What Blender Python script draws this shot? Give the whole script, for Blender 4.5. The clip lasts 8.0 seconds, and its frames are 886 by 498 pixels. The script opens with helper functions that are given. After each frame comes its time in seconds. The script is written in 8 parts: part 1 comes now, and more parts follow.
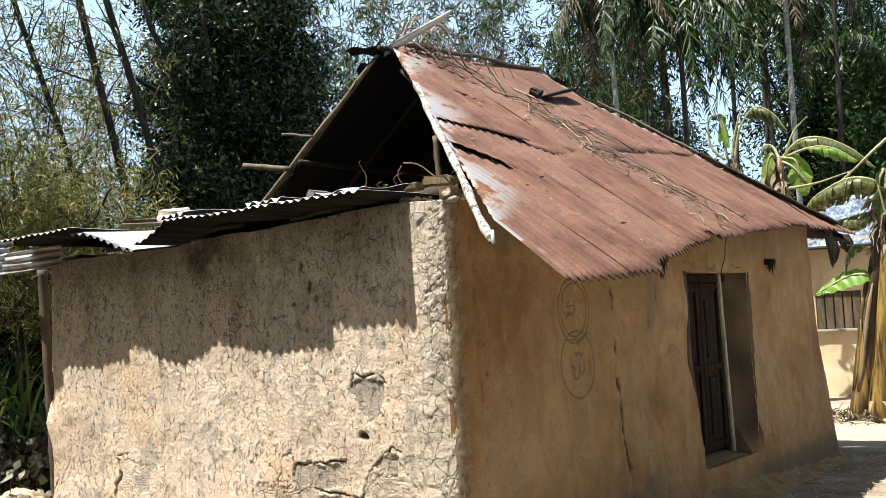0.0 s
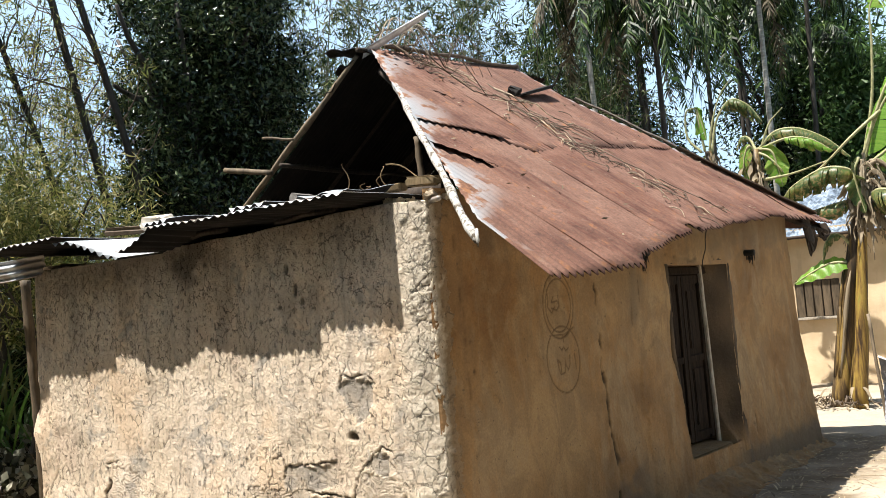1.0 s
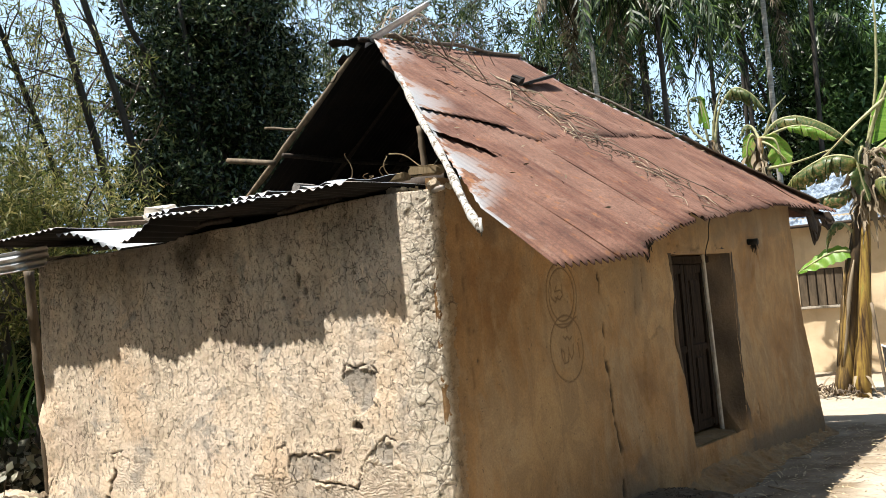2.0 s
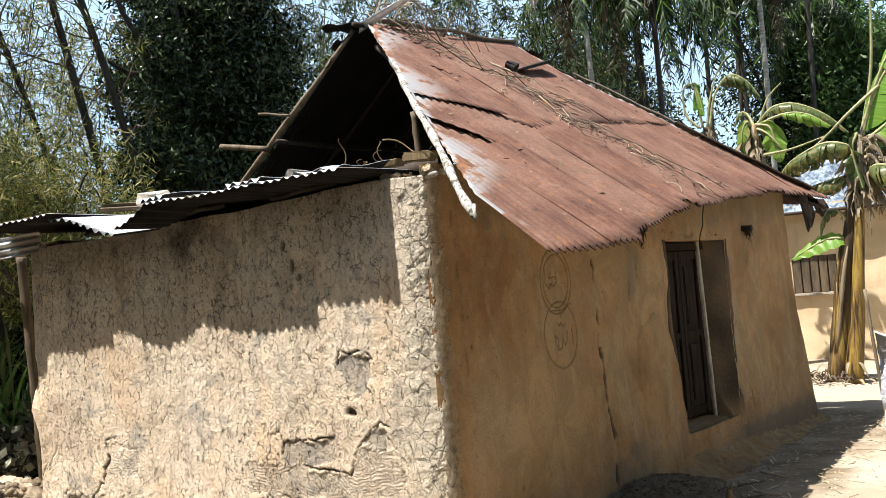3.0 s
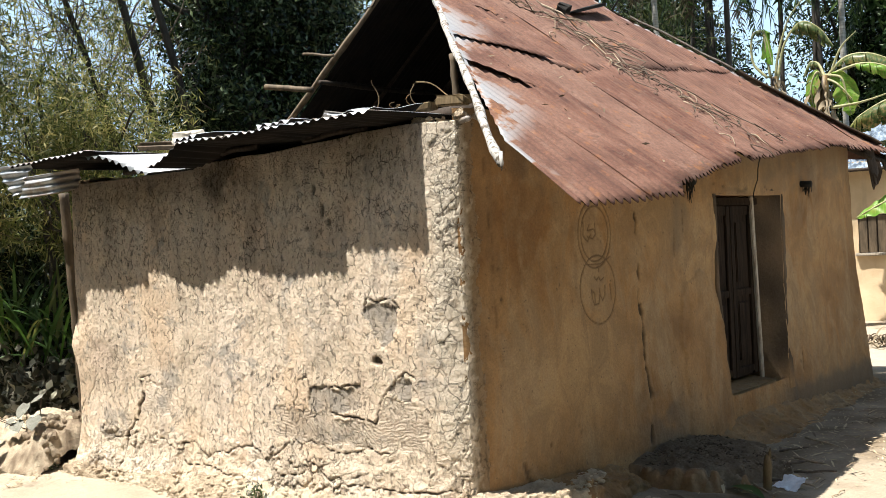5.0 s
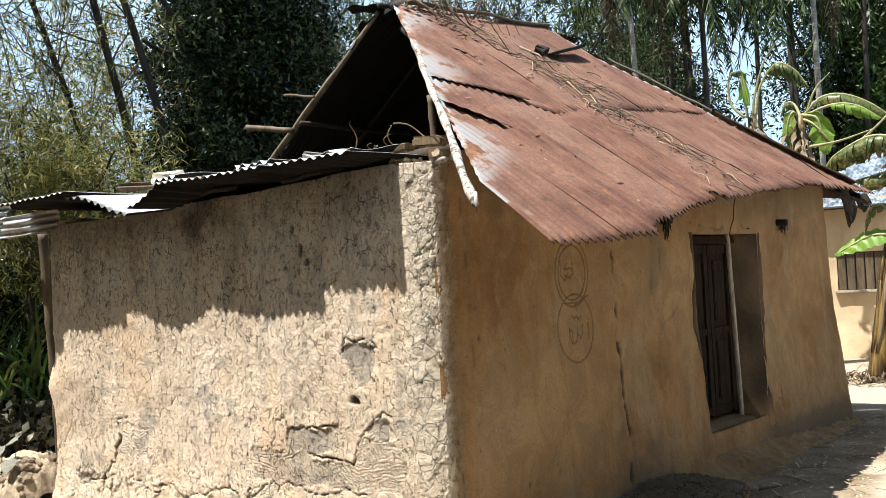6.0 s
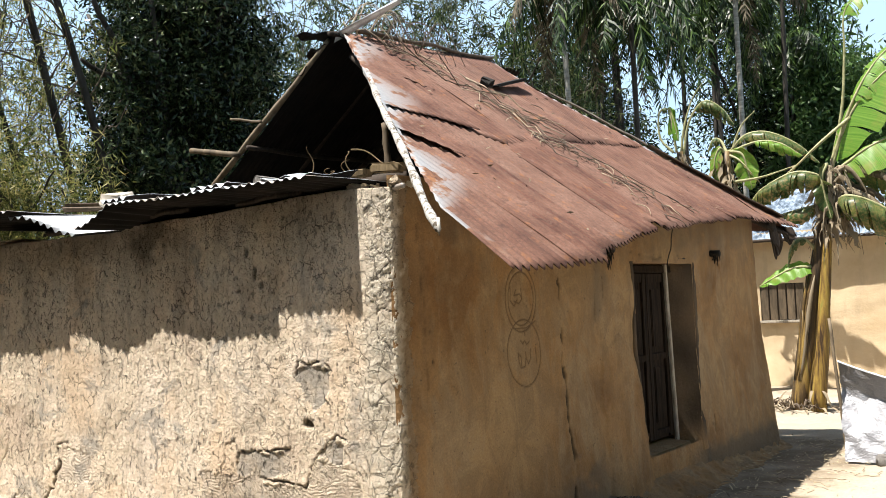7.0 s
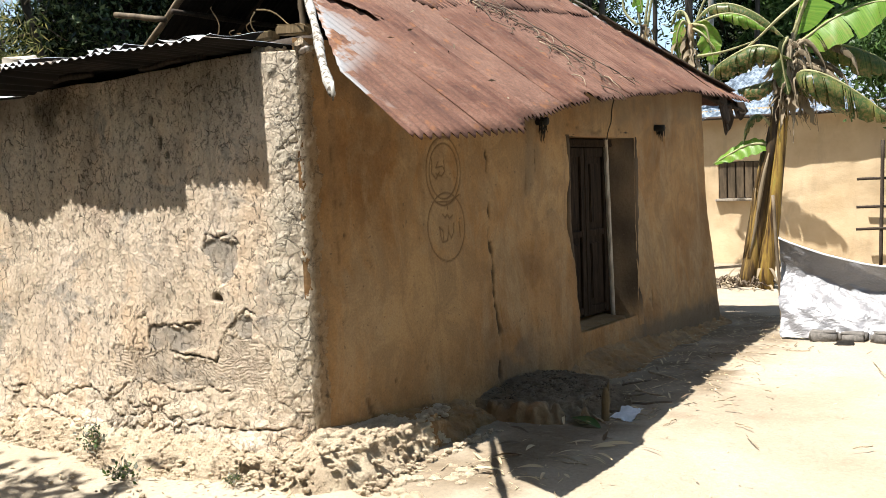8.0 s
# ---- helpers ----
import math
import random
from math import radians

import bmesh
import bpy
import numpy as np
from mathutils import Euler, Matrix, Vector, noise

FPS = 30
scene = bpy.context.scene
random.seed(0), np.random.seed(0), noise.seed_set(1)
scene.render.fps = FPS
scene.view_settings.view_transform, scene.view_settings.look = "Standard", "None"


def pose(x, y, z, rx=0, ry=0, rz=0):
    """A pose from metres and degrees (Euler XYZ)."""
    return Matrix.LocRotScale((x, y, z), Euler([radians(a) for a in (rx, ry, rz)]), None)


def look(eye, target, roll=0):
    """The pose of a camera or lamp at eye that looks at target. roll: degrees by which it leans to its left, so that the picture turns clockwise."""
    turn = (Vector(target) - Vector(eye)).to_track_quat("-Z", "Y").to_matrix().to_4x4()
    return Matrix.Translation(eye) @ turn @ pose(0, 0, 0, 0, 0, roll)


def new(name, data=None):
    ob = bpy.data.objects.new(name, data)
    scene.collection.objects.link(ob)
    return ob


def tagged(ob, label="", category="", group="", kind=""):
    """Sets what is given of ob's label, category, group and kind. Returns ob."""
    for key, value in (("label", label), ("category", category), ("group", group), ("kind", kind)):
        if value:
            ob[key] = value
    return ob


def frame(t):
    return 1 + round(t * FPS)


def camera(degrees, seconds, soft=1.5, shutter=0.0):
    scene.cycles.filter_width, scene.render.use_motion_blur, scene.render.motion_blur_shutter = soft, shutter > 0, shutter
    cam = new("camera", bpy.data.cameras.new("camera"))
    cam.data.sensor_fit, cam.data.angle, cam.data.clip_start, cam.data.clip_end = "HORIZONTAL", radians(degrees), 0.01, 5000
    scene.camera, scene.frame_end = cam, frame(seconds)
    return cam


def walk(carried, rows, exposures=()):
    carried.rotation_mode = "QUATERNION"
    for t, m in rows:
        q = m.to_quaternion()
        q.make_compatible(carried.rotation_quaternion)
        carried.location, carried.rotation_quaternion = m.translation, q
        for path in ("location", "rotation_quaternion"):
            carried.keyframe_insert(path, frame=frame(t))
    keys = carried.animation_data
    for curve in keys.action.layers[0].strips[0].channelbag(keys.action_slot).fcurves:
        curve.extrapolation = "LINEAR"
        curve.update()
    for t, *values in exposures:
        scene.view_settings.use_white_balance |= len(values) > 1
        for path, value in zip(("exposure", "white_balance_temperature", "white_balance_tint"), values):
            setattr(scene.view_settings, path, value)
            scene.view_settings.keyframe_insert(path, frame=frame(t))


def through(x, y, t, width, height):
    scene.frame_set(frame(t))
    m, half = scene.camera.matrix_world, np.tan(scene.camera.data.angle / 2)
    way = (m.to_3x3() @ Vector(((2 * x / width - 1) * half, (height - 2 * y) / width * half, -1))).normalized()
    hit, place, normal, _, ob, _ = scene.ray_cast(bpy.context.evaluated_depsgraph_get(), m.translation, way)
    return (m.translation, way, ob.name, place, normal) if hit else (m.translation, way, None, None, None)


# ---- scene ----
# ---------------------------------------------------------------- camera
cam = camera(51.39, 8.0, soft=0.6)
PATH = [
    (0.0, (2.974, -4.632, 1.425), (1.889, -2.958, 1.569), -2.90),
    (0.5, (2.976, -4.682, 1.420), (1.912, -2.996, 1.573), -2.97),
    (1.0, (2.982, -4.681, 1.427), (1.931, -2.985, 1.566), -4.51),
    (2.5, (2.974, -4.682, 1.421), (1.915, -2.989, 1.529), -4.69),
    (3.0, (2.974, -4.669, 1.419), (1.923, -2.969, 1.508), -4.61),
    (3.5, (2.975, -4.667, 1.417), (1.918, -2.973, 1.518), -4.26),
    (4.0, (2.967, -4.648, 1.408), (1.874, -2.973, 1.444), -3.17),
    (4.2, (2.957, -4.638, 1.421), (1.889, -2.947, 1.439), -2.98),
    (5.3, (3.073, -4.367, 1.427), (1.864, -2.774, 1.402), -2.71),
    (5.5, (3.088, -4.373, 1.424), (1.869, -2.788, 1.434), -2.32),
    (6.0, (3.091, -4.409, 1.429), (1.952, -2.766, 1.492), -3.05),
    (6.5, (3.018, -4.537, 1.419), (1.961, -2.842, 1.513), -2.78),
    (7.0, (2.997, -4.595, 1.409), (1.996, -2.867, 1.527), -2.52),
    (7.5, (3.058, -4.490, 1.373), (2.091, -2.739, 1.370), -4.06),
    (8.0, (3.238, -4.223, 1.351), (2.270, -2.479, 1.204), -2.19),
]
walk(cam, [(t, look(eye, target, roll)) for t, eye, target, roll in PATH],
     exposures=[(0.0, 1.28), (8.0, 1.26)])

# ---------------------------------------------------------------- daylight
SUN_TRAVEL = Vector((0.24, 0.32, -1.0)).normalized()
world = bpy.data.worlds.new("sky")
scene.world = world
world.use_nodes = True
wn = world.node_tree
sky = wn.nodes.new("ShaderNodeTexSky")
sky.sky_type = "NISHITA"
sky.sun_disc = False
sky.sun_elevation = math.asin(-SUN_TRAVEL.z)
sky.sun_rotation = math.atan2(-SUN_TRAVEL.x, -SUN_TRAVEL.y)
sky.dust_density = 1.5
background = wn.nodes["Background"]
background.inputs["Strength"].default_value = 0.05
# pale tropical haze low in the sky, the same all round
place = wn.nodes.new("ShaderNodeTexCoord")
height = wn.nodes.new("ShaderNodeSeparateXYZ")
wn.links.new(place.outputs["Generated"], height.inputs[0])
fade = wn.nodes.new("ShaderNodeMapRange")
fade.interpolation_type = "SMOOTHSTEP"
fade.inputs["From Min"].default_value = 0.36
fade.inputs["From Max"].default_value = 0.82
fade.inputs["To Min"].default_value = 0.92
fade.inputs["To Max"].default_value = 0.0
wn.links.new(height.outputs["Z"], fade.inputs["Value"])
haze = wn.nodes.new("ShaderNodeMix")
haze.data_type = "RGBA"
wn.links.new(fade.outputs["Result"], haze.inputs[0])
wn.links.new(sky.outputs["Color"], haze.inputs[6])
haze.inputs[7].default_value = (6.3, 8.9, 11.4, 1.0)
wn.links.new(haze.outputs[2], background.inputs["Color"])
sun_data = bpy.data.lights.new("sun", "SUN")
sun_data.energy = 5.0
sun_data.angle = radians(0.53)
sun_data.color = (1.0, 0.955, 0.88)
sun = new("sun", sun_data)
sun.matrix_world = look((0, 0, 30), Vector((0, 0, 30)) + SUN_TRAVEL)


# ---------------------------------------------------------------- materials
class Nodes:
    """A short way to write node trees."""

    def __init__(self, name, rough=0.9, metal=0.0):
        self.mat = bpy.data.materials.new(name)
        self.mat.use_nodes = True
        self.tree = self.mat.node_tree
        self.out = self.tree.nodes["Principled BSDF"]
        self.out.inputs["Roughness"].default_value = rough
        self.out.inputs["Metallic"].default_value = metal
        self.out.inputs["Specular IOR Level"].default_value = 0.3

    def node(self, kind, **inputs):
        n = self.tree.nodes.new(kind)
        for key, value in inputs.items():
            self.put(n.inputs[key.replace("_", " ")], value)
        return n

    def put(self, socket, value):
        if isinstance(value, bpy.types.NodeSocket):
            self.tree.links.new(value, socket)
        else:
            socket.default_value = value

    def coords(self, scale=(1, 1, 1), kind="Object"):
        c = self.tree.nodes.new("ShaderNodeTexCoord")
        m = self.node("ShaderNodeMapping", Vector=c.outputs[kind])
        m.inputs["Scale"].default_value = scale
        return m.outputs["Vector"]

    def noise(self, vector, scale, detail=4.0, rough=0.55, warp=0.0):
        n = self.node("ShaderNodeTexNoise", Vector=vector, Scale=scale, Detail=detail, Roughness=rough, Distortion=warp)
        return n.outputs["Fac"]

    def voronoi(self, vector, scale, feature="DISTANCE_TO_EDGE", out="Distance"):
        n = self.tree.nodes.new("ShaderNodeTexVoronoi")
        n.feature = feature
        self.put(n.inputs["Vector"], vector)
        n.inputs["Scale"].default_value = scale
        return n.outputs[out]

    def ramp(self, fac, stops):
        n = self.node("ShaderNodeValToRGB", Fac=fac)
        r = n.color_ramp
        while len(r.elements) < len(stops):
            r.elements.new(0.5)
        for e, (pos, col) in zip(r.elements, stops):
            e.position = pos
            e.color = (*col, 1) if not isinstance(col, (int, float)) else (col, col, col, 1)
        return n.outputs["Color"]

    def mix(self, fac, a, b, mode="MIX"):
        n = self.tree.nodes.new("ShaderNodeMix")
        n.data_type, n.blend_type = "RGBA", mode
        for socket, value in ((n.inputs[0], fac), (n.inputs[6], a), (n.inputs[7], b)):
            if isinstance(value, tuple) and len(value) == 3:
                value = (*value, 1)
            self.put(socket, value)
        return n.outputs[2]

    def math(self, op, a, b=0.0):
        n = self.tree.nodes.new("ShaderNodeMath")
        n.operation = op
        self.put(n.inputs[0], a)
        self.put(n.inputs[1], b)
        return n.outputs[0]

    def attribute(self, name):
        n = self.tree.nodes.new("ShaderNodeAttribute")
        n.attribute_name = name
        return n.outputs["Fac"]

    def random(self):
        return self.tree.nodes.new("ShaderNodeObjectInfo").outputs["Random"]

    def island(self):
        return self.tree.nodes.new("ShaderNodeNewGeometry").outputs["Random Per Island"]

    def bump(self, height, distance, strength=1.0, after=None):
        n = self.node("ShaderNodeBump", Height=height, Distance=distance, Strength=strength)
        if after:
            self.put(n.inputs["Normal"], after)
        return n.outputs["Normal"]

    def finish(self, color, normal=None, rough=None, metal=None):
        self.put(self.out.inputs["Base Color"], (*color, 1) if isinstance(color, tuple) else color)
        for key, value in (("Normal", normal), ("Roughness", rough), ("Metallic", metal)):
            if value is not None:
                self.put(self.out.inputs[key], value)
        return self.mat


def make_cracked_mud():
    n = Nodes("cracked_mud_plaster", 0.95)
    p = n.coords()
    warp = n.node("ShaderNodeTexNoise", Vector=p, Scale=8.0, Detail=4.0, Roughness=0.65)
    wp = n.mix(0.075, p, warp.outputs["Color"], "ADD")
    squashed = n.node("ShaderNodeMapping", Vector=wp)
    squashed.inputs["Scale"].default_value = (1.0, 1.0, 0.68)
    edge = n.voronoi(squashed.outputs[0], 17.0)
    edge_small = n.voronoi(squashed.outputs[0], 36.0)
    amount = n.noise(p, 2.1, 3.0)
    line = n.ramp(edge, [(0.0, 0.0), (0.022, 0.12), (0.05, 1.0)])
    line_small = n.ramp(edge_small, [(0.0, 0.05), (0.045, 1.0)])
    line_large = n.ramp(n.voronoi(wp, 9.5), [(0.0, 0.0), (0.016, 0.25), (0.034, 1.0)])
    some = n.math("MULTIPLY", n.ramp(n.noise(p, 9.0, 5.0, 0.62), [(0.50, 0.0), (0.56, 1.0)]), n.ramp(amount, [(0.38, 0.25), (0.60, 1.0)]))
    fewer = n.ramp(n.noise(p, 6.3, 4.0, 0.65), [(0.55, 0.0), (0.60, 0.9)])
    cracks = n.mix(some, (1, 1, 1), line)
    cracks = n.mix(fewer, cracks, n.mix(1.0, cracks, line_small, "MULTIPLY"))
    cracks = n.mix(n.attribute("pale"), cracks, n.mix(1.0, cracks, line_large, "MULTIPLY"))
    big = n.noise(p, 1.3, 5.0, 0.6)
    colour = n.ramp(big, [(0.28, (0.50, 0.385, 0.295)), (0.48, (0.68, 0.53, 0.40)), (0.7, (0.755, 0.61, 0.475))])
    grain = n.noise(p, 60.0, 6.0, 0.7)
    colour = n.mix(0.55, colour, n.ramp(grain, [(0.3, 0.45), (0.7, 0.8)]), "OVERLAY")
    runs = n.noise(n.coords((5.0, 5.0, 0.5)), 1.6, 5.0, 0.65)
    colour = n.mix(n.ramp(runs, [(0.52, 0.0), (0.72, 0.55)]), colour, (0.27, 0.225, 0.18))
    warm = n.ramp(n.noise(n.coords((1.0, 1.0, 0.8)), 1.9, 4.0, 0.6), [(0.50, 0.0), (0.64, 0.75)])
    colour = n.mix(warm, colour, (0.73, 0.545, 0.375))
    grey = n.ramp(n.noise(p, 2.7, 5.0, 0.7, 0.6), [(0.57, 0.0), (0.66, 0.8)])
    colour = n.mix(grey, colour, (0.35, 0.315, 0.27))
    # streaks and a blot, plus painted shade below the eave
    colour = n.mix(n.attribute("soak_and_shade"), colour, (0.13, 0.10, 0.075))
    colour = n.mix(n.attribute("ochre"), colour, n.mix(grain, (0.25, 0.165, 0.09), (0.36, 0.25, 0.15)))
    colour = n.mix(n.attribute("patch"), colour, n.mix(grain, (0.30, 0.265, 0.225), (0.44, 0.385, 0.32)))
    colour = n.mix(n.attribute("pale"), colour, n.mix(grain, (0.58, 0.505, 0.40), (0.74, 0.66, 0.545)))
    colour = n.mix(n.math("MULTIPLY", n.attribute("crack"), 0.9), colour, (0.075, 0.055, 0.035))
    dark_line = n.ramp(cracks, [(0.0, 0.42), (0.7, 1.0)])
    chips = n.ramp(n.noise(n.coords((1.0, 1.0, 0.55)), 34.0, 3.0, 0.6), [(0.58, 1.0), (0.65, 0.25)])
    chips = n.mix(n.math("MULTIPLY", n.attribute("pale"), 0.75), chips, (1, 1, 1))
    colour = n.mix(1.0, colour, dark_line, "MULTIPLY")
    colour = n.mix(n.ramp(n.noise(p, 1.7, 3.0), [(0.4, 0.25), (0.65, 0.9)]), colour, n.mix(1.0, colour, chips, "MULTIPLY"))
    # fingers drawn through the wet mud: strokes whose direction changes from patch to patch
    cells = n.node("ShaderNodeSeparateColor", Color=n.voronoi(wp, 8.0, "F1", "Color"))
    angle = n.math("MULTIPLY", cells.outputs[0], 1.5)
    parts = n.node("ShaderNodeSeparateXYZ", Vector=wp)
    across = n.math("ADD", n.math("MULTIPLY", parts.outputs[0], n.math("SINE", n.math("SUBTRACT", angle, 0.5))),
                    n.math("MULTIPLY", parts.outputs[2], n.math("COSINE", n.math("SUBTRACT", angle, 0.5))))
    bend = n.math("MULTIPLY", n.noise(p, 5.0, 3.0), 16.0)
    comb = n.math("MULTIPLY", n.math("SINE", n.math("ADD", n.math("MULTIPLY", across, 300.0), bend)), n.ramp(n.noise(p, 14.0, 3.0), [(0.35, 0.15), (0.6, 1.0)]))
    flakes = n.voronoi(squashed.outputs[0], 17.0, 'F1', 'Color')
    flakes_small = n.voronoi(squashed.outputs[0], 36.0, 'F1', 'Color')
    level = n.math("MULTIPLY", n.attribute("pale"), 0.85)
    flakes = n.mix(level, flakes, (0.5, 0.5, 0.5))
    flakes_small = n.mix(level, flakes_small, (0.5, 0.5, 0.5))
    na = n.bump(flakes, 0.012, 0.75)
    nb = n.bump(flakes_small, 0.006, 0.7, na)
    n0 = n.bump(chips, 0.010, 0.8, nb)
    n1 = n.bump(cracks, 0.020, 1.0, n0)
    n2 = n.bump(n.math("MULTIPLY", comb, n.attribute("comb")), 0.0026, 0.9, n1)
    n3 = n.bump(n.noise(p, 30.0, 7.0, 0.7), 0.013, 0.85, n2)
    return n.finish(colour, n.bump(grain, 0.006, 0.8, n3))


def make_pale_plaster():
    n = Nodes("pale_ochre_plaster", 0.93)
    p = n.coords()
    colour = n.ramp(n.noise(p, 1.3, 6.0, 0.6), [(0.35, (0.52, 0.385, 0.235)), (0.6, (0.64, 0.50, 0.33))])
    stain = n.ramp(n.noise(n.coords((2.0, 2.0, 0.6)), 1.5, 6.0, 0.65), [(0.54, 0.0), (0.68, 0.5)])
    colour = n.mix(stain, colour, (0.40, 0.31, 0.21))
    return n.finish(colour, n.bump(n.noise(p, 8.0, 6.0, 0.65), 0.012, 0.6))


def make_smooth_mud():
    n = Nodes("smooth_mud_plaster", 0.93)
    p = n.coords()
    big = n.noise(p, 1.1, 7.0, 0.62, 0.3)
    colour = n.ramp(big, [(0.36, (0.222, 0.118, 0.047)), (0.48, (0.322, 0.182, 0.077)), (0.62, (0.380, 0.243, 0.119))])
    worn = n.ramp(n.noise(n.coords((1.3, 1.3, 0.6)), 1.9, 7.0, 0.66, 0.5), [(0.49, 0.0), (0.60, 0.8)])
    colour = n.mix(worn, colour, (0.345, 0.24, 0.135))
    smear = n.ramp(n.noise(n.coords((1.0, 1.0, 0.7)), 4.3, 6.0, 0.68, 0.8), [(0.42, 0.5), (0.58, 0.0)])
    colour = n.mix(smear, colour, (0.20, 0.125, 0.064))
    runs = n.ramp(n.noise(n.coords((4.0, 4.0, 0.4)), 1.2, 6.0, 0.66), [(0.58, 0.0), (0.72, 0.5)])
    colour = n.mix(runs, colour, (0.18, 0.12, 0.068))
    # real grime together with painted shade under the eave
    colour = n.mix(n.attribute("grime_and_shade"), colour, (0.15, 0.115, 0.08))
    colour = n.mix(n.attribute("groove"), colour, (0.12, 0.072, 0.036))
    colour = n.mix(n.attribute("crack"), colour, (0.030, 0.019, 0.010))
    grain = n.noise(p, 70.0, 5.0, 0.7)
    colour = n.mix(0.5, colour, n.ramp(grain, [(0.3, 0.36), (0.7, 0.66)]), "OVERLAY")
    pocks = n.ramp(n.noise(p, 28.0, 3.0, 0.6), [(0.66, 0.0), (0.72, 0.7)])
    colour = n.mix(pocks, colour, (0.13, 0.085, 0.05))
    n1 = n.bump(n.noise(p, 6.0, 7.0, 0.64), 0.05, 0.7)
    n2 = n.bump(pocks, -0.006, 0.7, n1)
    return n.finish(colour, n.bump(grain, 0.004, 0.8, n2))


def make_rough_mud():
    n = Nodes("crumbling_mud", 0.96)
    p = n.coords()
    colour = n.ramp(n.noise(p, 3.0, 6.0, 0.65), [(0.3, (0.38, 0.30, 0.21)), (0.5, (0.56, 0.45, 0.325)), (0.72, (0.69, 0.585, 0.44))])
    grain = n.noise(p, 45.0, 6.0, 0.72)
    colour = n.mix(0.6, colour, n.ramp(grain, [(0.3, 0.38), (0.7, 0.75)]), "OVERLAY")
    colour = n.mix(n.attribute("grime_and_shade"), colour, (0.16, 0.115, 0.075))
    n2 = n.bump(n.noise(p, 22.0, 9.0, 0.75), 0.04, 1.0)
    return n.finish(colour, n.bump(grain, 0.014, 0.9, n2))


def make_ground():
    n = Nodes("trodden_earth", 0.95)
    p = n.coords()
    big = n.noise(p, 0.55, 6.0, 0.6)
    colour = n.ramp(big, [(0.3, (0.26, 0.21, 0.15)), (0.52, (0.35, 0.30, 0.23)), (0.7, (0.41, 0.36, 0.285))])
    grain = n.noise(p, 38.0, 7.0, 0.72)
    colour = n.mix(0.55, colour, n.ramp(grain, [(0.3, 0.40), (0.7, 0.7)]), "OVERLAY")
    # leaf litter, with roof shade along the door wall painted in
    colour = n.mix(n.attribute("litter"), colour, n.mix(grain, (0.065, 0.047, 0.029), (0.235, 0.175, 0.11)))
    spots = n.ramp(n.noise(p, 9.0, 5.0, 0.7), [(0.58, 0.0), (0.70, 0.5)])
    colour = n.mix(spots, colour, (0.33, 0.26, 0.18))
    n1 = n.bump(n.noise(p, 5.0, 7.0, 0.62), 0.05, 0.6)
    return n.finish(colour, n.bump(grain, 0.008, 0.8, n1))


def make_rust():
    n = Nodes("rusty_corrugated_iron", 0.82)
    p = n.coords()
    streaks = n.noise(n.coords((1.0, 1.0, 1.0)), 2.2, 6.0, 0.6, 0.3)
    along = n.attribute("run")
    band = n.node("ShaderNodeTexNoise", Scale=5.0, Detail=5.0, Roughness=0.65)
    join = n.tree.nodes.new("ShaderNodeCombineXYZ")
    n.put(join.inputs[0], n.math("MULTIPLY", n.attribute("across"), 2.6))
    n.put(join.inputs[1], n.math("MULTIPLY", along, 0.28))
    n.put(join.inputs[2], n.math("MULTIPLY", n.random(), 40.0))
    n.put(band.inputs["Vector"], join.outputs[0])
    colour = n.ramp(streaks, [(0.36, (0.070, 0.027, 0.018)), (0.5, (0.118, 0.052, 0.035)), (0.64, (0.165, 0.086, 0.061))])
    colour = n.mix(n.ramp(band.outputs["Fac"], [(0.42, 0.0), (0.68, 0.4)]), colour, (0.20, 0.115, 0.082))
    colour = n.mix(n.ramp(band.outputs["Fac"], [(0.25, 0.5), (0.42, 0.0)]), colour, (0.060, 0.030, 0.023))
    colour = n.mix(n.ramp(n.random(), [(0.0, 0.0), (1.0, 0.3)]), colour, (0.19, 0.125, 0.098))
    fine = n.noise(p, 55.0, 6.0, 0.72)
    colour = n.mix(0.8, colour, n.ramp(fine, [(0.32, 0.30), (0.68, 0.66)]), "OVERLAY")
    speck = n.ramp(n.noise(p, 24.0, 5.0, 0.75), [(0.60, 0.0), (0.70, 0.7)])
    colour = n.mix(speck, colour, (0.055, 0.028, 0.020))
    blotch = n.noise(p, 13.0, 6.0, 0.72, 0.5)
    colour = n.mix(n.ramp(blotch, [(0.30, 0.65), (0.44, 0.0)]), colour, (0.050, 0.027, 0.022))
    colour = n.mix(n.ramp(blotch, [(0.58, 0.0), (0.72, 0.45)]), colour, (0.215, 0.15, 0.12))
    orange = n.ramp(n.noise(p, 6.0, 6.0, 0.7), [(0.58, 0.0), (0.72, 0.6)])
    colour = n.mix(orange, colour, (0.30, 0.125, 0.042))
    galv = n.math("MULTIPLY", n.attribute("galv"), n.ramp(n.noise(n.coords((1.0, 1.0, 1.6)), 3.4, 4.0, 0.6, 0.4), [(0.44, 0.0), (0.50, 1.0)]))
    rim = n.math("MULTIPLY", n.attribute("galv"), n.ramp(n.noise(n.coords((1.0, 1.0, 1.6)), 3.4, 4.0, 0.6, 0.4), [(0.38, 0.0), (0.45, 0.7)]))
    colour = n.mix(rim, colour, (0.24, 0.115, 0.055))
    colour = n.mix(galv, colour, n.mix(fine, (0.17, 0.175, 0.185), (0.32, 0.325, 0.34)))
    rough = n.mix(galv, (0.86, 0.86, 0.86), (0.45, 0.45, 0.45))
    return n.finish(colour, n.bump(fine, 0.0015, 0.6), rough)


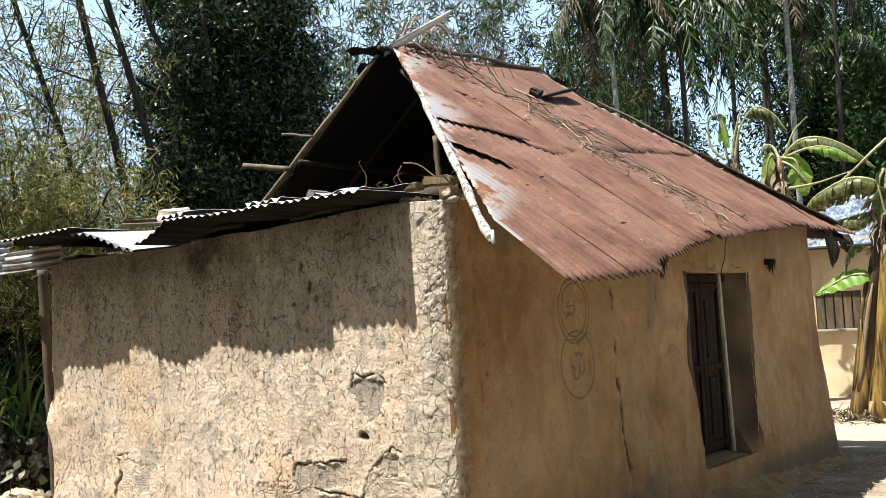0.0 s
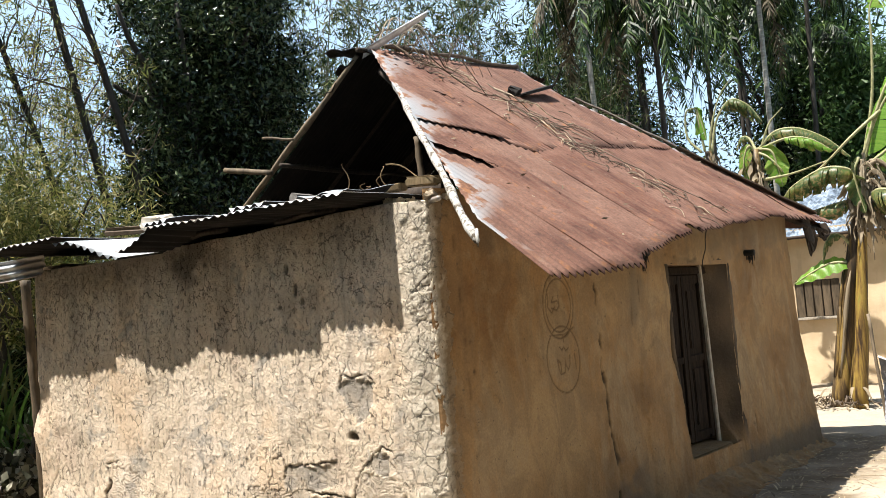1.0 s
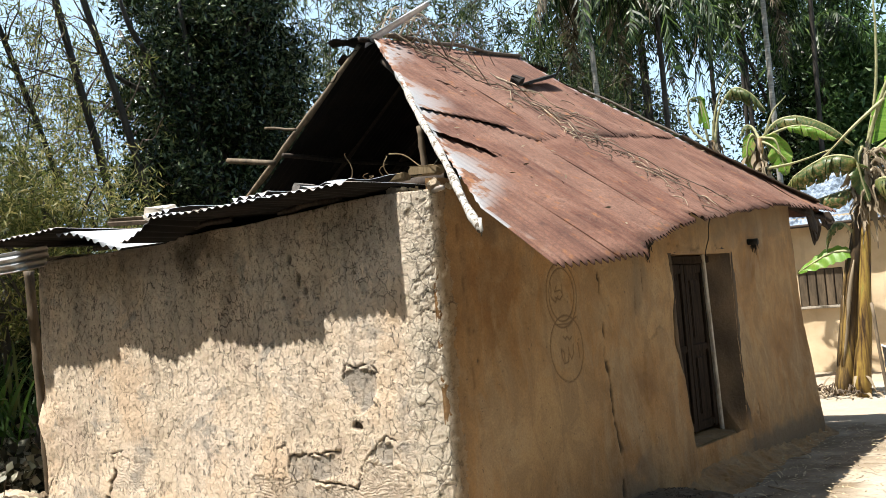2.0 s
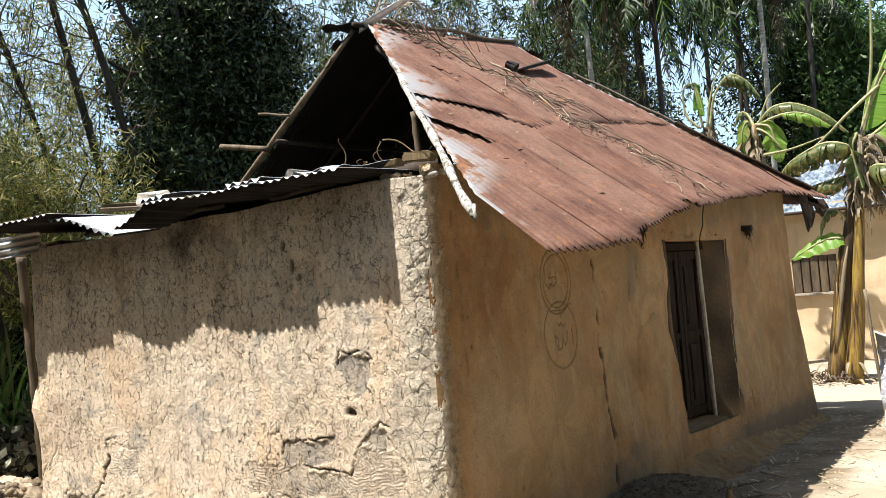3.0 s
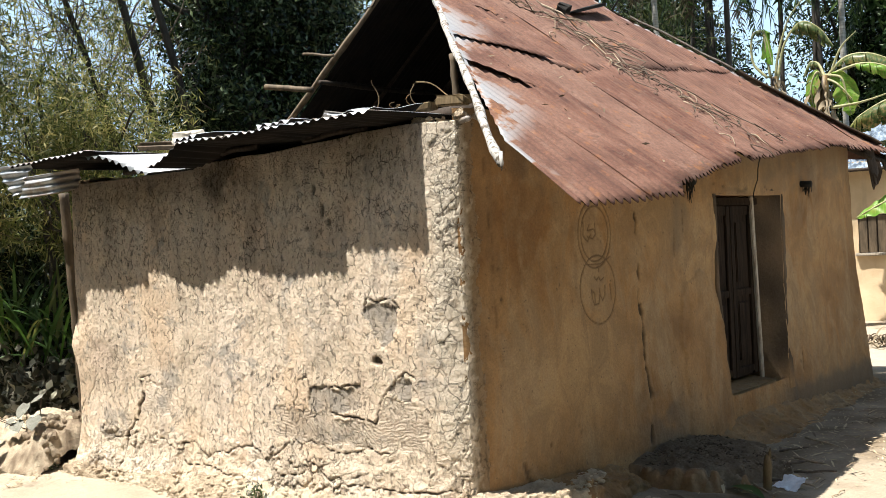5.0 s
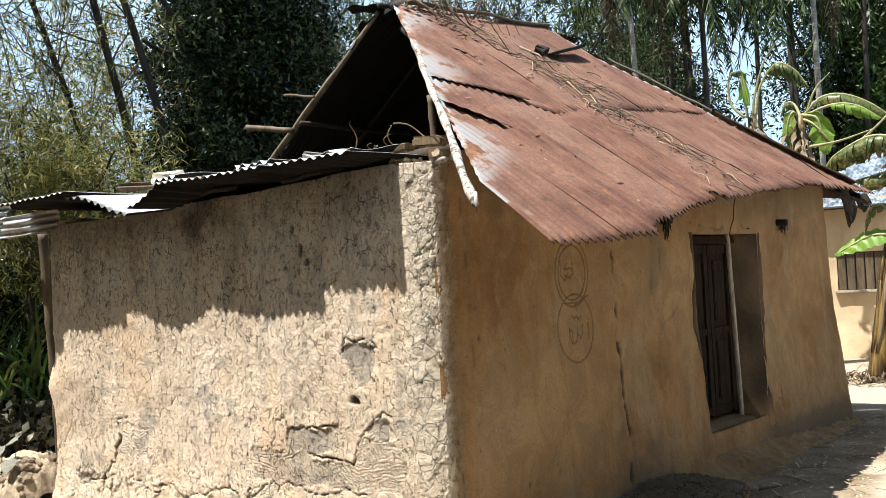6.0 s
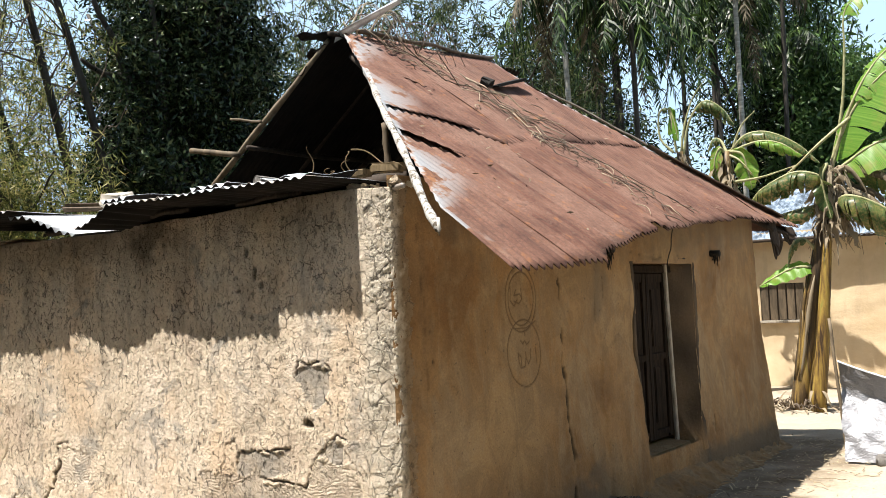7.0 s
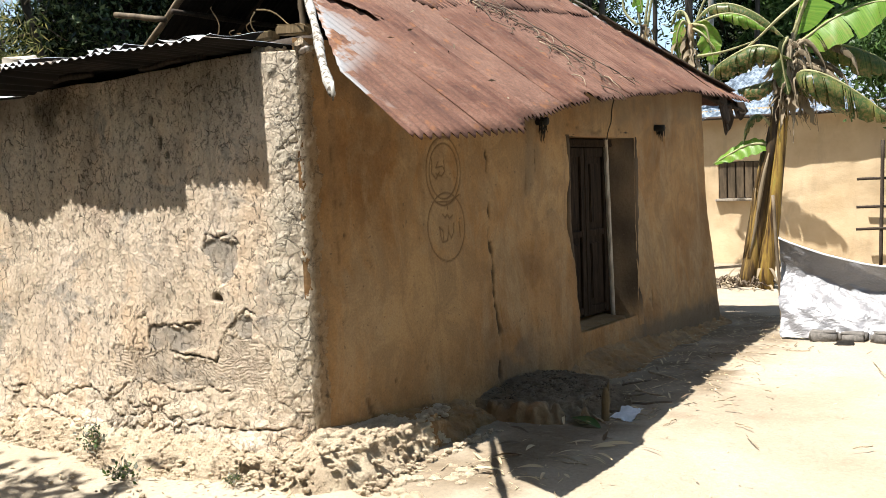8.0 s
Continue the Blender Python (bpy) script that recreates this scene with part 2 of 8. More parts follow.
# near-black colour paints in the shade under sheets and inside the roof
def make_shade_iron():
    n = Nodes("shade_dark_iron", 0.9)
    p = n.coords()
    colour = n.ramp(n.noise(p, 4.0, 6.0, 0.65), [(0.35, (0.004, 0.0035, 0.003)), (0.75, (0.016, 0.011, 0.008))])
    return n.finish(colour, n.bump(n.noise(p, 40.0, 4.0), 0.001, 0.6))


def make_galvanised():
    n = Nodes("weathered_galvanised_iron", 0.5, 0.6)
    p = n.coords()
    fine = n.noise(p, 30.0, 5.0, 0.7)
    colour = n.mix(fine, (0.38, 0.405, 0.44), (0.60, 0.62, 0.65))
    stain = n.ramp(n.noise(p, 4.0, 6.0, 0.65), [(0.44, 0.0), (0.58, 0.8)])
    colour = n.mix(stain, colour, (0.25, 0.19, 0.14))
    return n.finish(colour, n.bump(fine, 0.001, 0.5), None, n.mix(stain, (0.7, 0.7, 0.7), (0.1, 0.1, 0.1)))


def make_wood(name, dark, light, scale=3.0, rough=0.85):
    n = Nodes(name, rough)
    p = n.coords((14.0, 14.0, 1.5), "Object")
    grain = n.noise(p, scale, 6.0, 0.65, 0.4)
    colour = n.ramp(grain, [(0.3, dark), (0.7, light)])
    fine = n.noise(n.coords(), 60.0, 4.0, 0.7)
    colour = n.mix(0.4, colour, n.ramp(fine, [(0.3, 0.35), (0.7, 0.7)]), "OVERLAY")
    return n.finish(colour, n.bump(grain, 0.004, 0.7))


def make_leaf(name, a, b, c, rough=0.5, through=0.3):
    """Leaves: colour varies leaf by leaf, and light passes partly through."""
    n = Nodes(name, rough)
    colour = n.ramp(n.island(), [(0.0, a), (0.55, b), (1.0, c)])
    colour = n.mix(0.35, colour, n.ramp(n.noise(n.coords(), 1.4, 3.0), [(0.3, 0.25), (0.7, 0.75)]), "OVERLAY")
    n.finish(colour)
    veil = n.node("ShaderNodeBsdfTranslucent", Color=colour)
    both = n.tree.nodes.new("ShaderNodeMixShader")
    both.inputs[0].default_value = through
    n.put(both.inputs[1], n.out.outputs[0])
    n.put(both.inputs[2], veil.outputs[0])
    n.put(n.tree.nodes["Material Output"].inputs["Surface"], both.outputs[0])
    return n.mat


def make_banana_leaf(name, green, stripe, through=0.35):
    n = Nodes(name, 0.38)
    veins = n.noise(n.coords((1.0, 1.0, 1.0)), 3.0, 4.0)
    lines = n.noise(n.coords((1.0, 1.0, 1.0)), 24.0, 3.0, 0.6)
    band = n.node("ShaderNodeTexNoise", Scale=22.0, Detail=3.0)
    join = n.tree.nodes.new("ShaderNodeCombineXYZ")
    n.put(join.inputs[0], n.attribute("run"))
    n.put(band.inputs["Vector"], join.outputs[0])
    colour = n.mix(n.ramp(band.outputs["Fac"], [(0.35, 0.0), (0.65, 1.0)]), green, stripe)
    colour = n.mix(n.ramp(veins, [(0.55, 0.0), (0.75, 0.6)]), colour, (0.30, 0.27, 0.06))
    brown = n.math("MULTIPLY", n.ramp(lines, [(0.45, 0.0), (0.6, 1.0)]), n.attribute("dry"))
    colour = n.mix(brown, colour, (0.30, 0.20, 0.09))
    n.finish(colour, n.bump(band.outputs["Fac"], 0.006, 0.5))
    veil = n.node("ShaderNodeBsdfTranslucent", Color=colour)
    both = n.tree.nodes.new("ShaderNodeMixShader")
    both.inputs[0].default_value = through
    n.put(both.inputs[1], n.out.outputs[0])
    n.put(both.inputs[2], veil.outputs[0])
    n.put(n.tree.nodes["Material Output"].inputs["Surface"], both.outputs[0])
    return n.mat


def make_stem(name, stops, scale=(3.0, 3.0, 0.8), rough=0.7):
    n = Nodes(name, rough)
    grain = n.noise(n.coords(scale), 3.0, 6.0, 0.62, 0.5)
    fine = n.noise(n.coords((20, 20, 4)), 5.0, 4.0, 0.7)
    colour = n.ramp(grain, stops)
    colour = n.mix(0.4, colour, n.ramp(fine, [(0.3, 0.35), (0.7, 0.7)]), "OVERLAY")
    return n.finish(colour, n.bump(fine, 0.004, 0.6))


def make_tarp():
    n = Nodes("silver_plastic_sheet", 0.34, 0.35)
    p = n.coords()
    fine = n.noise(n.coords((1, 1, 6)), 40.0, 4.0, 0.7)
    colour = n.mix(fine, (0.18, 0.18, 0.195), (0.36, 0.36, 0.375))
    dirt = n.ramp(n.noise(p, 14.0, 6.0, 0.75), [(0.55, 0.0), (0.75, 0.5)])
    colour = n.mix(dirt, colour, (0.24, 0.23, 0.215))
    crease = n.noise(n.coords((1.0, 1.0, 1.5)), 4.5, 6.0, 0.62, 0.8)
    return n.finish(colour, n.bump(crease, 0.045, 0.8))


M_CRACKED = make_cracked_mud()
M_SMOOTH = make_smooth_mud()
M_PALE = make_pale_plaster()
M_ROUGH = make_rough_mud()
M_GROUND = make_ground()
M_RUST = make_rust()
M_GALV = make_galvanised()
M_TIN = make_stem("bluish_stained_tin", [(0.34, (0.035, 0.045, 0.06)), (0.46, (0.10, 0.135, 0.18)), (0.60, (0.27, 0.32, 0.39))], (2.6, 2.6, 0.9), 0.5)
M_ZINC = make_stem("pale_zinc_sheet", [(0.3, (0.30, 0.32, 0.345)), (0.6, (0.52, 0.55, 0.59))], (3, 3, 3), 0.42)
M_ZINC.node_tree.nodes["Principled BSDF"].inputs["Metallic"].default_value = 0.65
M_SHADE_IRON = make_shade_iron()
M_DARKWOOD = make_wood("old_dark_timber", (0.018, 0.013, 0.010), (0.065, 0.047, 0.034))
M_DOOR = make_wood("dark_stained_door_wood", (0.008, 0.006, 0.005), (0.040, 0.027, 0.018), 2.0, 0.9)
M_DOOR.node_tree.nodes["Principled BSDF"].inputs["Specular IOR Level"].default_value = 0.08
M_PALEWOOD = make_wood("bleached_timber", (0.20, 0.165, 0.125), (0.50, 0.45, 0.38))
M_BARK = make_stem("pale_peeling_bark", [(0.40, (0.09, 0.07, 0.05)), (0.47, (0.34, 0.32, 0.29)), (0.7, (0.54, 0.53, 0.50))], (9, 9, 6))
M_YELLOWWOOD = make_wood("yellowed_timber", (0.085, 0.06, 0.03), (0.20, 0.145, 0.078))
M_BAMBOO_OLD = make_stem("aged_bamboo", [(0.3, (0.10, 0.075, 0.05)), (0.7, (0.25, 0.195, 0.13))], (4, 4, 1))
M_POST = make_stem("dark_aged_bamboo", [(0.3, (0.045, 0.034, 0.022)), (0.7, (0.15, 0.11, 0.07))], (4, 4, 1))
M_TWIG = make_stem("dry_twig", [(0.3, (0.20, 0.155, 0.10)), (0.7, (0.46, 0.38, 0.27))], (6, 6, 6))
M_TWIG_DARK = make_stem("dark_twig", [(0.3, (0.055, 0.04, 0.03)), (0.7, (0.15, 0.11, 0.075))], (6, 6, 6))
M_STRAW = make_leaf("straw", (0.42, 0.34, 0.21), (0.55, 0.46, 0.30), (0.28, 0.20, 0.12), 0.8, 0.1)
M_LITTER = make_leaf("dry_leaf_litter", (0.06, 0.045, 0.032), (0.14, 0.105, 0.07), (0.30, 0.24, 0.165), 0.8, 0.1)
M_MANGO = make_leaf("dark_evergreen_leaf", (0.005, 0.011, 0.005), (0.016, 0.031, 0.010), (0.12, 0.155, 0.07), 0.26, 0.10)
M_BAMBOO_LEAF = make_leaf("yellowing_bamboo_leaf", (0.035, 0.055, 0.013), (0.17, 0.19, 0.047), (0.46, 0.40, 0.155), 0.42, 0.4)
M_THIN_LEAF = make_leaf("thin_grey_green_leaf", (0.010, 0.021, 0.007), (0.035, 0.060, 0.017), (0.16, 0.18, 0.065), 0.4, 0.3)
M_GREEN = make_leaf("mid_green_leaf", (0.03, 0.065, 0.018), (0.06, 0.115, 0.03), (0.10, 0.17, 0.05), 0.45, 0.3)
M_BRIGHT = make_leaf("bright_green_leaf", (0.06, 0.14, 0.025), (0.10, 0.21, 0.04), (0.17, 0.28, 0.07), 0.45, 0.4)
M_PALM = make_leaf("palm_leaflet", (0.004, 0.013, 0.003), (0.018, 0.042, 0.009), (0.095, 0.15, 0.035), 0.4, 0.25)
M_PALM_DRY = make_leaf("dry_palm_leaflet", (0.05, 0.042, 0.028), (0.11, 0.09, 0.055), (0.24, 0.20, 0.135), 0.7, 0.2)
M_DULL = make_leaf("dusty_broad_leaf", (0.02, 0.022, 0.013), (0.08, 0.08, 0.05), (0.42, 0.40, 0.31), 0.7, 0.2)
M_DUSTY = make_stem("dust_covered_leaf", [(0.3, (0.11, 0.115, 0.09)), (0.7, (0.23, 0.225, 0.19))], (9, 9, 9), 0.8)
M_BANANA = make_banana_leaf("banana_leaf", (0.085, 0.21, 0.02), (0.19, 0.34, 0.045))
M_BANANA_OLD = make_banana_leaf("dull_banana_leaf", (0.028, 0.062, 0.018), (0.085, 0.13, 0.038), 0.25)
M_BANANA_DRY = make_leaf("withered_banana_leaf", (0.10, 0.075, 0.045), (0.24, 0.19, 0.125), (0.42, 0.36, 0.26), 0.8, 0.2)
M_MIDRIB = make_stem("banana_midrib", [(0.3, (0.17, 0.17, 0.07)), (0.7, (0.38, 0.36, 0.20))], (4, 4, 4), 0.5)
M_PSEUDO = make_stem("banana_stem", [(0.38, (0.025, 0.017, 0.010)), (0.52, (0.085, 0.054, 0.024)), (0.62, (0.26, 0.17, 0.05)), (0.74, (0.17, 0.16, 0.045))], (3.0, 3.0, 0.22), 0.5)
M_PSEUDO_YELLOW = make_stem("yellow_banana_stem", [(0.40, (0.035, 0.02, 0.010)), (0.49, (0.15, 0.09, 0.025)), (0.60, (0.27, 0.18, 0.04)), (0.74, (0.17, 0.17, 0.04))], (5.0, 5.0, 0.35), 0.5)
M_TRUNK = make_stem("grey_palm_trunk", [(0.3, (0.17, 0.16, 0.14)), (0.7, (0.36, 0.35, 0.31))], (1, 1, 9))
M_TREEBARK = make_stem("dark_tree_bark", [(0.3, (0.018, 0.015, 0.012)), (0.7, (0.06, 0.052, 0.042))])
M_CULM = make_stem("bamboo_culm", [(0.3, (0.025, 0.026, 0.016)), (0.7, (0.075, 0.072, 0.04))], (1, 1, 4))
M_TARP = make_tarp()
M_BRICK = make_stem("grimy_grey_brick", [(0.3, (0.07, 0.065, 0.06)), (0.7, (0.20, 0.185, 0.17))], (8, 8, 8), 0.9)
M_CONCRETE = make_stem("pale_lump_of_concrete", [(0.3, (0.38, 0.34, 0.28)), (0.7, (0.58, 0.53, 0.45))], (5, 5, 5), 0.9)
M_PAPER = make_stem("white_plastic_scrap", [(0.3, (0.62, 0.68, 0.76)), (0.7, (0.80, 0.84, 0.88))], (9, 9, 9), 0.5)
M_BLACK = make_stem("plain_black", [(0.3, (0.008, 0.007, 0.006)), (0.7, (0.02, 0.018, 0.015))], (9, 9, 9), 0.9)

# ---------------------------------------------------------------- building helpers
SKEW = radians(7.8)
ALONG = Vector((math.sin(SKEW), math.cos(SKEW), 0))   # along the door wall
OUTWARD = Vector((math.cos(SKEW), -math.sin(SKEW), 0))  # away from the door wall
GROUND_Z = -0.35
rng = np.random.default_rng(7)


def at_wall(s, d, z):
    """A point s metres along the door wall from the corner, d metres out from it."""
    p = ALONG * s + OUTWARD * d
    return Vector((p.x, p.y, z))


def thing(name, label, category, place=(0, 0, 0), group="", kind=""):
    ob = new(name)
    ob.location = place
    ob.empty_display_size = 0.1
    return tagged(ob, label, category, group, kind)


def mesh_of(name, verts, faces, material, smooth=True):
    me = bpy.data.meshes.new(name)
    me.from_pydata([tuple(map(float, v)) for v in verts], [], [tuple(map(int, f)) for f in faces])
    me.materials.append(material)
    if smooth:
        me.polygons.foreach_set("use_smooth", [True] * len(me.polygons))
    me.update()
    return me


def put_part(name, me, parent, label=""):
    """Link a mesh, in world places, as one part under a thing or a part."""
    ob = new(name, me)
    if parent is not None:
        base = parent.matrix_basis.translation.copy()
        up = parent.parent
        while up is not None:
            base += up.matrix_basis.translation
            up = up.parent
        me.transform(Matrix.Translation(-base))
        ob.parent = parent
    return tagged(ob, label) if label else ob


def lone(name, me, label, category, group="", kind=""):
    return tagged(new(name, me), label, category, group, kind)


def float_attribute(me, name, values):
    a = me.attributes.new(name, "FLOAT", "POINT")
    a.data.foreach_set("value", np.asarray(values, dtype=np.float32))


def grid_faces(nu, nv, skip=None):
    i, j = np.meshgrid(np.arange(nu - 1), np.arange(nv - 1), indexing="ij")
    a = (i * nv + j).ravel()
    faces = np.stack([a, a + nv, a + nv + 1, a + 1], 1)
    if skip is not None:
        faces = faces[~skip.ravel()]
    return faces


def bevel_box(size, bevel=0.01, jitter=0.0, segments=2):
    bm = bmesh.new()
    bmesh.ops.create_cube(bm, size=1.0)
    bmesh.ops.scale(bm, vec=size, verts=bm.verts)
    if bevel:
        bmesh.ops.bevel(bm, geom=list(bm.edges), offset=bevel, segments=segments, affect="EDGES")
    if jitter:
        for v in bm.verts:
            v.co += Vector(rng.normal(0, jitter, 3))
    return bm


def bm_mesh(bm, name, material, m=None, smooth=False):
    me = bpy.data.meshes.new(name)
    if m is not None:
        bm.transform(m)
    bm.to_mesh(me)
    bm.free()
    me.materials.append(material)
    if smooth:
        me.polygons.foreach_set("use_smooth", [True] * len(me.polygons))
    return me


def tube_data(points, radii, sides=8, closed=True):
    """Verts and faces of a tube along points."""
    pts = [Vector(p) for p in points]
    verts, faces = [], []
    side = None
    for k, p in enumerate(pts):
        ahead = (pts[min(k + 1, len(pts) - 1)] - pts[max(k - 1, 0)]).normalized()
        if side is None:
            side = ahead.orthogonal().normalized()
        side = (side - ahead * side.dot(ahead)).normalized()
        other = ahead.cross(side)
        r = radii[k] if hasattr(radii, "__len__") else radii
        for q in range(sides):
            a = 2 * math.pi * q / sides
            verts.append(p + (side * math.cos(a) + other * math.sin(a)) * r)
    for k in range(len(pts) - 1):
        for q in range(sides):
            w = (q + 1) % sides
            faces.append((k * sides + q, k * sides + w, (k + 1) * sides + w, (k + 1) * sides + q))
    if closed:
        faces.append(tuple(range(sides))[::-1])
        faces.append(tuple((len(pts) - 1) * sides + q for q in range(sides)))
    return verts, faces


def tube_mesh(name, points, radii, material, sides=8):
    me = bpy.data.meshes.new(name)
    v, f = tube_data(points, radii, sides)
    me.from_pydata(v, [], f)
    me.materials.append(material)
    me.polygons.foreach_set("use_smooth", [True] * len(me.polygons))
    return me


def joined_tubes(name, lines, material, sides=5):
    """Many tubes, (points, radii) each, in one mesh."""
    verts, faces = [], []
    for points, radii in lines:
        v, f = tube_data(points, radii, sides)
        base = len(verts)
        verts += v
        faces += [tuple(base + k for k in face) for face in f]
    me = bpy.data.meshes.new(name)
    me.from_pydata(verts, [], faces)
    me.materials.append(material)
    me.polygons.foreach_set("use_smooth", [True] * len(me.polygons))
    return me


def wobble_line(a, b, steps, amount, seed):
    a, b = Vector(a), Vector(b)
    out = []
    for k in range(steps + 1):
        f = k / steps
        ease = math.sin(math.pi * f) ** 0.5
        off = noise.noise_vector(Vector((f * 3.1 + seed * 7.3, seed * 1.7, 0.3))) * amount * ease
        out.append(a.lerp(b, f) + off)
    return out


def leaf_cloud(name, centres, length, width, material, direction=None, spread=1.0, fold=0.15, droop=0.0, seed=1):
    """Many small pointed leaves, each of two folded triangles on either side of its midrib."""
    r = np.random.default_rng(seed)
    c = np.asarray(centres, dtype=float)
    n = len(c)
    d = r.normal(size=(n, 3)) * spread
    if direction is not None:
        d += np.asarray(direction, dtype=float)
    d[:, 2] -= droop
    d /= np.linalg.norm(d, axis=1)[:, None] + 1e-9
    s = np.cross(d, r.normal(size=(n, 3)))
    s /= np.linalg.norm(s, axis=1)[:, None] + 1e-9
    u = np.cross(d, s)
    ln = length * r.uniform(0.65, 1.3, n)[:, None]
    wd = width * r.uniform(0.7, 1.25, n)[:, None]
    tip = c + d * ln
    mid = c + d * ln * 0.45
    left = mid + s * wd * 0.5 + u * wd * fold
    right = mid - s * wd * 0.5 + u * wd * fold
    verts = np.stack([c, left, tip, right], 1).reshape(-1, 3)
    k = np.arange(n) * 4
    faces = np.concatenate([np.stack([k, k + 2, k + 1], 1), np.stack([k, k + 3, k + 2], 1)])
    me = bpy.data.meshes.new(name)
    me.vertices.add(len(verts))
    me.vertices.foreach_set("co", verts.astype(np.float32).ravel())
    me.loops.add(len(faces) * 3)
    me.loops.foreach_set("vertex_index", faces.astype(np.int32).ravel())
    me.polygons.add(len(faces))
    me.polygons.foreach_set("loop_start", np.arange(0, len(faces) * 3, 3, dtype=np.int32))
    me.polygons.foreach_set("loop_total", np.full(len(faces), 3, dtype=np.int32))
    me.materials.append(material)
    me.update(calc_edges=True)
    return me


def polyline_distance(x, z, points):
    """Distance from each (x, z) to a broken line."""
    best = np.full(x.shape, 1e9)
    for (ax, az), (bx, bz) in zip(points[:-1], points[1:]):
        ex, ez = bx - ax, bz - az
        f = np.clip(((x - ax) * ex + (z - az) * ez) / (ex * ex + ez * ez + 1e-12), 0, 1)
        best = np.minimum(best, np.hypot(x - ax - f * ex, z - az - f * ez))
    return best


def inside(x, z, polygon):
    hit = np.zeros(x.shape, dtype=bool)
    for (ax, az), (bx, bz) in zip(polygon, polygon[1:] + polygon[:1]):
        cross = ((az > z) != (bz > z)) & (x < (bx - ax) * (z - az) / (bz - az + 1e-12) + ax)
        hit ^= cross
    return hit


def smooth_noise(x, y, z, scale, octaves=4):
    out = np.empty(x.size)
    fx, fy, fz = np.broadcast_to(x, x.shape).ravel(), np.broadcast_to(y, x.shape).ravel(), np.broadcast_to(z, x.shape).ravel()
    for k in range(x.size):
        out[k] = noise.fractal((fx[k] * scale, fy[k] * scale, fz[k] * scale), 0.9, 2.0, octaves)
    return out.reshape(x.shape)


def ragged(points, amount, seed, steps=5):
    """A broken line made rougher."""
    r = np.random.default_rng(seed)
    out = []
    for (ax, az), (bx, bz) in zip(points[:-1], points[1:]):
        for k in range(steps):
            f = k / steps
            out.append((ax + (bx - ax) * f + r.normal(0, amount), az + (bz - az) * f + r.normal(0, amount)))
    out.append(points[-1])
    return out


# ---------------------------------------------------------------- ground
def ground_height(x, y):
    z = np.full(x.shape, GROUND_Z)
    z = z + 0.02 * np.sin(x * 1.3 + 0.7 * y) + 0.015 * np.sin(y * 2.1 - x)
    bank = np.clip((-x - 4.6) / 1.5, 0, 1) * np.clip((y + 0.6) / 1.0, 0, 1)
    z = z + 0.10 * bank
    foot = np.exp(-((x + 2.0) ** 2 / 9.0 + (y + 0.45) ** 2 / 0.08))
    z = z + 0.03 * foot
    return z


def build_ground():
    a = np.concatenate([-np.geomspace(900, 9, 22), np.linspace(-8.6, 6.0, 230), np.geomspace(6.5, 900, 22)])
    b = np.concatenate([-np.geomspace(900, 6.5, 22), np.linspace(-6.2, 13.0, 260), np.geomspace(13.6, 900, 22)])
    x, y = np.meshgrid(a, b, indexing="ij")
    z = ground_height(x, y)
    near = (np.abs(x) < 9) & (np.abs(y) < 14)
    bumps = np.zeros(x.shape)
    bumps[near] = smooth_noise(x[near], y[near], x[near] * 0 + 2.0, 2.6, 5)
    z = z + 0.016 * bumps
    me = mesh_of("ground", np.stack([x, y, z], -1).reshape(-1, 3), grid_faces(len(a), len(b)), M_GROUND)
    litter = np.clip((-x - 4.75 + 0.5 * bumps) / 0.6, 0, 1) * np.clip((y - 0.15 + 0.4 * bumps) / 0.5, 0, 1)
    litter = np.maximum(litter, np.clip((y - 14) / 2, 0, 1))
    # ground away from the yard is coloured dark to cut bounced light
    litter = np.maximum(litter, np.clip((np.hypot(x - 2.5, y - 2) - 9.5) / 3, 0, 1))
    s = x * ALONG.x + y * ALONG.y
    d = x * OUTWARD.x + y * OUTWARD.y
    # door wall strip: leaf litter and roof shade both darken the earth here
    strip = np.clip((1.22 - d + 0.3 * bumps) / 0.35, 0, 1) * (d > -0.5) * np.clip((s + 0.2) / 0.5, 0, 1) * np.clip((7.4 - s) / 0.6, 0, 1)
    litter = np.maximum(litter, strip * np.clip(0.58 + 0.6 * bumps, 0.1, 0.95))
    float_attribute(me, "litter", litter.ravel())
    lone("ground", me, "pale trodden earth yard strewn with leaf litter", "ground", kind="structure")


build_ground()

# ---------------------------------------------------------------- mud house
house = thing("mud_house", "old mud-walled house with a rusty tin hip roof, partly collapsed", "house")
WALL_TOP = 2.13
LEFT_END = -3.98
FAR_END = 6.32
ROUND = 0.25


def corner_path(t):
    """Plan of the outer face, t metres from the corner: negative along the gable wall, positive along the door wall."""
    t = np.asarray(t, dtype=float)
    x = np.where(t < 0, t, t * ALONG.x)
    y = np.where(t < 0, 0.0, t * ALONG.y)
    nx = np.where(t < 0, 0.0, OUTWARD.x)
    ny = np.where(t < 0, -1.0, OUTWARD.y)
    f = np.clip((t + ROUND) / (2 * ROUND), 0, 1)
    f = f * f * (3 - 2 * f)
    bx, by = f * OUTWARD.x, -(1 - f) + f * OUTWARD.y
    ln = np.hypot(bx, by)
    # pull the sharp corner in to round it
    pull = np.clip(1 - np.abs(t) / ROUND, 0, 1) ** 2 * ROUND * 0.30
    x = x - bx / ln * pull
    y = y - by / ln * pull
    return x, y, bx / ln, by / ln


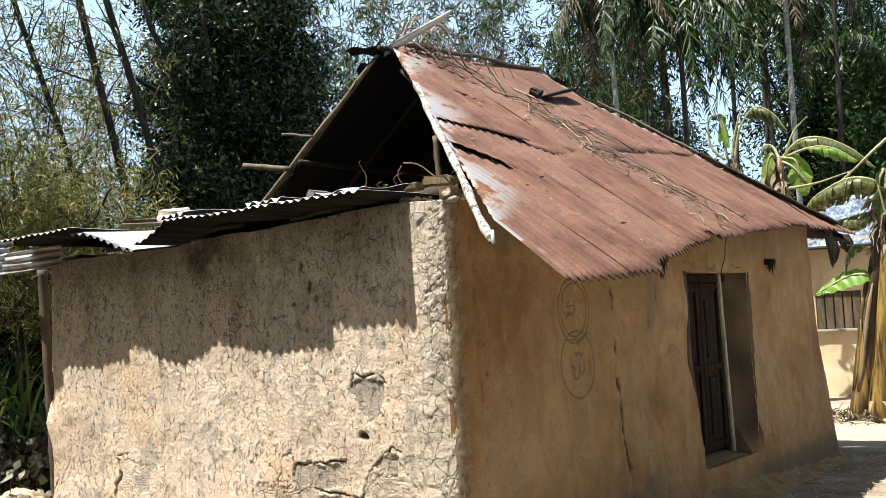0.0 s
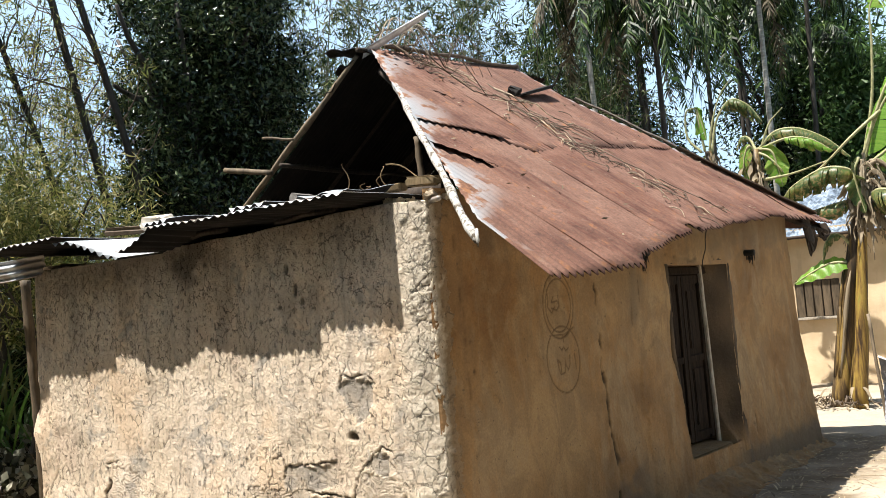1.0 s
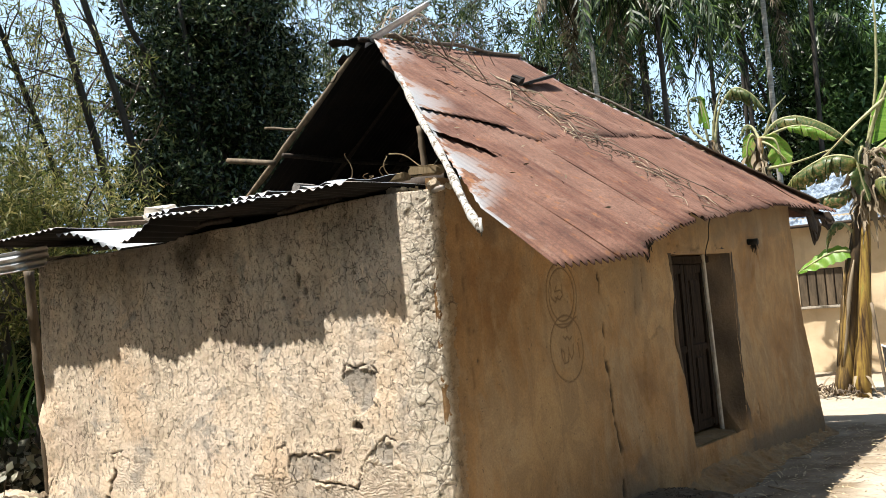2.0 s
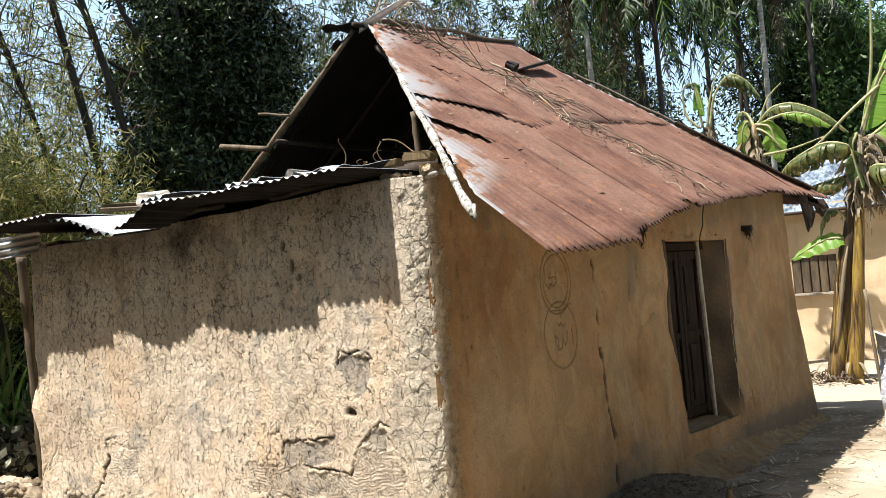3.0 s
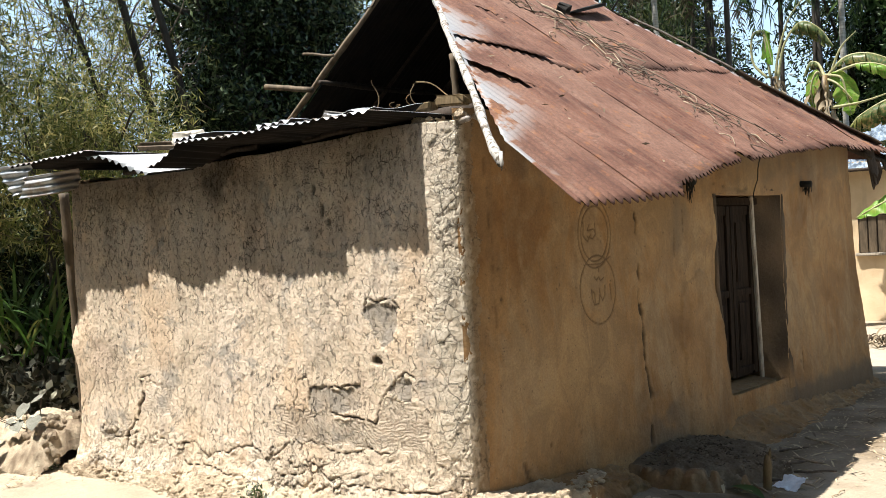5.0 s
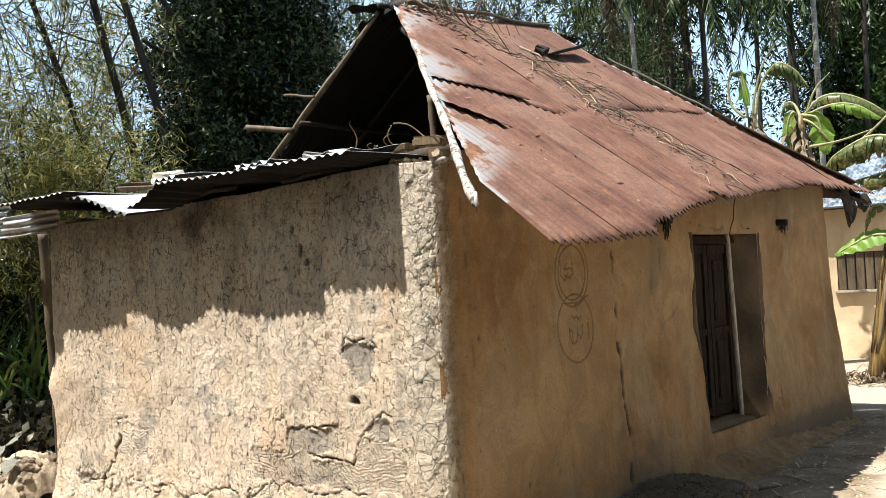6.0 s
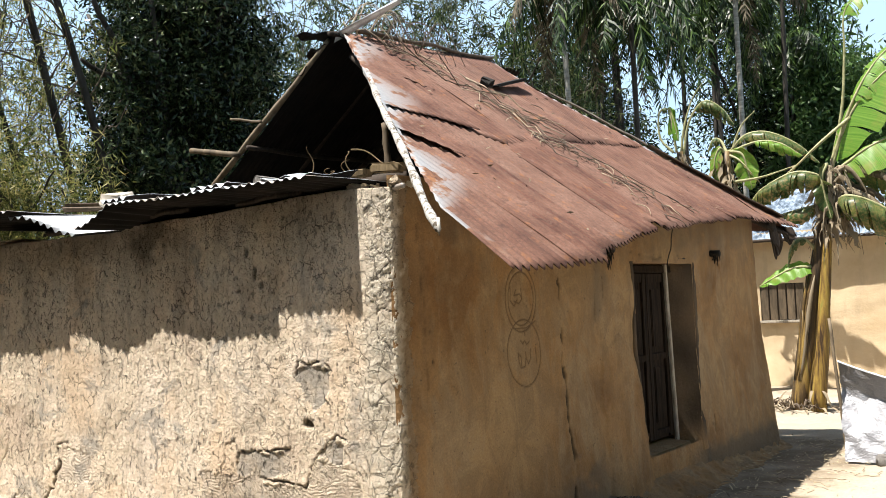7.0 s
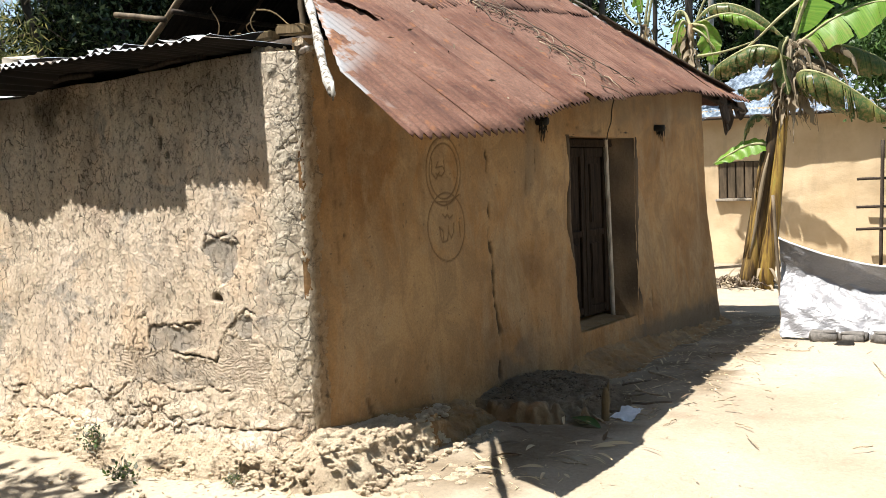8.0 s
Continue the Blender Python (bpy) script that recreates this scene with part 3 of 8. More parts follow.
def close_wall(grid, thick_x, thick_y, top):
    """Add the top and the inner face to a grid of (nu, nv, 3) points."""
    nu = grid.shape[0]
    inner_top = grid[:, -1:, :].copy()
    inner_top[:, 0, 0] += thick_x
    inner_top[:, 0, 1] += thick_y
    inner_low = inner_top.copy()
    inner_low[:, 0, 2] = GROUND_Z - 0.1
    return np.concatenate([grid, inner_top, inner_low], 1)


def build_gable_wall():
    t = np.concatenate([np.arange(LEFT_END, -0.2, 0.0085), np.arange(-0.2, 0.262, 0.009)])
    z = np.arange(GROUND_Z - 0.1, WALL_TOP + 0.001, 0.0085)
    tt, zz = np.meshgrid(t, z, indexing="ij")
    x, y, nx, ny = corner_path(tt)
    big = smooth_noise(tt, zz * 0 + 3.0, zz, 1.1, 3)
    mid = smooth_noise(tt, zz * 0 + 8.0, zz, 5.5, 4)
    fine = smooth_noise(tt, zz * 0 + 1.0, zz, 24.0, 3)
    h = 0.018 * big + 0.006 * mid + 0.0022 * fine
    # cracks
    crack = np.zeros(tt.shape)
    lines = [
        (ragged([(-2.98, 0.50), (-3.1, 0.47), (-3.07, 0.34), (-3.15, 0.15), (-3.25, 0.05), (-3.3, -0.14), (-3.32, -0.22)], 0.008, 1), 0.034, 1.0),
        (ragged([(-3.52, -0.03), (-3.36, 0.0), (-3.24, 0.02)], 0.008, 2), 0.014, 1.0),
        (ragged([(-3.98, 0.10), (-3.8, 0.27), (-3.7, 0.42)], 0.01, 3), 0.012, 0.9),
        (ragged([(-2.86, 0.03), (-2.62, -0.06), (-2.5, 0.05), (-2.3, -0.06), (-2.0, 0.03), (-1.85, 0.07), (-1.7, -0.03)], 0.014, 4), 0.014, 0.9),
        (ragged([(-1.7, -0.03), (-1.45, 0.12), (-1.28, 0.14), (-1.0, 0.08), (-0.8, 0.14), (-0.62, 0.12)], 0.012, 5), 0.012, 0.9),
        (ragged([(-2.6, -0.13), (-2.1, -0.16), (-1.9, -0.2), (-1.5, -0.10), (-1.3, -0.06), (-1.05, -0.08), (-0.75, -0.12), (-0.45, -0.10), (-0.1, -0.07)], 0.014, 6), 0.013, 1.0),
        (ragged([(-1.92, -0.2), (-1.95, -0.33)], 0.006, 7), 0.014, 1.0),
        (ragged([(-1.27, 0.02), (-1.26, -0.12)], 0.006, 8), 0.014, 1.0),
        (ragged([(-1.42, 0.35), (-1.37, 0.53), (-1.3, 0.56)], 0.006, 9), 0.008, 0.7),
        (ragged([(-1.28, 0.42), (-1.27, 0.50), (-1.1, 0.51), (-0.86, 0.525)], 0.006, 10), 0.011, 1.0),
        (ragged([(-1.12, 0.34), (-0.95, 0.33), (-0.72, 0.30), (-0.66, 0.46), (-0.6, 0.53), (-0.48, 0.63), (-0.4, 0.6)], 0.006, 11), 0.013, 1.0),
        (ragged([(-0.42, 0.53), (-0.33, 0.44), (-0.28, 0.36)], 0.006, 12), 0.006, 0.6),
        (ragged([(-0.79, 1.02), (-0.76, 1.085), (-0.66, 1.065), (-0.56, 1.075), (-0.50, 1.02)], 0.006, 13), 0.013, 1.0),
        (ragged([(-0.16, 1.40), (-0.05, 1.38), (0.03, 1.38)], 0.006, 14), 0.012, 1.0),
        (ragged([(-0.15, 1.38), (-0.15, 1.22), (-0.06, 1.15), (0.02, 1.18)], 0.006, 15), 0.010, 0.9),
        (ragged([(-0.32, 0.22), (-0.24, 0.08), (-0.12, 0.02), (0.02, 0.04)], 0.008, 16), 0.009, 0.8),
    ]
    for points, width, depth in lines:
        dist = polyline_distance(tt, zz, points)
        wid = 0.30 * width * np.clip(0.6 + 1.8 * mid + 1.6 * fine, 0.05, 2.0)
        c = np.clip(1.3 - dist / np.maximum(wid, 0.003), 0, 1)
        crack = np.maximum(crack, c * depth)
    hole = np.hypot((tt + 0.69) / 1.5, zz - 0.69) + 0.03 * mid
    crack = np.maximum(crack, np.clip((0.034 - hole) / 0.010, 0, 1))
    for cx, cz, w, hh in ((-1.16, 1.81, 0.035, 0.07), (-1.1, 1.66, 0.02, 0.06), (-1.05, 1.58, 0.02, 0.03), (-1.24, 1.55, 0.025, 0.02), (-0.62, 1.66, 0.02, 0.015)):
        spot = np.hypot((tt - cx) / w, (zz - cz) / hh) + 0.5 * mid
        crack = np.maximum(crack, 0.85 * np.clip((1.0 - spot) / 0.4, 0, 1))
    h = h - 0.018 * crack
    # fallen plaster
    edge = 0.022 * mid + 0.014 * fine
    patch = np.zeros(tt.shape)
    for polygon in ([(-0.78, 1.035), (-0.66, 1.075), (-0.51, 1.025), (-0.55, 0.835), (-0.64, 0.775), (-0.70, 0.835), (-0.75, 0.955)],
                    [(-1.30, 0.36), (-1.27, 0.50), (-0.86, 0.52), (-0.85, 0.38), (-1.12, 0.33)],
                    [(-0.62, 0.50), (-0.48, 0.62), (-0.42, 0.58), (-0.44, 0.45), (-0.52, 0.47)]):
        patch = np.maximum(patch, inside(tt + edge, zz + edge, polygon).astype(float))
    comb = np.zeros(tt.shape)
    for polygon in ([(-1.62, 0.36), (-1.1, 0.33), (-0.72, 0.30), (-0.64, 0.47), (-0.42, 0.46), (-0.30, 0.30), (-0.34, 0.14), (-0.8, 0.14), (-1.25, 0.12), (-1.6, 0.16)],
                    [(-3.05, 0.45), (-2.75, 0.42), (-2.75, 0.22), (-3.1, 0.2)]):
        comb = np.maximum(comb, inside(tt + edge, zz + edge, polygon).astype(float))
    h = h - 0.009 * patch - 0.005 * comb
    patch = np.maximum(patch * np.clip(0.75 + 0.8 * mid, 0.2, 0.95), np.clip(0.25 + 0.8 * big, 0, 0.45) * comb)
    # crumbling foot and battered base
    foot = np.clip((0.08 + 0.05 * mid - zz) / 0.4, 0, 1)
    gap = np.ones(tt.shape)
    cell = np.zeros(tt.shape)
    for i, j in zip(*np.nonzero(zz < 0.16)):
        dist, spots_ = noise.voronoi((tt[i, j] * 5.0 + 0.8 * mid[i, j] + 0.3 * fine[i, j], zz[i, j] * 9.0 + 0.6 * mid[i, j] + 0.3 * fine[i, j], 3.3))
        gap[i, j] = dist[1] - dist[0]
        cell[i, j] = noise.noise(spots_[0] * 3.7)
    joint = np.clip(1 - gap / 0.11, 0, 1) * np.clip((0.10 + 0.08 * mid - zz) / 0.08, 0, 1) * np.clip(0.1 + 1.5 * big + 1.4 * mid, 0, 1)
    h = h + foot * (0.03 + 0.008 * mid + 0.007 * fine + 0.012 * cell) + 0.05 * foot ** 2 - 0.015 * joint
    crack = np.maximum(crack, 0.8 * joint)
    h = h + 0.02 * np.clip((0.9 - zz) / 0.9, 0, 1)
    # swollen corner strip and rough lumps on it
    strip = np.clip((tt + 0.30) / 0.12, 0, 1)
    lumps = np.zeros(tt.shape)
    seam = np.zeros(tt.shape)
    for i, j in zip(*np.nonzero(strip > 0.05)):
        dist, spots_ = noise.voronoi((tt[i, j] * 9.0 + 0.8 * mid[i, j] + 0.5 * fine[i, j], zz[i, j] * 7.5 + 0.8 * mid[i, j] + 0.5 * fine[i, j], 8.1))
        lumps[i, j] = noise.noise(spots_[0] * 4.1)
        seam[i, j] = max(0.0, 1 - (dist[1] - dist[0]) / 0.055)
    patchy = np.clip(0.55 + 1.8 * mid, 0, 1)
    h = h * (1 - 0.5 * strip) + strip * (0.0016 * fine + 0.003 * mid + 0.0035 * lumps - 0.007 * seam * patchy)
    crack = np.maximum(crack, 0.55 * seam * patchy * strip)
    blend = np.clip((0.11 - tt) / 0.11, 0, 1)
    h = h * blend + 0.0025 * np.clip((tt + 0.06) / 0.05, 0, 1)
    # bulge at the far left edge
    lump = np.exp(-(((tt + 3.93) / 0.16) ** 2 + ((zz - 0.72) / 0.15) ** 2))
    h = h + 0.03 * lump
    side = np.clip((LEFT_END + 0.10 - tt) / 0.10, 0, 1) ** 2
    x = x + nx * h - 0.07 * lump * side + side * 0.03 * mid - side * 0.04 * foot
    y = y + ny * h + side * 0.05
    top = WALL_TOP + 0.03 * big[:, -1] - 0.09 * np.clip((-t - 0.6) / 2.5, 0, 1)
    zt = zz + (top - WALL_TOP)[:, None] * np.clip((zz - 1.6) / 0.5, 0, 1)
    grid = close_wall(np.stack([x, y, zt], -1), 0.0, 0.36, WALL_TOP)
    grid[:, -2:, 0] = np.clip(grid[:, -2:, 0], LEFT_END, -0.02)
    nu, nv = grid.shape[:2]
    reach = 0.13 + 0.03 * mid[0] + 0.012 * big[0] + 0.02 * fine[0] + 0.03 * np.clip((0.35 - z) / 0.3, 0, 1)
    gone = np.zeros((nu - 1, nv - 1), dtype=bool)
    gone[:, :len(z) - 1] = t[:-1, None] > np.clip(reach[:-1], 0.0, 0.25)[None]
    me = mesh_of("gable_wall", grid.reshape(-1, 3), grid_faces(nu, nv, gone), M_CRACKED)
    pad = np.zeros((nu, 2))
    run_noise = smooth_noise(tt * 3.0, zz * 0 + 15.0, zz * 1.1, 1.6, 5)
    soak_and_shade = np.clip(0.45 + 1.6 * run_noise - 0.8 * (WALL_TOP - zz), 0, 1) * (1 - strip)
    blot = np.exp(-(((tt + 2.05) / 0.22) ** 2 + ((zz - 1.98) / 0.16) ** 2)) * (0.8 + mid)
    # top band paints the eave's shade onto the wall, broken up by noise
    damp_and_shade = 0.45 * np.clip((zz - WALL_TOP + 0.46 + 0.34 * run_noise) / 0.42, 0, 1) * (1 - strip)
    soak_and_shade = np.clip(np.maximum(0.34 * soak_and_shade, damp_and_shade) + 0.9 * blot, 0, 0.9)
    pale = strip * np.clip((zz + 0.1) / 0.5, 0, 1) * (0.8 + 0.5 * mid)
    pale = np.maximum(pale, 0.35 * np.clip(0.5 + 1.6 * big, 0, 1) * np.clip((0.2 - zz) / 0.3, 0, 1))
    pale = pale * np.clip((0.09 - tt) / 0.09, 0, 1)
    # past the corner: door wall brown, with the column's shaded side painted in
    ochre = np.clip((tt + 0.005 + 0.06 * mid + 0.05 * fine) / 0.08, 0, 1)
    for key, value in (("patch", patch), ("comb", comb), ("crack", crack), ("pale", np.clip(pale, 0, 1)), ("soak_and_shade", soak_and_shade), ("ochre", ochre)):
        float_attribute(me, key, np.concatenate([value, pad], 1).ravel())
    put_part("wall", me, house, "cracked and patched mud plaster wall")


build_gable_wall()

DOOR_A, DOOR_B, DOOR_LOW, DOOR_TOP = 3.14, 4.385, 0.02, 1.69


def build_door_wall():
    t = np.concatenate([np.arange(-0.04, 1.08, 0.02), np.arange(1.08, 1.62, 0.007), np.arange(1.62, 1.80, 0.015), np.arange(1.80, 1.98, 0.006), np.arange(1.98, FAR_END + 0.001, 0.016)])
    z = np.concatenate([np.arange(GROUND_Z - 0.1, 0.82, 0.012), np.arange(0.82, 1.70, 0.007), np.arange(1.70, WALL_TOP + 0.08, 0.02)])
    t, z = t[np.diff(t, prepend=-9) > 0.003], z[np.diff(z, prepend=-9) > 0.003]
    tt, zz = np.meshgrid(t, z, indexing="ij")
    x, y, nx, ny = corner_path(tt)
    big = smooth_noise(tt, zz * 0 + 31.0, zz, 0.9, 3)
    mid = smooth_noise(tt, zz * 0 + 38.0, zz, 5.0, 4)
    h = 0.016 * big + 0.0035 * mid
    groove = np.zeros(tt.shape)
    for cs, cz, ws, wz in ((1.345, 1.42, 0.20, 0.235), (1.345, 1.42, 0.165, 0.19), (1.36, 1.035, 0.215, 0.235)):
        ring = np.abs(np.hypot((tt - cs) / ws, (zz - cz) / wz) - 1.0) * min(ws, wz)
        groove = np.maximum(groove, np.clip(1.4 - ring / 0.006, 0, 1))
    # hand-engraved calligraphy: strokes in parts of the lower oval's half width and half height
    strokes = [((0.71, 0.12), (0.73, -0.34)), ((0.41, 0.10), (0.38, -0.16), (0.24, -0.35), (0.10, -0.16), (0.09, 0.02)),
               ((0.09, -0.16), (0.0, -0.41), (-0.26, -0.44), (-0.35, -0.23), (-0.38, 0.02), (-0.22, -0.10), (-0.20, -0.40)),
               ((-0.18, 0.37), (-0.06, 0.28), (0.06, 0.37), (0.18, 0.24), (0.35, 0.33)), ((-0.59, 0.75), (0.18, 0.74), (0.76, 0.93)), ((0.06, 0.74), (0.09, 0.51)),
               ((-0.70, 1.99), (-0.72, 1.60), (-0.47, 1.42), (-0.30, 1.60)), ((-0.35, 1.92), (-0.48, 1.74), (-0.12, 1.78), (0.0, 1.63), (-0.18, 1.49), (-0.47, 1.56)), ((-0.05, 1.95), (0.0, 1.63))]
    for line in strokes:
        groove = np.maximum(groove, np.clip(1.4 - polyline_distance(tt, zz, [(1.36 + 0.215 * a, 1.035 + 0.235 * b) for a, b in line]) / 0.006, 0, 1))
    h = h - 0.006 * groove
    crack = np.zeros(tt.shape)
    lines = [
        (ragged([(1.86, 1.62), (1.88, 1.48), (1.875, 1.2), (1.89, 0.9), (1.885, 0.6), (1.9, 0.3), (1.89, 0.05), (1.87, -0.1)], 0.011, 21), 0.024, 1.0),
        (ragged([(0.72, 0.10), (0.74, 0.02), (0.73, -0.08)], 0.004, 22), 0.014, 1.0),
        (ragged([(0.30, 1.25), (0.31, 1.1), (0.33, 1.02)], 0.004, 23), 0.010, 0.8),
        (ragged([(4.60, 0.30), (4.62, 0.16), (4.61, 0.05)], 0.004, 24), 0.012, 0.9),
        (ragged([(0.22, 1.9), (0.25, 1.5), (0.24, 1.2), (0.3, 0.7), (0.27, 0.3)], 0.008, 25), 0.010, 0.4),
        (ragged([(2.55, 1.6), (2.56, 1.4)], 0.004, 26), 0.010, 0.7),
        (ragged([(2.62, 0.42), (2.66, 0.25)], 0.004, 27), 0.008, 0.7),
        (ragged([(2.42, 0.35), (2.40, 0.22)], 0.004, 28), 0.008, 0.6),
        (ragged([(3.1, 1.78), (3.5, 1.74), (4.0, 1.76), (4.25, 1.72)], 0.010, 29), 0.012, 0.6),
        (ragged([(0.24, 1.62), (0.26, 1.35), (0.25, 1.05)], 0.008, 30), 0.020, 0.55),
        (ragged([(1.02, 0.16), (1.05, 0.06)], 0.005, 31), 0.016, 0.7),
        (ragged([(0.44, 0.02), (0.50, -0.08), (0.48, -0.16)], 0.008, 32), 0.018, 0.7),
        (ragged([(1.86, 1.02), (1.89, 0.78)], 0.006, 33), 0.030, 1.0),
        (ragged([(2.42, 1.66), (2.40, 1.35), (2.43, 1.1)], 0.010, 34), 0.016, 0.5),
        (ragged([(4.46, 0.34), (4.50, 0.18), (4.58, 0.12)], 0.006, 35), 0.014, 0.8),
    ]
    for points, width, depth in lines:
        dist = polyline_distance(tt, zz, points)
        crack = np.maximum(crack, depth * np.clip(0.55 + 2.2 * mid, 0.0, 1.0) * np.clip(1.2 - dist / np.maximum(0.8 * width * (0.6 + 1.6 * mid), 0.003), 0, 1))
    h = h - 0.014 * crack
    # old repair: slightly raised coat between the crack and the door, and a plinth flare
    h = h * np.clip((tt - 0.1) / 0.25, 0, 1)
    arch = np.where(zz < 0.62, np.abs(tt - 2.78) / 0.36, np.hypot((tt - 2.78) / 0.36, (zz - 0.62) / 0.46)) + 0.12 * mid
    coat = np.clip((1.0 - arch) / 0.06, 0, 1) * (tt < DOOR_A) + 0.6 * np.clip((tt - 1.92) / 0.03, 0, 1) * np.clip((3.1 - tt) / 0.05, 0, 1) * np.clip((0.55 + 0.2 * big - zz) / 0.05, 0, 1)
    h = h + 0.012 * coat
    flare = np.clip((0.9 - zz) / 1.3, 0, 1)
    h = h + 0.06 * flare * np.clip((tt - 0.1) / 1.0, 0.0, 1.4)
    grime_and_shade = 0.8 * np.clip((0.0 + 0.06 * mid - zz) / 0.12, 0, 1) * np.clip((tt - 3.9) / 0.5, 0, 1)
    soot = np.exp(-(((tt - 4.87) / 0.05) ** 2 + ((zz - 1.66) / 0.16) ** 2)) + np.exp(-(((tt - 2.58) / 0.06) ** 2 + ((zz - 1.60) / 0.18) ** 2))
    # here stains only: a streak left of the door, one above the mound
    damp_and_shade = 0.55 * np.clip(1 - np.abs(tt - 2.45) / 0.12, 0, 1) * np.clip((zz - 1.15 + 0.2 * mid) / 0.2, 0, 1)
    damp_and_shade = damp_and_shade + 0.7 * np.exp(-(((tt - 2.1) / 0.35) ** 2)) * np.clip((0.22 + 0.25 * mid - zz) / 0.2, 0, 1)
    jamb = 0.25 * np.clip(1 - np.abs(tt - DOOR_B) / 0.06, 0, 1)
    # top band: the eave's shade painted in along with brown patches
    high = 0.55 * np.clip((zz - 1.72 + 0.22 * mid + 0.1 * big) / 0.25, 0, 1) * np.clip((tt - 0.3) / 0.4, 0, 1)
    grime_and_shade = np.clip(grime_and_shade + high + 0.8 * soot * (0.5 + mid) + damp_and_shade + jamb, 0, 1)
    x, y = x + nx * h, y + ny * h
    # far end leans in towards its top
    end = np.clip((tt - FAR_END + 0.5) / 0.5, 0, 1)
    shift = end * (-0.05 - 0.13 * np.clip((zz - 0.2) / 1.9, 0, 1) + 0.10 * flare)
    x, y = x + ALONG.x * shift, y + ALONG.y * shift
    grid = np.stack([x, y, zz], -1)
    cut = np.zeros((len(t) - 1, len(z) - 1), dtype=bool)
    tm, zm = (t[:-1] + t[1:]) / 2, (z[:-1] + z[1:]) / 2
    cut |= ((tm[:, None] > DOOR_A) & (tm[:, None] < (DOOR_B - 0.10 * np.clip((1.0 - zm) / 1.0, 0, 1))[None]) & (zm[None] > DOOR_LOW) & (zm[None] < DOOR_TOP))
    me = mesh_of("door_wall", grid.reshape(-1, 3), grid_faces(len(t), len(z), cut), M_SMOOTH)
    for key, value in (("groove", 0.85 * groove), ("crack", 0.9 * crack), ("grime_and_shade", grime_and_shade)):
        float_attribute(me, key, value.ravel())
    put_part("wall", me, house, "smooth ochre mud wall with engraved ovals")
    # body of the wall behind the face, with the doorway left open
    t0, t1 = 0.3, FAR_END - 0.2
    for a, b, low, high in ((t0, DOOR_A, GROUND_Z - 0.1, WALL_TOP + 0.05), (DOOR_B, t1, GROUND_Z - 0.1, WALL_TOP + 0.05),
                            (DOOR_A, DOOR_B, DOOR_TOP, WALL_TOP + 0.05), (DOOR_A, DOOR_B, GROUND_Z - 0.1, DOOR_LOW)):
        m = Matrix.Translation(at_wall((a + b) / 2, -0.19, (low + high) / 2)) @ Matrix.Rotation(-SKEW, 4, "Z")
        put_part("wall_core", bm_mesh(bevel_box((0.32, b - a, high - low), 0), "wall_core", M_SMOOTH, m), house)
    # reveals close the step between the face and the core
    reveal_right = [(4.165, -0.36), (4.165, -0.165), (4.18, -0.145), (4.23, -0.105), (4.29, -0.062), (4.34, -0.028), (4.375, -0.008), (DOOR_B + 0.02, 0.004), (DOOR_B + 0.09, -0.004), (DOOR_B + 0.09, -0.36)]
    for plan in ([(DOOR_A - 0.06, -0.36), (DOOR_A - 0.06, -0.004), (DOOR_A - 0.012, 0.004), (DOOR_A + 0.014, -0.03), (DOOR_A + 0.02, -0.12), (DOOR_A + 0.02, -0.36)],
                 reveal_right):
        right = plan is reveal_right
        zs = np.linspace(DOOR_LOW - (0.10 if right else 0.02), DOOR_TOP + 0.01, 60)
        verts = []
        for z_ in zs:
            for q, (s_, d_) in enumerate(plan):
                w = 0.016 * noise.noise((s_ * 3, z_ * 3.1, 4.0)) + 0.006 * noise.noise((s_ * 9, z_ * 14, 1.0))
                out = 0.084 * min(1.0, max(0.0, (0.9 - z_) / 1.3)) if d_ > -0.05 else 0.0
                slump = 0.0
                if right and d_ > -0.2:
                    f = min(1.0, max(0.0, (0.40 - z_) / 0.38)) ** 1.5
                    slump = -d_ * f + (0.03 * f if d_ <= -0.05 else 0.008 * f)
                    if abs(d_ + 0.155) < 0.02:
                        w += 0.022 * noise.noise((2.0, z_ * 9.0, 6.0)) + 0.012 * noise.noise((5.0, z_ * 23.0, 2.0))
                narrow = 0.10 * min(1.0, max(0.0, 1.0 - z_)) * min(1.0, (s_ - 4.165) / 0.22) if right and s_ > 4.165 else 0.0
                verts.append(at_wall(s_ + w - narrow, d_ + out + slump, z_))
        k = len(plan)
        faces = [(i * k + q, i * k + (q + 1) % k, (i + 1) * k + (q + 1) % k, (i + 1) * k + q) for i in range(59) for q in range(k)]
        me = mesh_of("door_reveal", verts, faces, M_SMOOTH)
        # reveals are coloured darker than the wall, fading out near the sill
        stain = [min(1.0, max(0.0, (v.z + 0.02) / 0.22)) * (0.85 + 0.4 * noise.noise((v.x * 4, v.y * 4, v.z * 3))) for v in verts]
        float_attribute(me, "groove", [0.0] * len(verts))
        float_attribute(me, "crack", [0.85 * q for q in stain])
        float_attribute(me, "grime_and_shade", [0.9 * q for q in stain])
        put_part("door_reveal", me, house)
    m = Matrix.Translation(at_wall((DOOR_A + 4.16) / 2, -0.175, DOOR_LOW - 0.045)) @ Matrix.Rotation(-SKEW, 4, "Z") @ Matrix.Rotation(radians(7), 4, "Y")
    put_part("door_sill", bm_mesh(bevel_box((0.40, 4.16 - DOOR_A + 0.02, 0.12), 0.035, 0.006), "sill", M_SMOOTH, m), house)


build_door_wall()


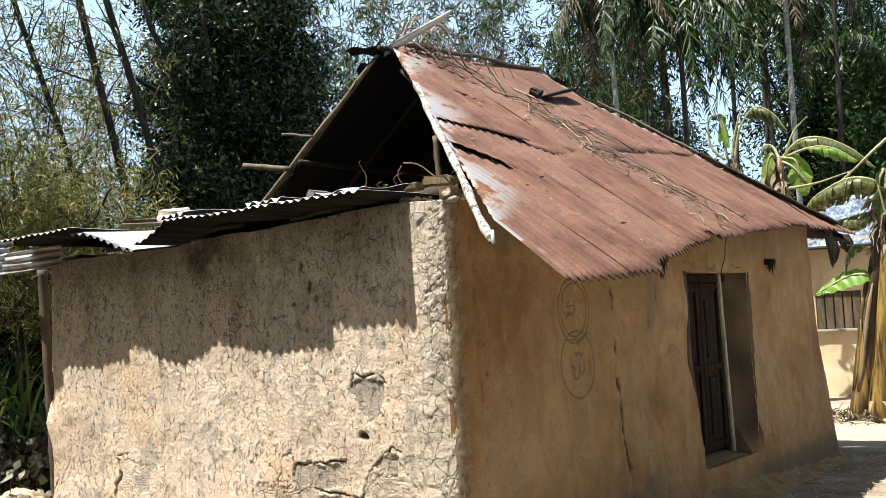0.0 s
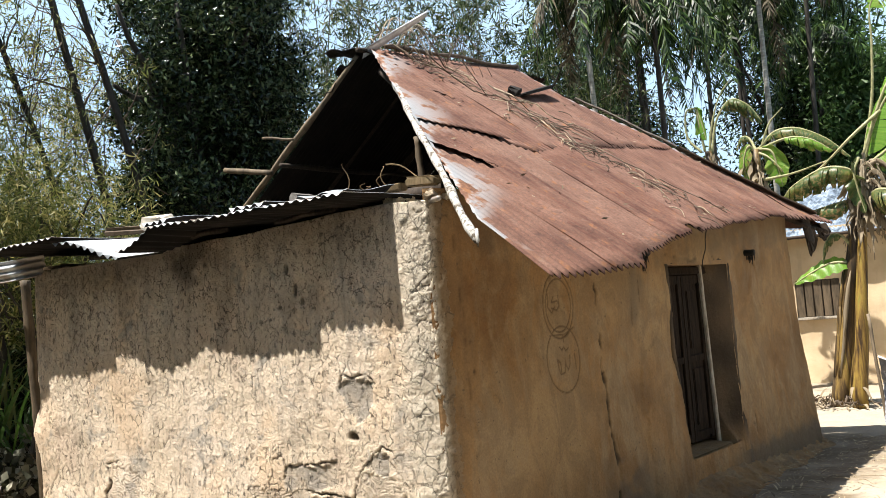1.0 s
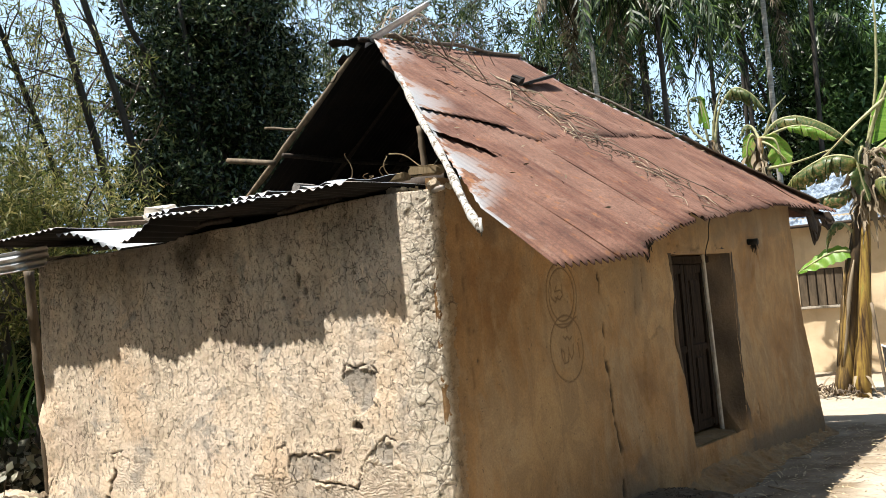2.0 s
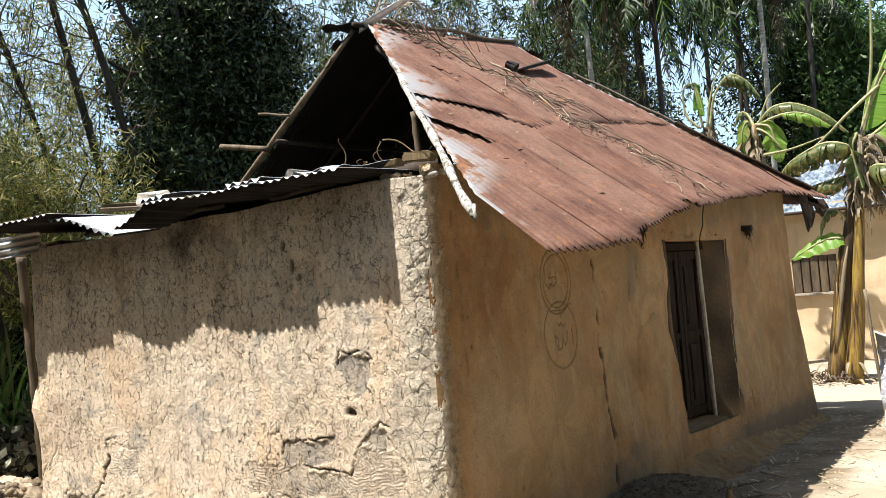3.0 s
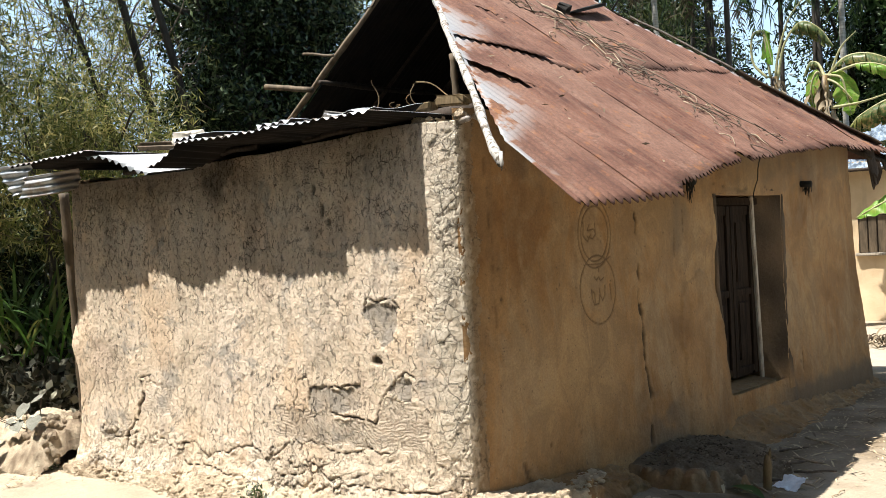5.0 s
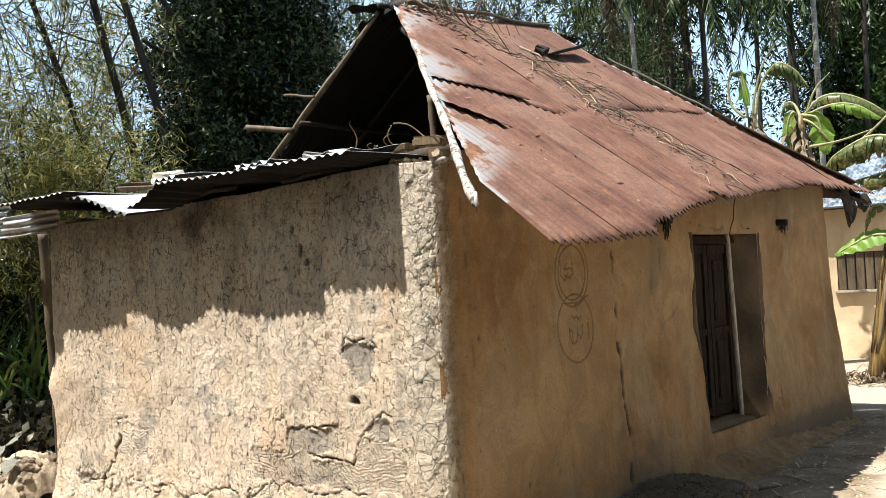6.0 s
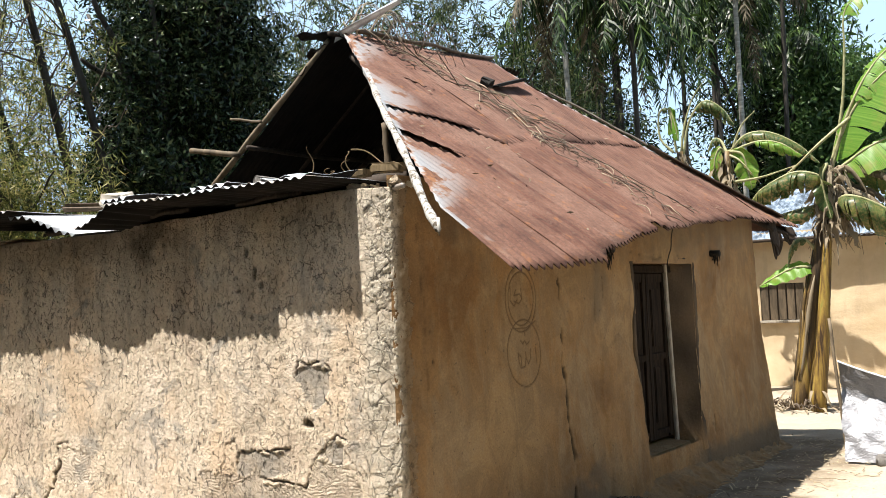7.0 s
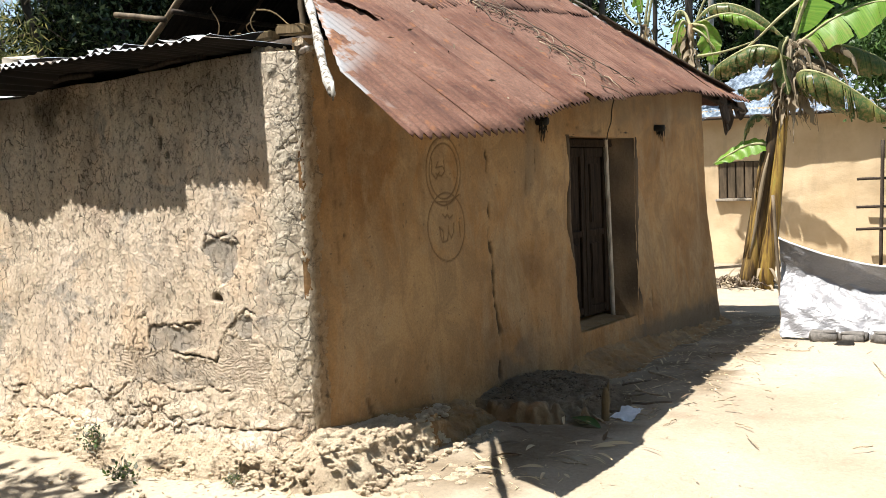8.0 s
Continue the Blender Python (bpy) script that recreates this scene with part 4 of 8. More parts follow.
def build_other_walls():
    """Plain mud walls that close the house at the back and the sides."""
    corners = [Vector((LEFT_END, 0.12, 0)), Vector((LEFT_END + 0.05, 6.9, 0)), at_wall(FAR_END - 0.12, -0.2, 0)]
    for a, b in zip(corners[:-1], corners[1:]):
        way = (b - a).normalized()
        side = Vector((way.y, -way.x, 0))
        n = int((b - a).length / 0.08)
        u = np.linspace(0, (b - a).length, n)
        z = np.linspace(GROUND_Z - 0.1, WALL_TOP - 0.05, 32)
        uu, zz = np.meshgrid(u, z, indexing="ij")
        h = 0.03 * smooth_noise(uu, zz * 0 + a.x, zz, 1.5, 4)
        outer = np.stack([a.x + way.x * uu - side.x * h, a.y + way.y * uu - side.y * h, zz], -1)
        grid = close_wall(outer, side.x * 0.34, side.y * 0.34, WALL_TOP)
        me = mesh_of("wall", grid.reshape(-1, 3), grid_faces(*grid.shape[:2]), M_ROUGH)
        float_attribute(me, "grime_and_shade", np.zeros(grid.shape[0] * grid.shape[1]))
        put_part("wall", me, house, "rough mud wall")
    # black floor, unseen, so no bounced light brightens the roof underside
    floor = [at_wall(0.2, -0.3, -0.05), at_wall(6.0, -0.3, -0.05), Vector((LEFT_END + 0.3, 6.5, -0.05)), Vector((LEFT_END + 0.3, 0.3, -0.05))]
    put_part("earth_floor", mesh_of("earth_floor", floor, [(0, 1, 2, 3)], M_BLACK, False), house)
    # unseen black boards added to keep sunlight from bouncing into the roof space
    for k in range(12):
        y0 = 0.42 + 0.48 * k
        me = bm_mesh(bevel_box((3.5, 0.46, 0.02), 0.004), "light_block_board", M_BLACK, Matrix.Translation((-1.95 + 0.06 * k, y0 + 0.23, 1.92)) @ pose(0, 0, 0, 0, 0, rng.normal(0, 0.3)))
        put_part("light_block_board", me, house)


build_other_walls()


def build_plinth():
    """The worn mud footing that runs round the corner and along the door wall."""
    t = np.concatenate([np.arange(LEFT_END - 0.02, 2.6, 0.012), np.arange(2.6, FAR_END + 0.15, 0.022)])
    v = np.linspace(0, 1, 44)
    tt, vv = np.meshgrid(t, v, indexing="ij")
    x, y, nx, ny = corner_path(tt)
    n1 = smooth_noise(tt, vv * 0 + 50, vv, 2.2, 4)
    n2 = smooth_noise(tt, vv * 0 + 57, vv * 0.6, 11.0, 4)
    gable = np.clip(-tt / 0.15, 0, 1)
    bank_reach = np.interp(tt, [-4.0, -3.0, -2.2, -1.5, -0.7, -0.1], [0.36, 0.45, 0.62, 0.72, 0.55, 0.36])
    reach = bank_reach * gable + (1 - gable) * (0.30 + 0.12 * np.exp(-((tt - 0.9) / 0.9) ** 2))
    reach = reach + 0.12 * np.exp(-(((tt - 0.12) / 0.38) ** 2)) + 0.20 * np.exp(-(((tt - 3.8) / 0.9) ** 2))
    high = gable * (-0.04) + (1 - gable) * np.interp(tt, [0, 0.5, 2.2, 2.9, 3.6, 4.4, 6.4], [-0.05, -0.10, -0.10, -0.05, 0.0, -0.07, -0.17])
    out = reach * vv * (1 + 0.16 * n1)
    shape_ledge = np.where(vv < 0.74, 1 - 0.12 * vv / 0.74, 0.88 * (1 - (np.maximum(vv - 0.74, 0) / 0.26) ** 1.1))
    shape_bank = 1 - vv ** (0.75 - 0.2 * gable)
    ledge = (1 - gable) * np.clip(1 - np.abs(tt - 0.55) / 1.0, 0, 1) ** 0.5
    shape = shape_ledge * ledge + shape_bank * (1 - ledge)
    low = GROUND_Z - 0.05
    qx, qy, qz = x + nx * reach * vv, y + ny * reach * vv, low + (high - low) * shape
    n3 = smooth_noise(qx, qy, qz, 13.0, 6)
    cells = np.zeros(tt.shape)
    gaps = np.zeros(tt.shape)
    for i in range(tt.shape[0]):
        for j in range(tt.shape[1]):
            dist, spots_ = noise.voronoi((qx[i, j] * 11 + n2[i, j] * 0.4, qy[i, j] * 11 + n3[i, j] * 0.4, qz[i, j] * 13))
            cells[i, j] = noise.noise(spots_[0] * 2.9)
            gaps[i, j] = max(0.0, 1 - (dist[1] - dist[0]) / 0.25)
    crumbs = np.array([noise.cell(Vector((a * 42 + c, b * 42 + d, e * 42))) for a, b, c, d, e in zip(qx.ravel(), qy.ravel(), n2.ravel(), n3.ravel(), qz.ravel())]).reshape(tt.shape)
    worn = 1 - 0.4 * np.clip((tt - 1.0) / 0.9, 0, 1)
    out = out + worn * (0.026 * cells - 0.010 * gaps + 0.014 * n2 + 0.016 * n3 + 0.007 * crumbs) * np.clip(vv * 2, 0, 1)
    zz = low + (high - low) * shape + worn * (0.018 * n3 + 0.018 * n2 + 0.012 * n1 + 0.026 * cells - 0.010 * gaps + 0.006 * crumbs) * np.sin(np.pi * np.clip(vv * 1.1, 0, 1)) * (0.75 + 0.35 * gable)
    x = x + nx * (out - 0.06)
    y = y + ny * (out - 0.06)
    me = mesh_of("plinth", np.stack([x, y, zz], -1).reshape(-1, 3), grid_faces(len(t), len(v)), M_ROUGH)
    grime_and_shade = np.clip((tt - 0.85) / 0.6, 0, 1) * np.clip(0.08 + 0.6 * n1 + 0.3 * n2, 0.0, 0.6)
    grime_and_shade = np.maximum(grime_and_shade, 0.85 * np.clip((tt - 4.2) / 0.4, 0, 1) * np.clip(1 - vv / 0.25, 0, 1) * (0.6 + n2))
    float_attribute(me, "grime_and_shade", np.clip(grime_and_shade, 0, 1).ravel())
    me.materials.append(M_SMOOTH)
    later = (tt + 0.25 * n1 + 0.15 * n2)[:-1, :-1] > 0.8
    me.polygons.foreach_set("material_index", later.ravel().astype(np.int32))
    put_part("plinth", me, house, "crumbling mud footing")


build_plinth()


# ---- roof
PITCH = 0.709
CORR = 0.076


def roof_z(s, d):
    return 2.32 - PITCH * d + 0.0145 * s * np.maximum(0, -d)


EAVE_S = [-0.25, 0.24, 0.80, 0.86, 0.93, 1.09, 1.79, 2.82, 4.11, 5.0, 5.97, 6.75]
EAVE_D = [1.01, 1.01, 0.985, 0.965, 0.90, 0.86, 0.71, 0.54, 0.38, 0.29, 0.22, 0.31]
TOP_S = [-0.27, 1.0, 1.88, 4.64, 4.78, 5.55, 6.42, 6.75]
TOP_D = [0.58, -1.01, -2.15, -2.42, -1.80, -0.95, -0.27, 0.22]


def build_slope_sheet(s0, s1, d_of_low, d_of_high, lift, tilt, name, seed, galv_edge=False, bend=0.0, gape=0.0):
    """One corrugated sheet of the front slope between two stretches of the wall; its edges follow the eave, the joint, ridge and hips."""
    r = np.random.default_rng(seed)
    s = np.arange(s0, s1 + 1e-6, CORR / 8)
    low, high = d_of_low(s), d_of_high(s)
    keep = low - high > 0.02
    s, low, high = s[keep], low[keep], high[keep]
    if len(s) < 3:
        return None
    phase = r.uniform(0, 6)
    worn = np.clip((s - 0.8) / 2.0, 0.15, 1.0)
    low = low + 0.008 * np.sin(s * 9 + phase) * worn - 0.008 * np.cos(2 * math.pi * s / CORR) * np.where((gape > 0) & (s < 1.9), 0.15, 1.0)
    notch = np.abs(r.normal(0, 0.012, 40)) + 0.035 * (r.random(40) < 0.14)
    which = (s - s0) / CORR + 0.5
    i0 = np.floor(which).astype(int)
    rounded = np.sin(np.pi * (which - i0)) ** 0.6
    low = low - notch[i0 % 40] * rounded * (s > (1.95 if gape > 0 else 1.0)) * worn
    bite = np.clip(np.sin(s * 4.3 + phase * 2) - 0.75, 0, 1) / 0.25
    low = low - 0.055 * bite * (s > 2.4)
    v = np.linspace(0, 1, 15)
    ss, vv = np.meshgrid(s, v, indexing="ij")
    dd = low[:, None] + (high - low)[:, None] * vv
    wave = (0.0082 + 0.004 * np.clip(1 - (low[:, None] - dd) / 0.15, 0, 1)) * np.cos(2 * math.pi * ss / CORR)
    if gape:
        wave = wave * (1 - 0.8 * np.clip(1 - (low[:, None] - dd) / 0.25, 0, 1) * (ss < 1.94))
    sag = 0.012 * np.sin(ss * 2.1 + seed) * np.sin(dd * 2.3 + phase) + 0.004 * np.sin(dd * 7 + ss * 3 + phase)
    curl = bend * np.clip((dd - 0.55) / 0.45, 0, 1) ** 2
    z = roof_z(ss, dd) + wave + sag + lift + tilt * (ss - s0) / max(s1 - s0, 0.1) - curl
    z = z + gape * np.clip(1 - (low[:, None] - dd) / 0.35, 0, 1) ** 2 * np.clip((1.98 - ss) / 0.1, 0, 1)
    p = np.stack([ALONG.x * ss + OUTWARD.x * dd, ALONG.y * ss + OUTWARD.y * dd, z], -1)
    me = mesh_of(name, p.reshape(-1, 3), grid_faces(len(s), len(v)), M_RUST)
    gal = np.zeros(ss.shape)
    if galv_edge:
        hip = np.interp(dd, [-2.15, -1.01, 0.58, 1.05], [1.88, 1.0, -0.27, -0.25])
        gal = np.clip(1.15 - (ss - hip) / (0.26 + 0.20 * np.sin(dd * 6.0 + 0.6)), 0, 1)
        gal = np.maximum(gal, np.clip(1.4 - (ss - hip) / 0.06, 0, 1)) * np.clip((0.93 - dd) / 0.12, 0, 1)
    far = np.interp(dd, [-2.42, -1.8, -0.95, -0.27, 0.2], [4.64, 4.78, 5.55, 6.42, 6.75])
    gal = np.maximum(gal, np.clip(1.0 - (far - ss) / 0.06, 0, 1) * (dd < -0.5))
    float_attribute(me, "galv", gal.ravel())
    float_attribute(me, "run", dd.ravel())
    float_attribute(me, "across", ss.ravel())
    # underside slot: shade painted in as near-black iron
    me.materials.append(M_SHADE_IRON)
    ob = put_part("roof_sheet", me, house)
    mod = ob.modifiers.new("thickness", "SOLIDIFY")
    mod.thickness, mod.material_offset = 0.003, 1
    return ob


def build_roof():
    def eave(s):
        return np.interp(s, EAVE_S, EAVE_D)

    def top(s):
        return np.interp(s, TOP_S, TOP_D)

    def joint(s):
        return np.interp(s, [-0.3, 0.66, 1.28, 1.92, 1.96, 3.3, 6.0], [-0.86, -0.74, -0.64, -0.42, -0.44, -0.70, -1.0])

    edges = [-0.22, 0.46, 1.16, 1.90, 2.62, 3.36, 4.08, 4.80, 5.50, 6.2, 6.75]
    for k, (a, b) in enumerate(zip(edges[:-1], edges[1:])):
        build_slope_sheet(a - 0.03, b + 0.05, eave, lambda s: np.maximum(top(s), joint(s) - 0.12), 0.004 * (k % 2), 0.006, "roof_sheet", 100 + k,
                          galv_edge=k < 2, bend=0.02 if k < 2 else 0.0)
    edges = [0.30, 1.05, 1.62, 2.30, 3.02, 3.75, 4.48, 5.15, 5.9]
    for k, (a, b) in enumerate(zip(edges[:-1], edges[1:])):
        build_slope_sheet(a - 0.03, b + 0.05, lambda s: np.maximum(joint(s), top(s) + 0.03), top, 0.012 + 0.004 * (k % 2), 0.004 if k != 1 else 0.03, "roof_sheet", 140 + k, galv_edge=k < 3, gape=0.008)
    # short patch sheets near the hip, lifted along their torn lower edges
    for k, (sa, da, sb, db, rise) in enumerate(((1.40, -1.56, 2.05, -1.22, 0.36), (0.40, -0.38, 0.86, -0.06, 0.42))):
        build_slope_sheet(sa, sb, lambda s: np.interp(s, [sa, sb], [da, db]), lambda s: np.maximum(np.interp(s, [sa, sb], [da, db]) - rise, top(s)), 0.016, 0.0, "roof_sheet", 170 + k, galv_edge=True, gape=0.016)
    # back slope, seen from below through the open hip
    ridge = lambda s: np.interp(s, [1.85, 4.64], [-2.15, -2.42])
    for k in range(5):
        s0 = 1.80 + 0.70 * k
        s = np.arange(s0, s0 + 0.74, CORR / 5)
        v = np.linspace(0, 1, 8)
        ss, vv = np.meshgrid(s, v, indexing="ij")
        top_d = ridge(ss)
        dd = top_d - 0.02 - 2.75 * vv
        z = roof_z(ss, top_d) - 0.72 * (top_d - dd) + 0.0105 * np.cos(2 * math.pi * ss / CORR) + 0.01 * (k % 2)
        p = np.stack([ALONG.x * ss + OUTWARD.x * dd, ALONG.y * ss + OUTWARD.y * dd, z], -1)
        faces = grid_faces(len(s), len(v))
        # the shade under the back slope is put into its iron colour
        me = mesh_of("roof_sheet", p.reshape(-1, 3), faces, M_SHADE_IRON)
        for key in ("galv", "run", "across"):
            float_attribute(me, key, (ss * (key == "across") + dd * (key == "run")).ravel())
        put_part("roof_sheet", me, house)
    # far hip, closing the roof behind
    a, b, c = at_wall(4.66, -2.40, float(roof_z(4.66, -2.40)) - 0.02), at_wall(6.7, 0.2, 2.1), at_wall(6.9, -5.0, 2.1)
    n = 40
    verts, faces = [], []
    for i in range(n + 1):
        e = b.lerp(c, i / n)
        for j in range(7):
            q = e.lerp(a, j / 6 * 0.985)
            verts.append((q.x, q.y, q.z + 0.01 * math.cos(i * 1.9)))
    me = mesh_of("roof_sheet", verts, grid_faces(n + 1, 7), M_RUST)
    for key in ("galv", "run", "across"):
        float_attribute(me, key, [0.0] * len(verts))
    put_part("roof_sheet", me, house)

    # timbers
    def pole(name, a, b, r0, r1, material, seed, amount=0.03, steps=14, label=""):
        pts = wobble_line(a, b, steps, amount, seed)
        radii = [(r0 + (r1 - r0) * k / steps) * (1 + 0.12 * math.sin(k * 2.3 + seed)) for k in range(steps + 1)]
        return put_part(name, tube_mesh(name, pts, radii, material, 9), house, label)

    hip_pts = []
    for k in range(19):
        f = k / 18
        s, d = 1.42 + (-0.50 - 1.42) * f, -1.45 + (0.75 + 1.45) * f
        p = at_wall(s - 0.02, d, float(roof_z(s, d)) - 0.012)
        p += noise.noise_vector(Vector((f * 5, 1.3, 0))) * 0.014
        hip_pts.append(p)
    put_part("hip_pole", tube_mesh("hip_pole", hip_pts, [0.024 + 0.005 * math.sin(k * 1.9) - (0.008 if k == 18 else 0) for k in range(19)], M_BARK, 10), house, "knotty pole with pale peeling bark")
    pole("rafter", Vector((-2.01, 2.14, 3.86)), Vector((-4.30, 2.70, 2.58)), 0.036, 0.030, M_BAMBOO_OLD, 3, 0.02, label="grey weathered rafter")
    end = hip_pts[-1]
    for k, (dx, dz, ln) in enumerate(((0.012, -0.01, 0.05),)):
        put_part("splinter", tube_mesh("splinter", [end + Vector((dx * 0.3, 0, 0.06)), end + Vector((dx, -0.01, 0)), end + Vector((dx * 1.2, -0.015, dz - ln * 0.5))], [0.010, 0.009, 0.002], M_BARK, 5), house)
    pole("ridge_pole", at_wall(1.72, -2.16, 3.88), at_wall(4.70, -2.42, 4.22), 0.026, 0.022, M_DARKWOOD, 5, 0.05)
    pole("ridge_cap_pole", at_wall(2.05, -2.12, 3.96), at_wall(4.62, -2.38, 4.24), 0.022, 0.018, M_TWIG_DARK, 6, 0.05)
    pole("rafter", at_wall(1.95, -2.1, 3.70), at_wall(1.2, -0.1, 2.15), 0.03, 0.03, M_DARKWOOD, 7)
    for k in range(3):
        pole("rafter", at_wall(2.8 + k * 0.9, -2.3, 3.9), at_wall(2.8 + k * 0.9, 0.1, 2.2), 0.035, 0.035, M_DARKWOOD, 8 + k)
        pole("rafter", at_wall(2.8 + k * 0.9, -2.4, 3.9), at_wall(2.8 + k * 0.9, -4.8, 2.2), 0.035, 0.035, M_DARKWOOD, 12 + k)
    pole("purlin", at_wall(1.7, -3.3, 3.0), at_wall(5.6, -3.5, 3.1), 0.025, 0.025, M_DARKWOOD, 16)
    pole("purlin", at_wall(1.55, -4.1, 2.45), at_wall(5.8, -4.2, 2.5), 0.025, 0.025, M_DARKWOOD, 17)
    pole("purlin", at_wall(1.5, -1.2, 3.08), at_wall(5.1, -1.3, 3.15), 0.025, 0.025, M_DARKWOOD, 18)
    pole("tie_beam", at_wall(0.45, -0.25, 2.24), at_wall(0.45, -4.3, 2.24), 0.05, 0.05, M_DARKWOOD, 19)
    pole("corner_post", Vector((-0.53, 0.80, 2.0)), Vector((-0.56, 0.80, 2.70)), 0.026, 0.024, M_POST, 20, 0.01, label="brown round post")
    # plate timbers lying on the wall top
    m = Matrix.Translation((-0.10, 0.12, 2.255)) @ Matrix.Rotation(radians(3), 4, "Z") @ Matrix.Rotation(radians(3), 4, "Y")
    put_part("wall_plate", bm_mesh(bevel_box((0.21, 0.09, 0.065), 0.012, 0.005), "plate", M_YELLOWWOOD, m), house, "short yellowed timber block")
    m = Matrix.Translation((-0.52, 0.12, 2.235)) @ Matrix.Rotation(radians(-2), 4, "Y")
    put_part("wall_plate", bm_mesh(bevel_box((0.55, 0.10, 0.05), 0.010, 0.004), "plate", M_YELLOWWOOD, m), house)
    pole("pole_end", Vector((-0.02, 0.06, 2.12)), Vector((0.12, -0.06, 2.11)), 0.016, 0.016, M_GALV, 21, 0.004, 6)
    # dark scraps of sheet curling out under the ridge
    for k, (a, b, w) in enumerate((((-1.85, 2.10, 3.86), (-2.42, 2.22, 3.99), 0.10), ((-2.02, 2.16, 3.80), (-2.36, 2.26, 3.80), 0.07), ((-2.30, 2.22, 3.66), (-2.62, 2.32, 3.52), 0.06))):
        a, b = Vector(a), Vector(b)
        verts = []
        for j in range(9):
            q = a.lerp(b, j / 8) + Vector((0, 0, 0.02 * math.sin(j * 1.3 + k)))
            for e in (-1, -0.4, 0.3, 1):
                verts.append(q + Vector((0.25, 0.9, -0.25)) * w * e * (1 - 0.3 * (j / 8) ** 2) + Vector((0, 0, 0.012 * math.cos(e * 4 + j))))
        scrap = put_part("ridge_scrap", mesh_of("ridge_scrap", verts, grid_faces(9, 4), M_SHADE_IRON), house, "dark curling scrap of sheet")
        scrap.modifiers.new("thickness", "SOLIDIFY").thickness = 0.004
    # strip of galvanised ridge sheet standing up at the gable
    a, b = Vector((-1.90, 2.10, 3.87)), Vector((-1.40, 2.45, 4.20))
    verts, faces = [], []
    for k in range(9):
        p = a.lerp(b, k / 8)
        w = 0.058 * (1 - 0.55 * (k / 8) ** 2)
        side = OUTWARD * 0.6 + Vector((0, 0, 0.8))
        for q in (-1, -0.3, 0.35, 1):
            verts.append(p + side * w * q + Vector((0, 0, 0.03 * (1 - q * q))))
    me = mesh_of("ridge_strip", verts, grid_faces(9, 4), M_ZINC)
    ob = put_part("ridge_strip", me, house, "loose strip of galvanised sheet sticking up")
    ob.modifiers.new("thickness", "SOLIDIFY").thickness = 0.003
    # flashing boards along the far hip
    for lo, hi, mat_, w in (((6.62, 0.16), (5.62, -0.95), M_TWIG_DARK, 0.08), ((5.70, -1.0), (4.95, -1.84), M_PALEWOOD, 0.030)):
        a = at_wall(lo[0], lo[1], float(roof_z(*lo)) + 0.022)
        b = at_wall(hi[0], hi[1], float(roof_z(*hi)) + 0.026)
        way = (b - a).normalized()
        side = way.cross(Vector((0, 0, 1))).normalized()
        verts = []
        for k in range(13):
            p = a.lerp(b, k / 12) + noise.noise_vector(Vector((k * 0.4, w * 50, 0))) * 0.015
            verts += [p - side * w, p + side * w, p + side * w + Vector((0, 0, 0.012)), p - side * w + Vector((0, 0, 0.016))]
        faces = []
        for k in range(12):
            for q in range(4):
                r = (q + 1) % 4
                faces.append((k * 4 + q, k * 4 + r, k * 4 + 4 + r, k * 4 + 4 + q))
        put_part("hip_board", mesh_of("hip_board", verts, faces, mat_, False), house)


build_roof()


def tin_sheet(corners, waves, name, material, label="", seed=0, amp=0.010, profile=None, nick=0.0016, nv=14):
    """A loose corrugated sheet: front left, front right, back right, back left. Ribs run from front to back; profile bends the front edge."""
    r = np.random.default_rng(seed)
    a, b, c, d = [np.array(q, dtype=float) for q in corners]
    nu = waves * 8 + 1
    u, v = np.meshgrid(np.linspace(0, 1, nu), np.linspace(0, 1, nv), indexing="ij")
    p = (a * (1 - u[..., None]) + b * u[..., None]) * (1 - v[..., None]) + (d * (1 - u[..., None]) + c * u[..., None]) * v[..., None]
    normal = np.cross(b - a, d - a)
    normal /= np.linalg.norm(normal)
    back = (d - a) / np.linalg.norm(d - a)
    dent = 0.010 * np.sin(u * 7 + seed) * np.sin(v * 5) + 0.003 * np.sin(u * 17 + v * 6 + seed)
    wave = amp * np.cos(2 * math.pi * u * waves) + dent
    p += normal * wave[..., None]
    if profile is not None:
        p[..., 2] += np.interp(u[:, 0], profile[0], profile[1])[:, None] * np.clip(1 - v, 0, 1) ** 0.7
    cut = nick * np.cos(2 * math.pi * u[:, 0] * waves) * r.uniform(0.3, 1.3, waves + 1)[np.minimum((u[:, 0] * waves).astype(int), waves)]
    p[:, 0] += back * (cut + 0.004 * np.sin(u[:, 0] * 11 + seed))[:, None]
    me = mesh_of(name, p.reshape(-1, 3), grid_faces(nu, nv), material)
    # dark underside slot, its shade part of the colour
    me.materials.append(M_SHADE_IRON)
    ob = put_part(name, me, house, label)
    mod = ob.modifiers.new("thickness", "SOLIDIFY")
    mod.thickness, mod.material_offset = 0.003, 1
    return ob


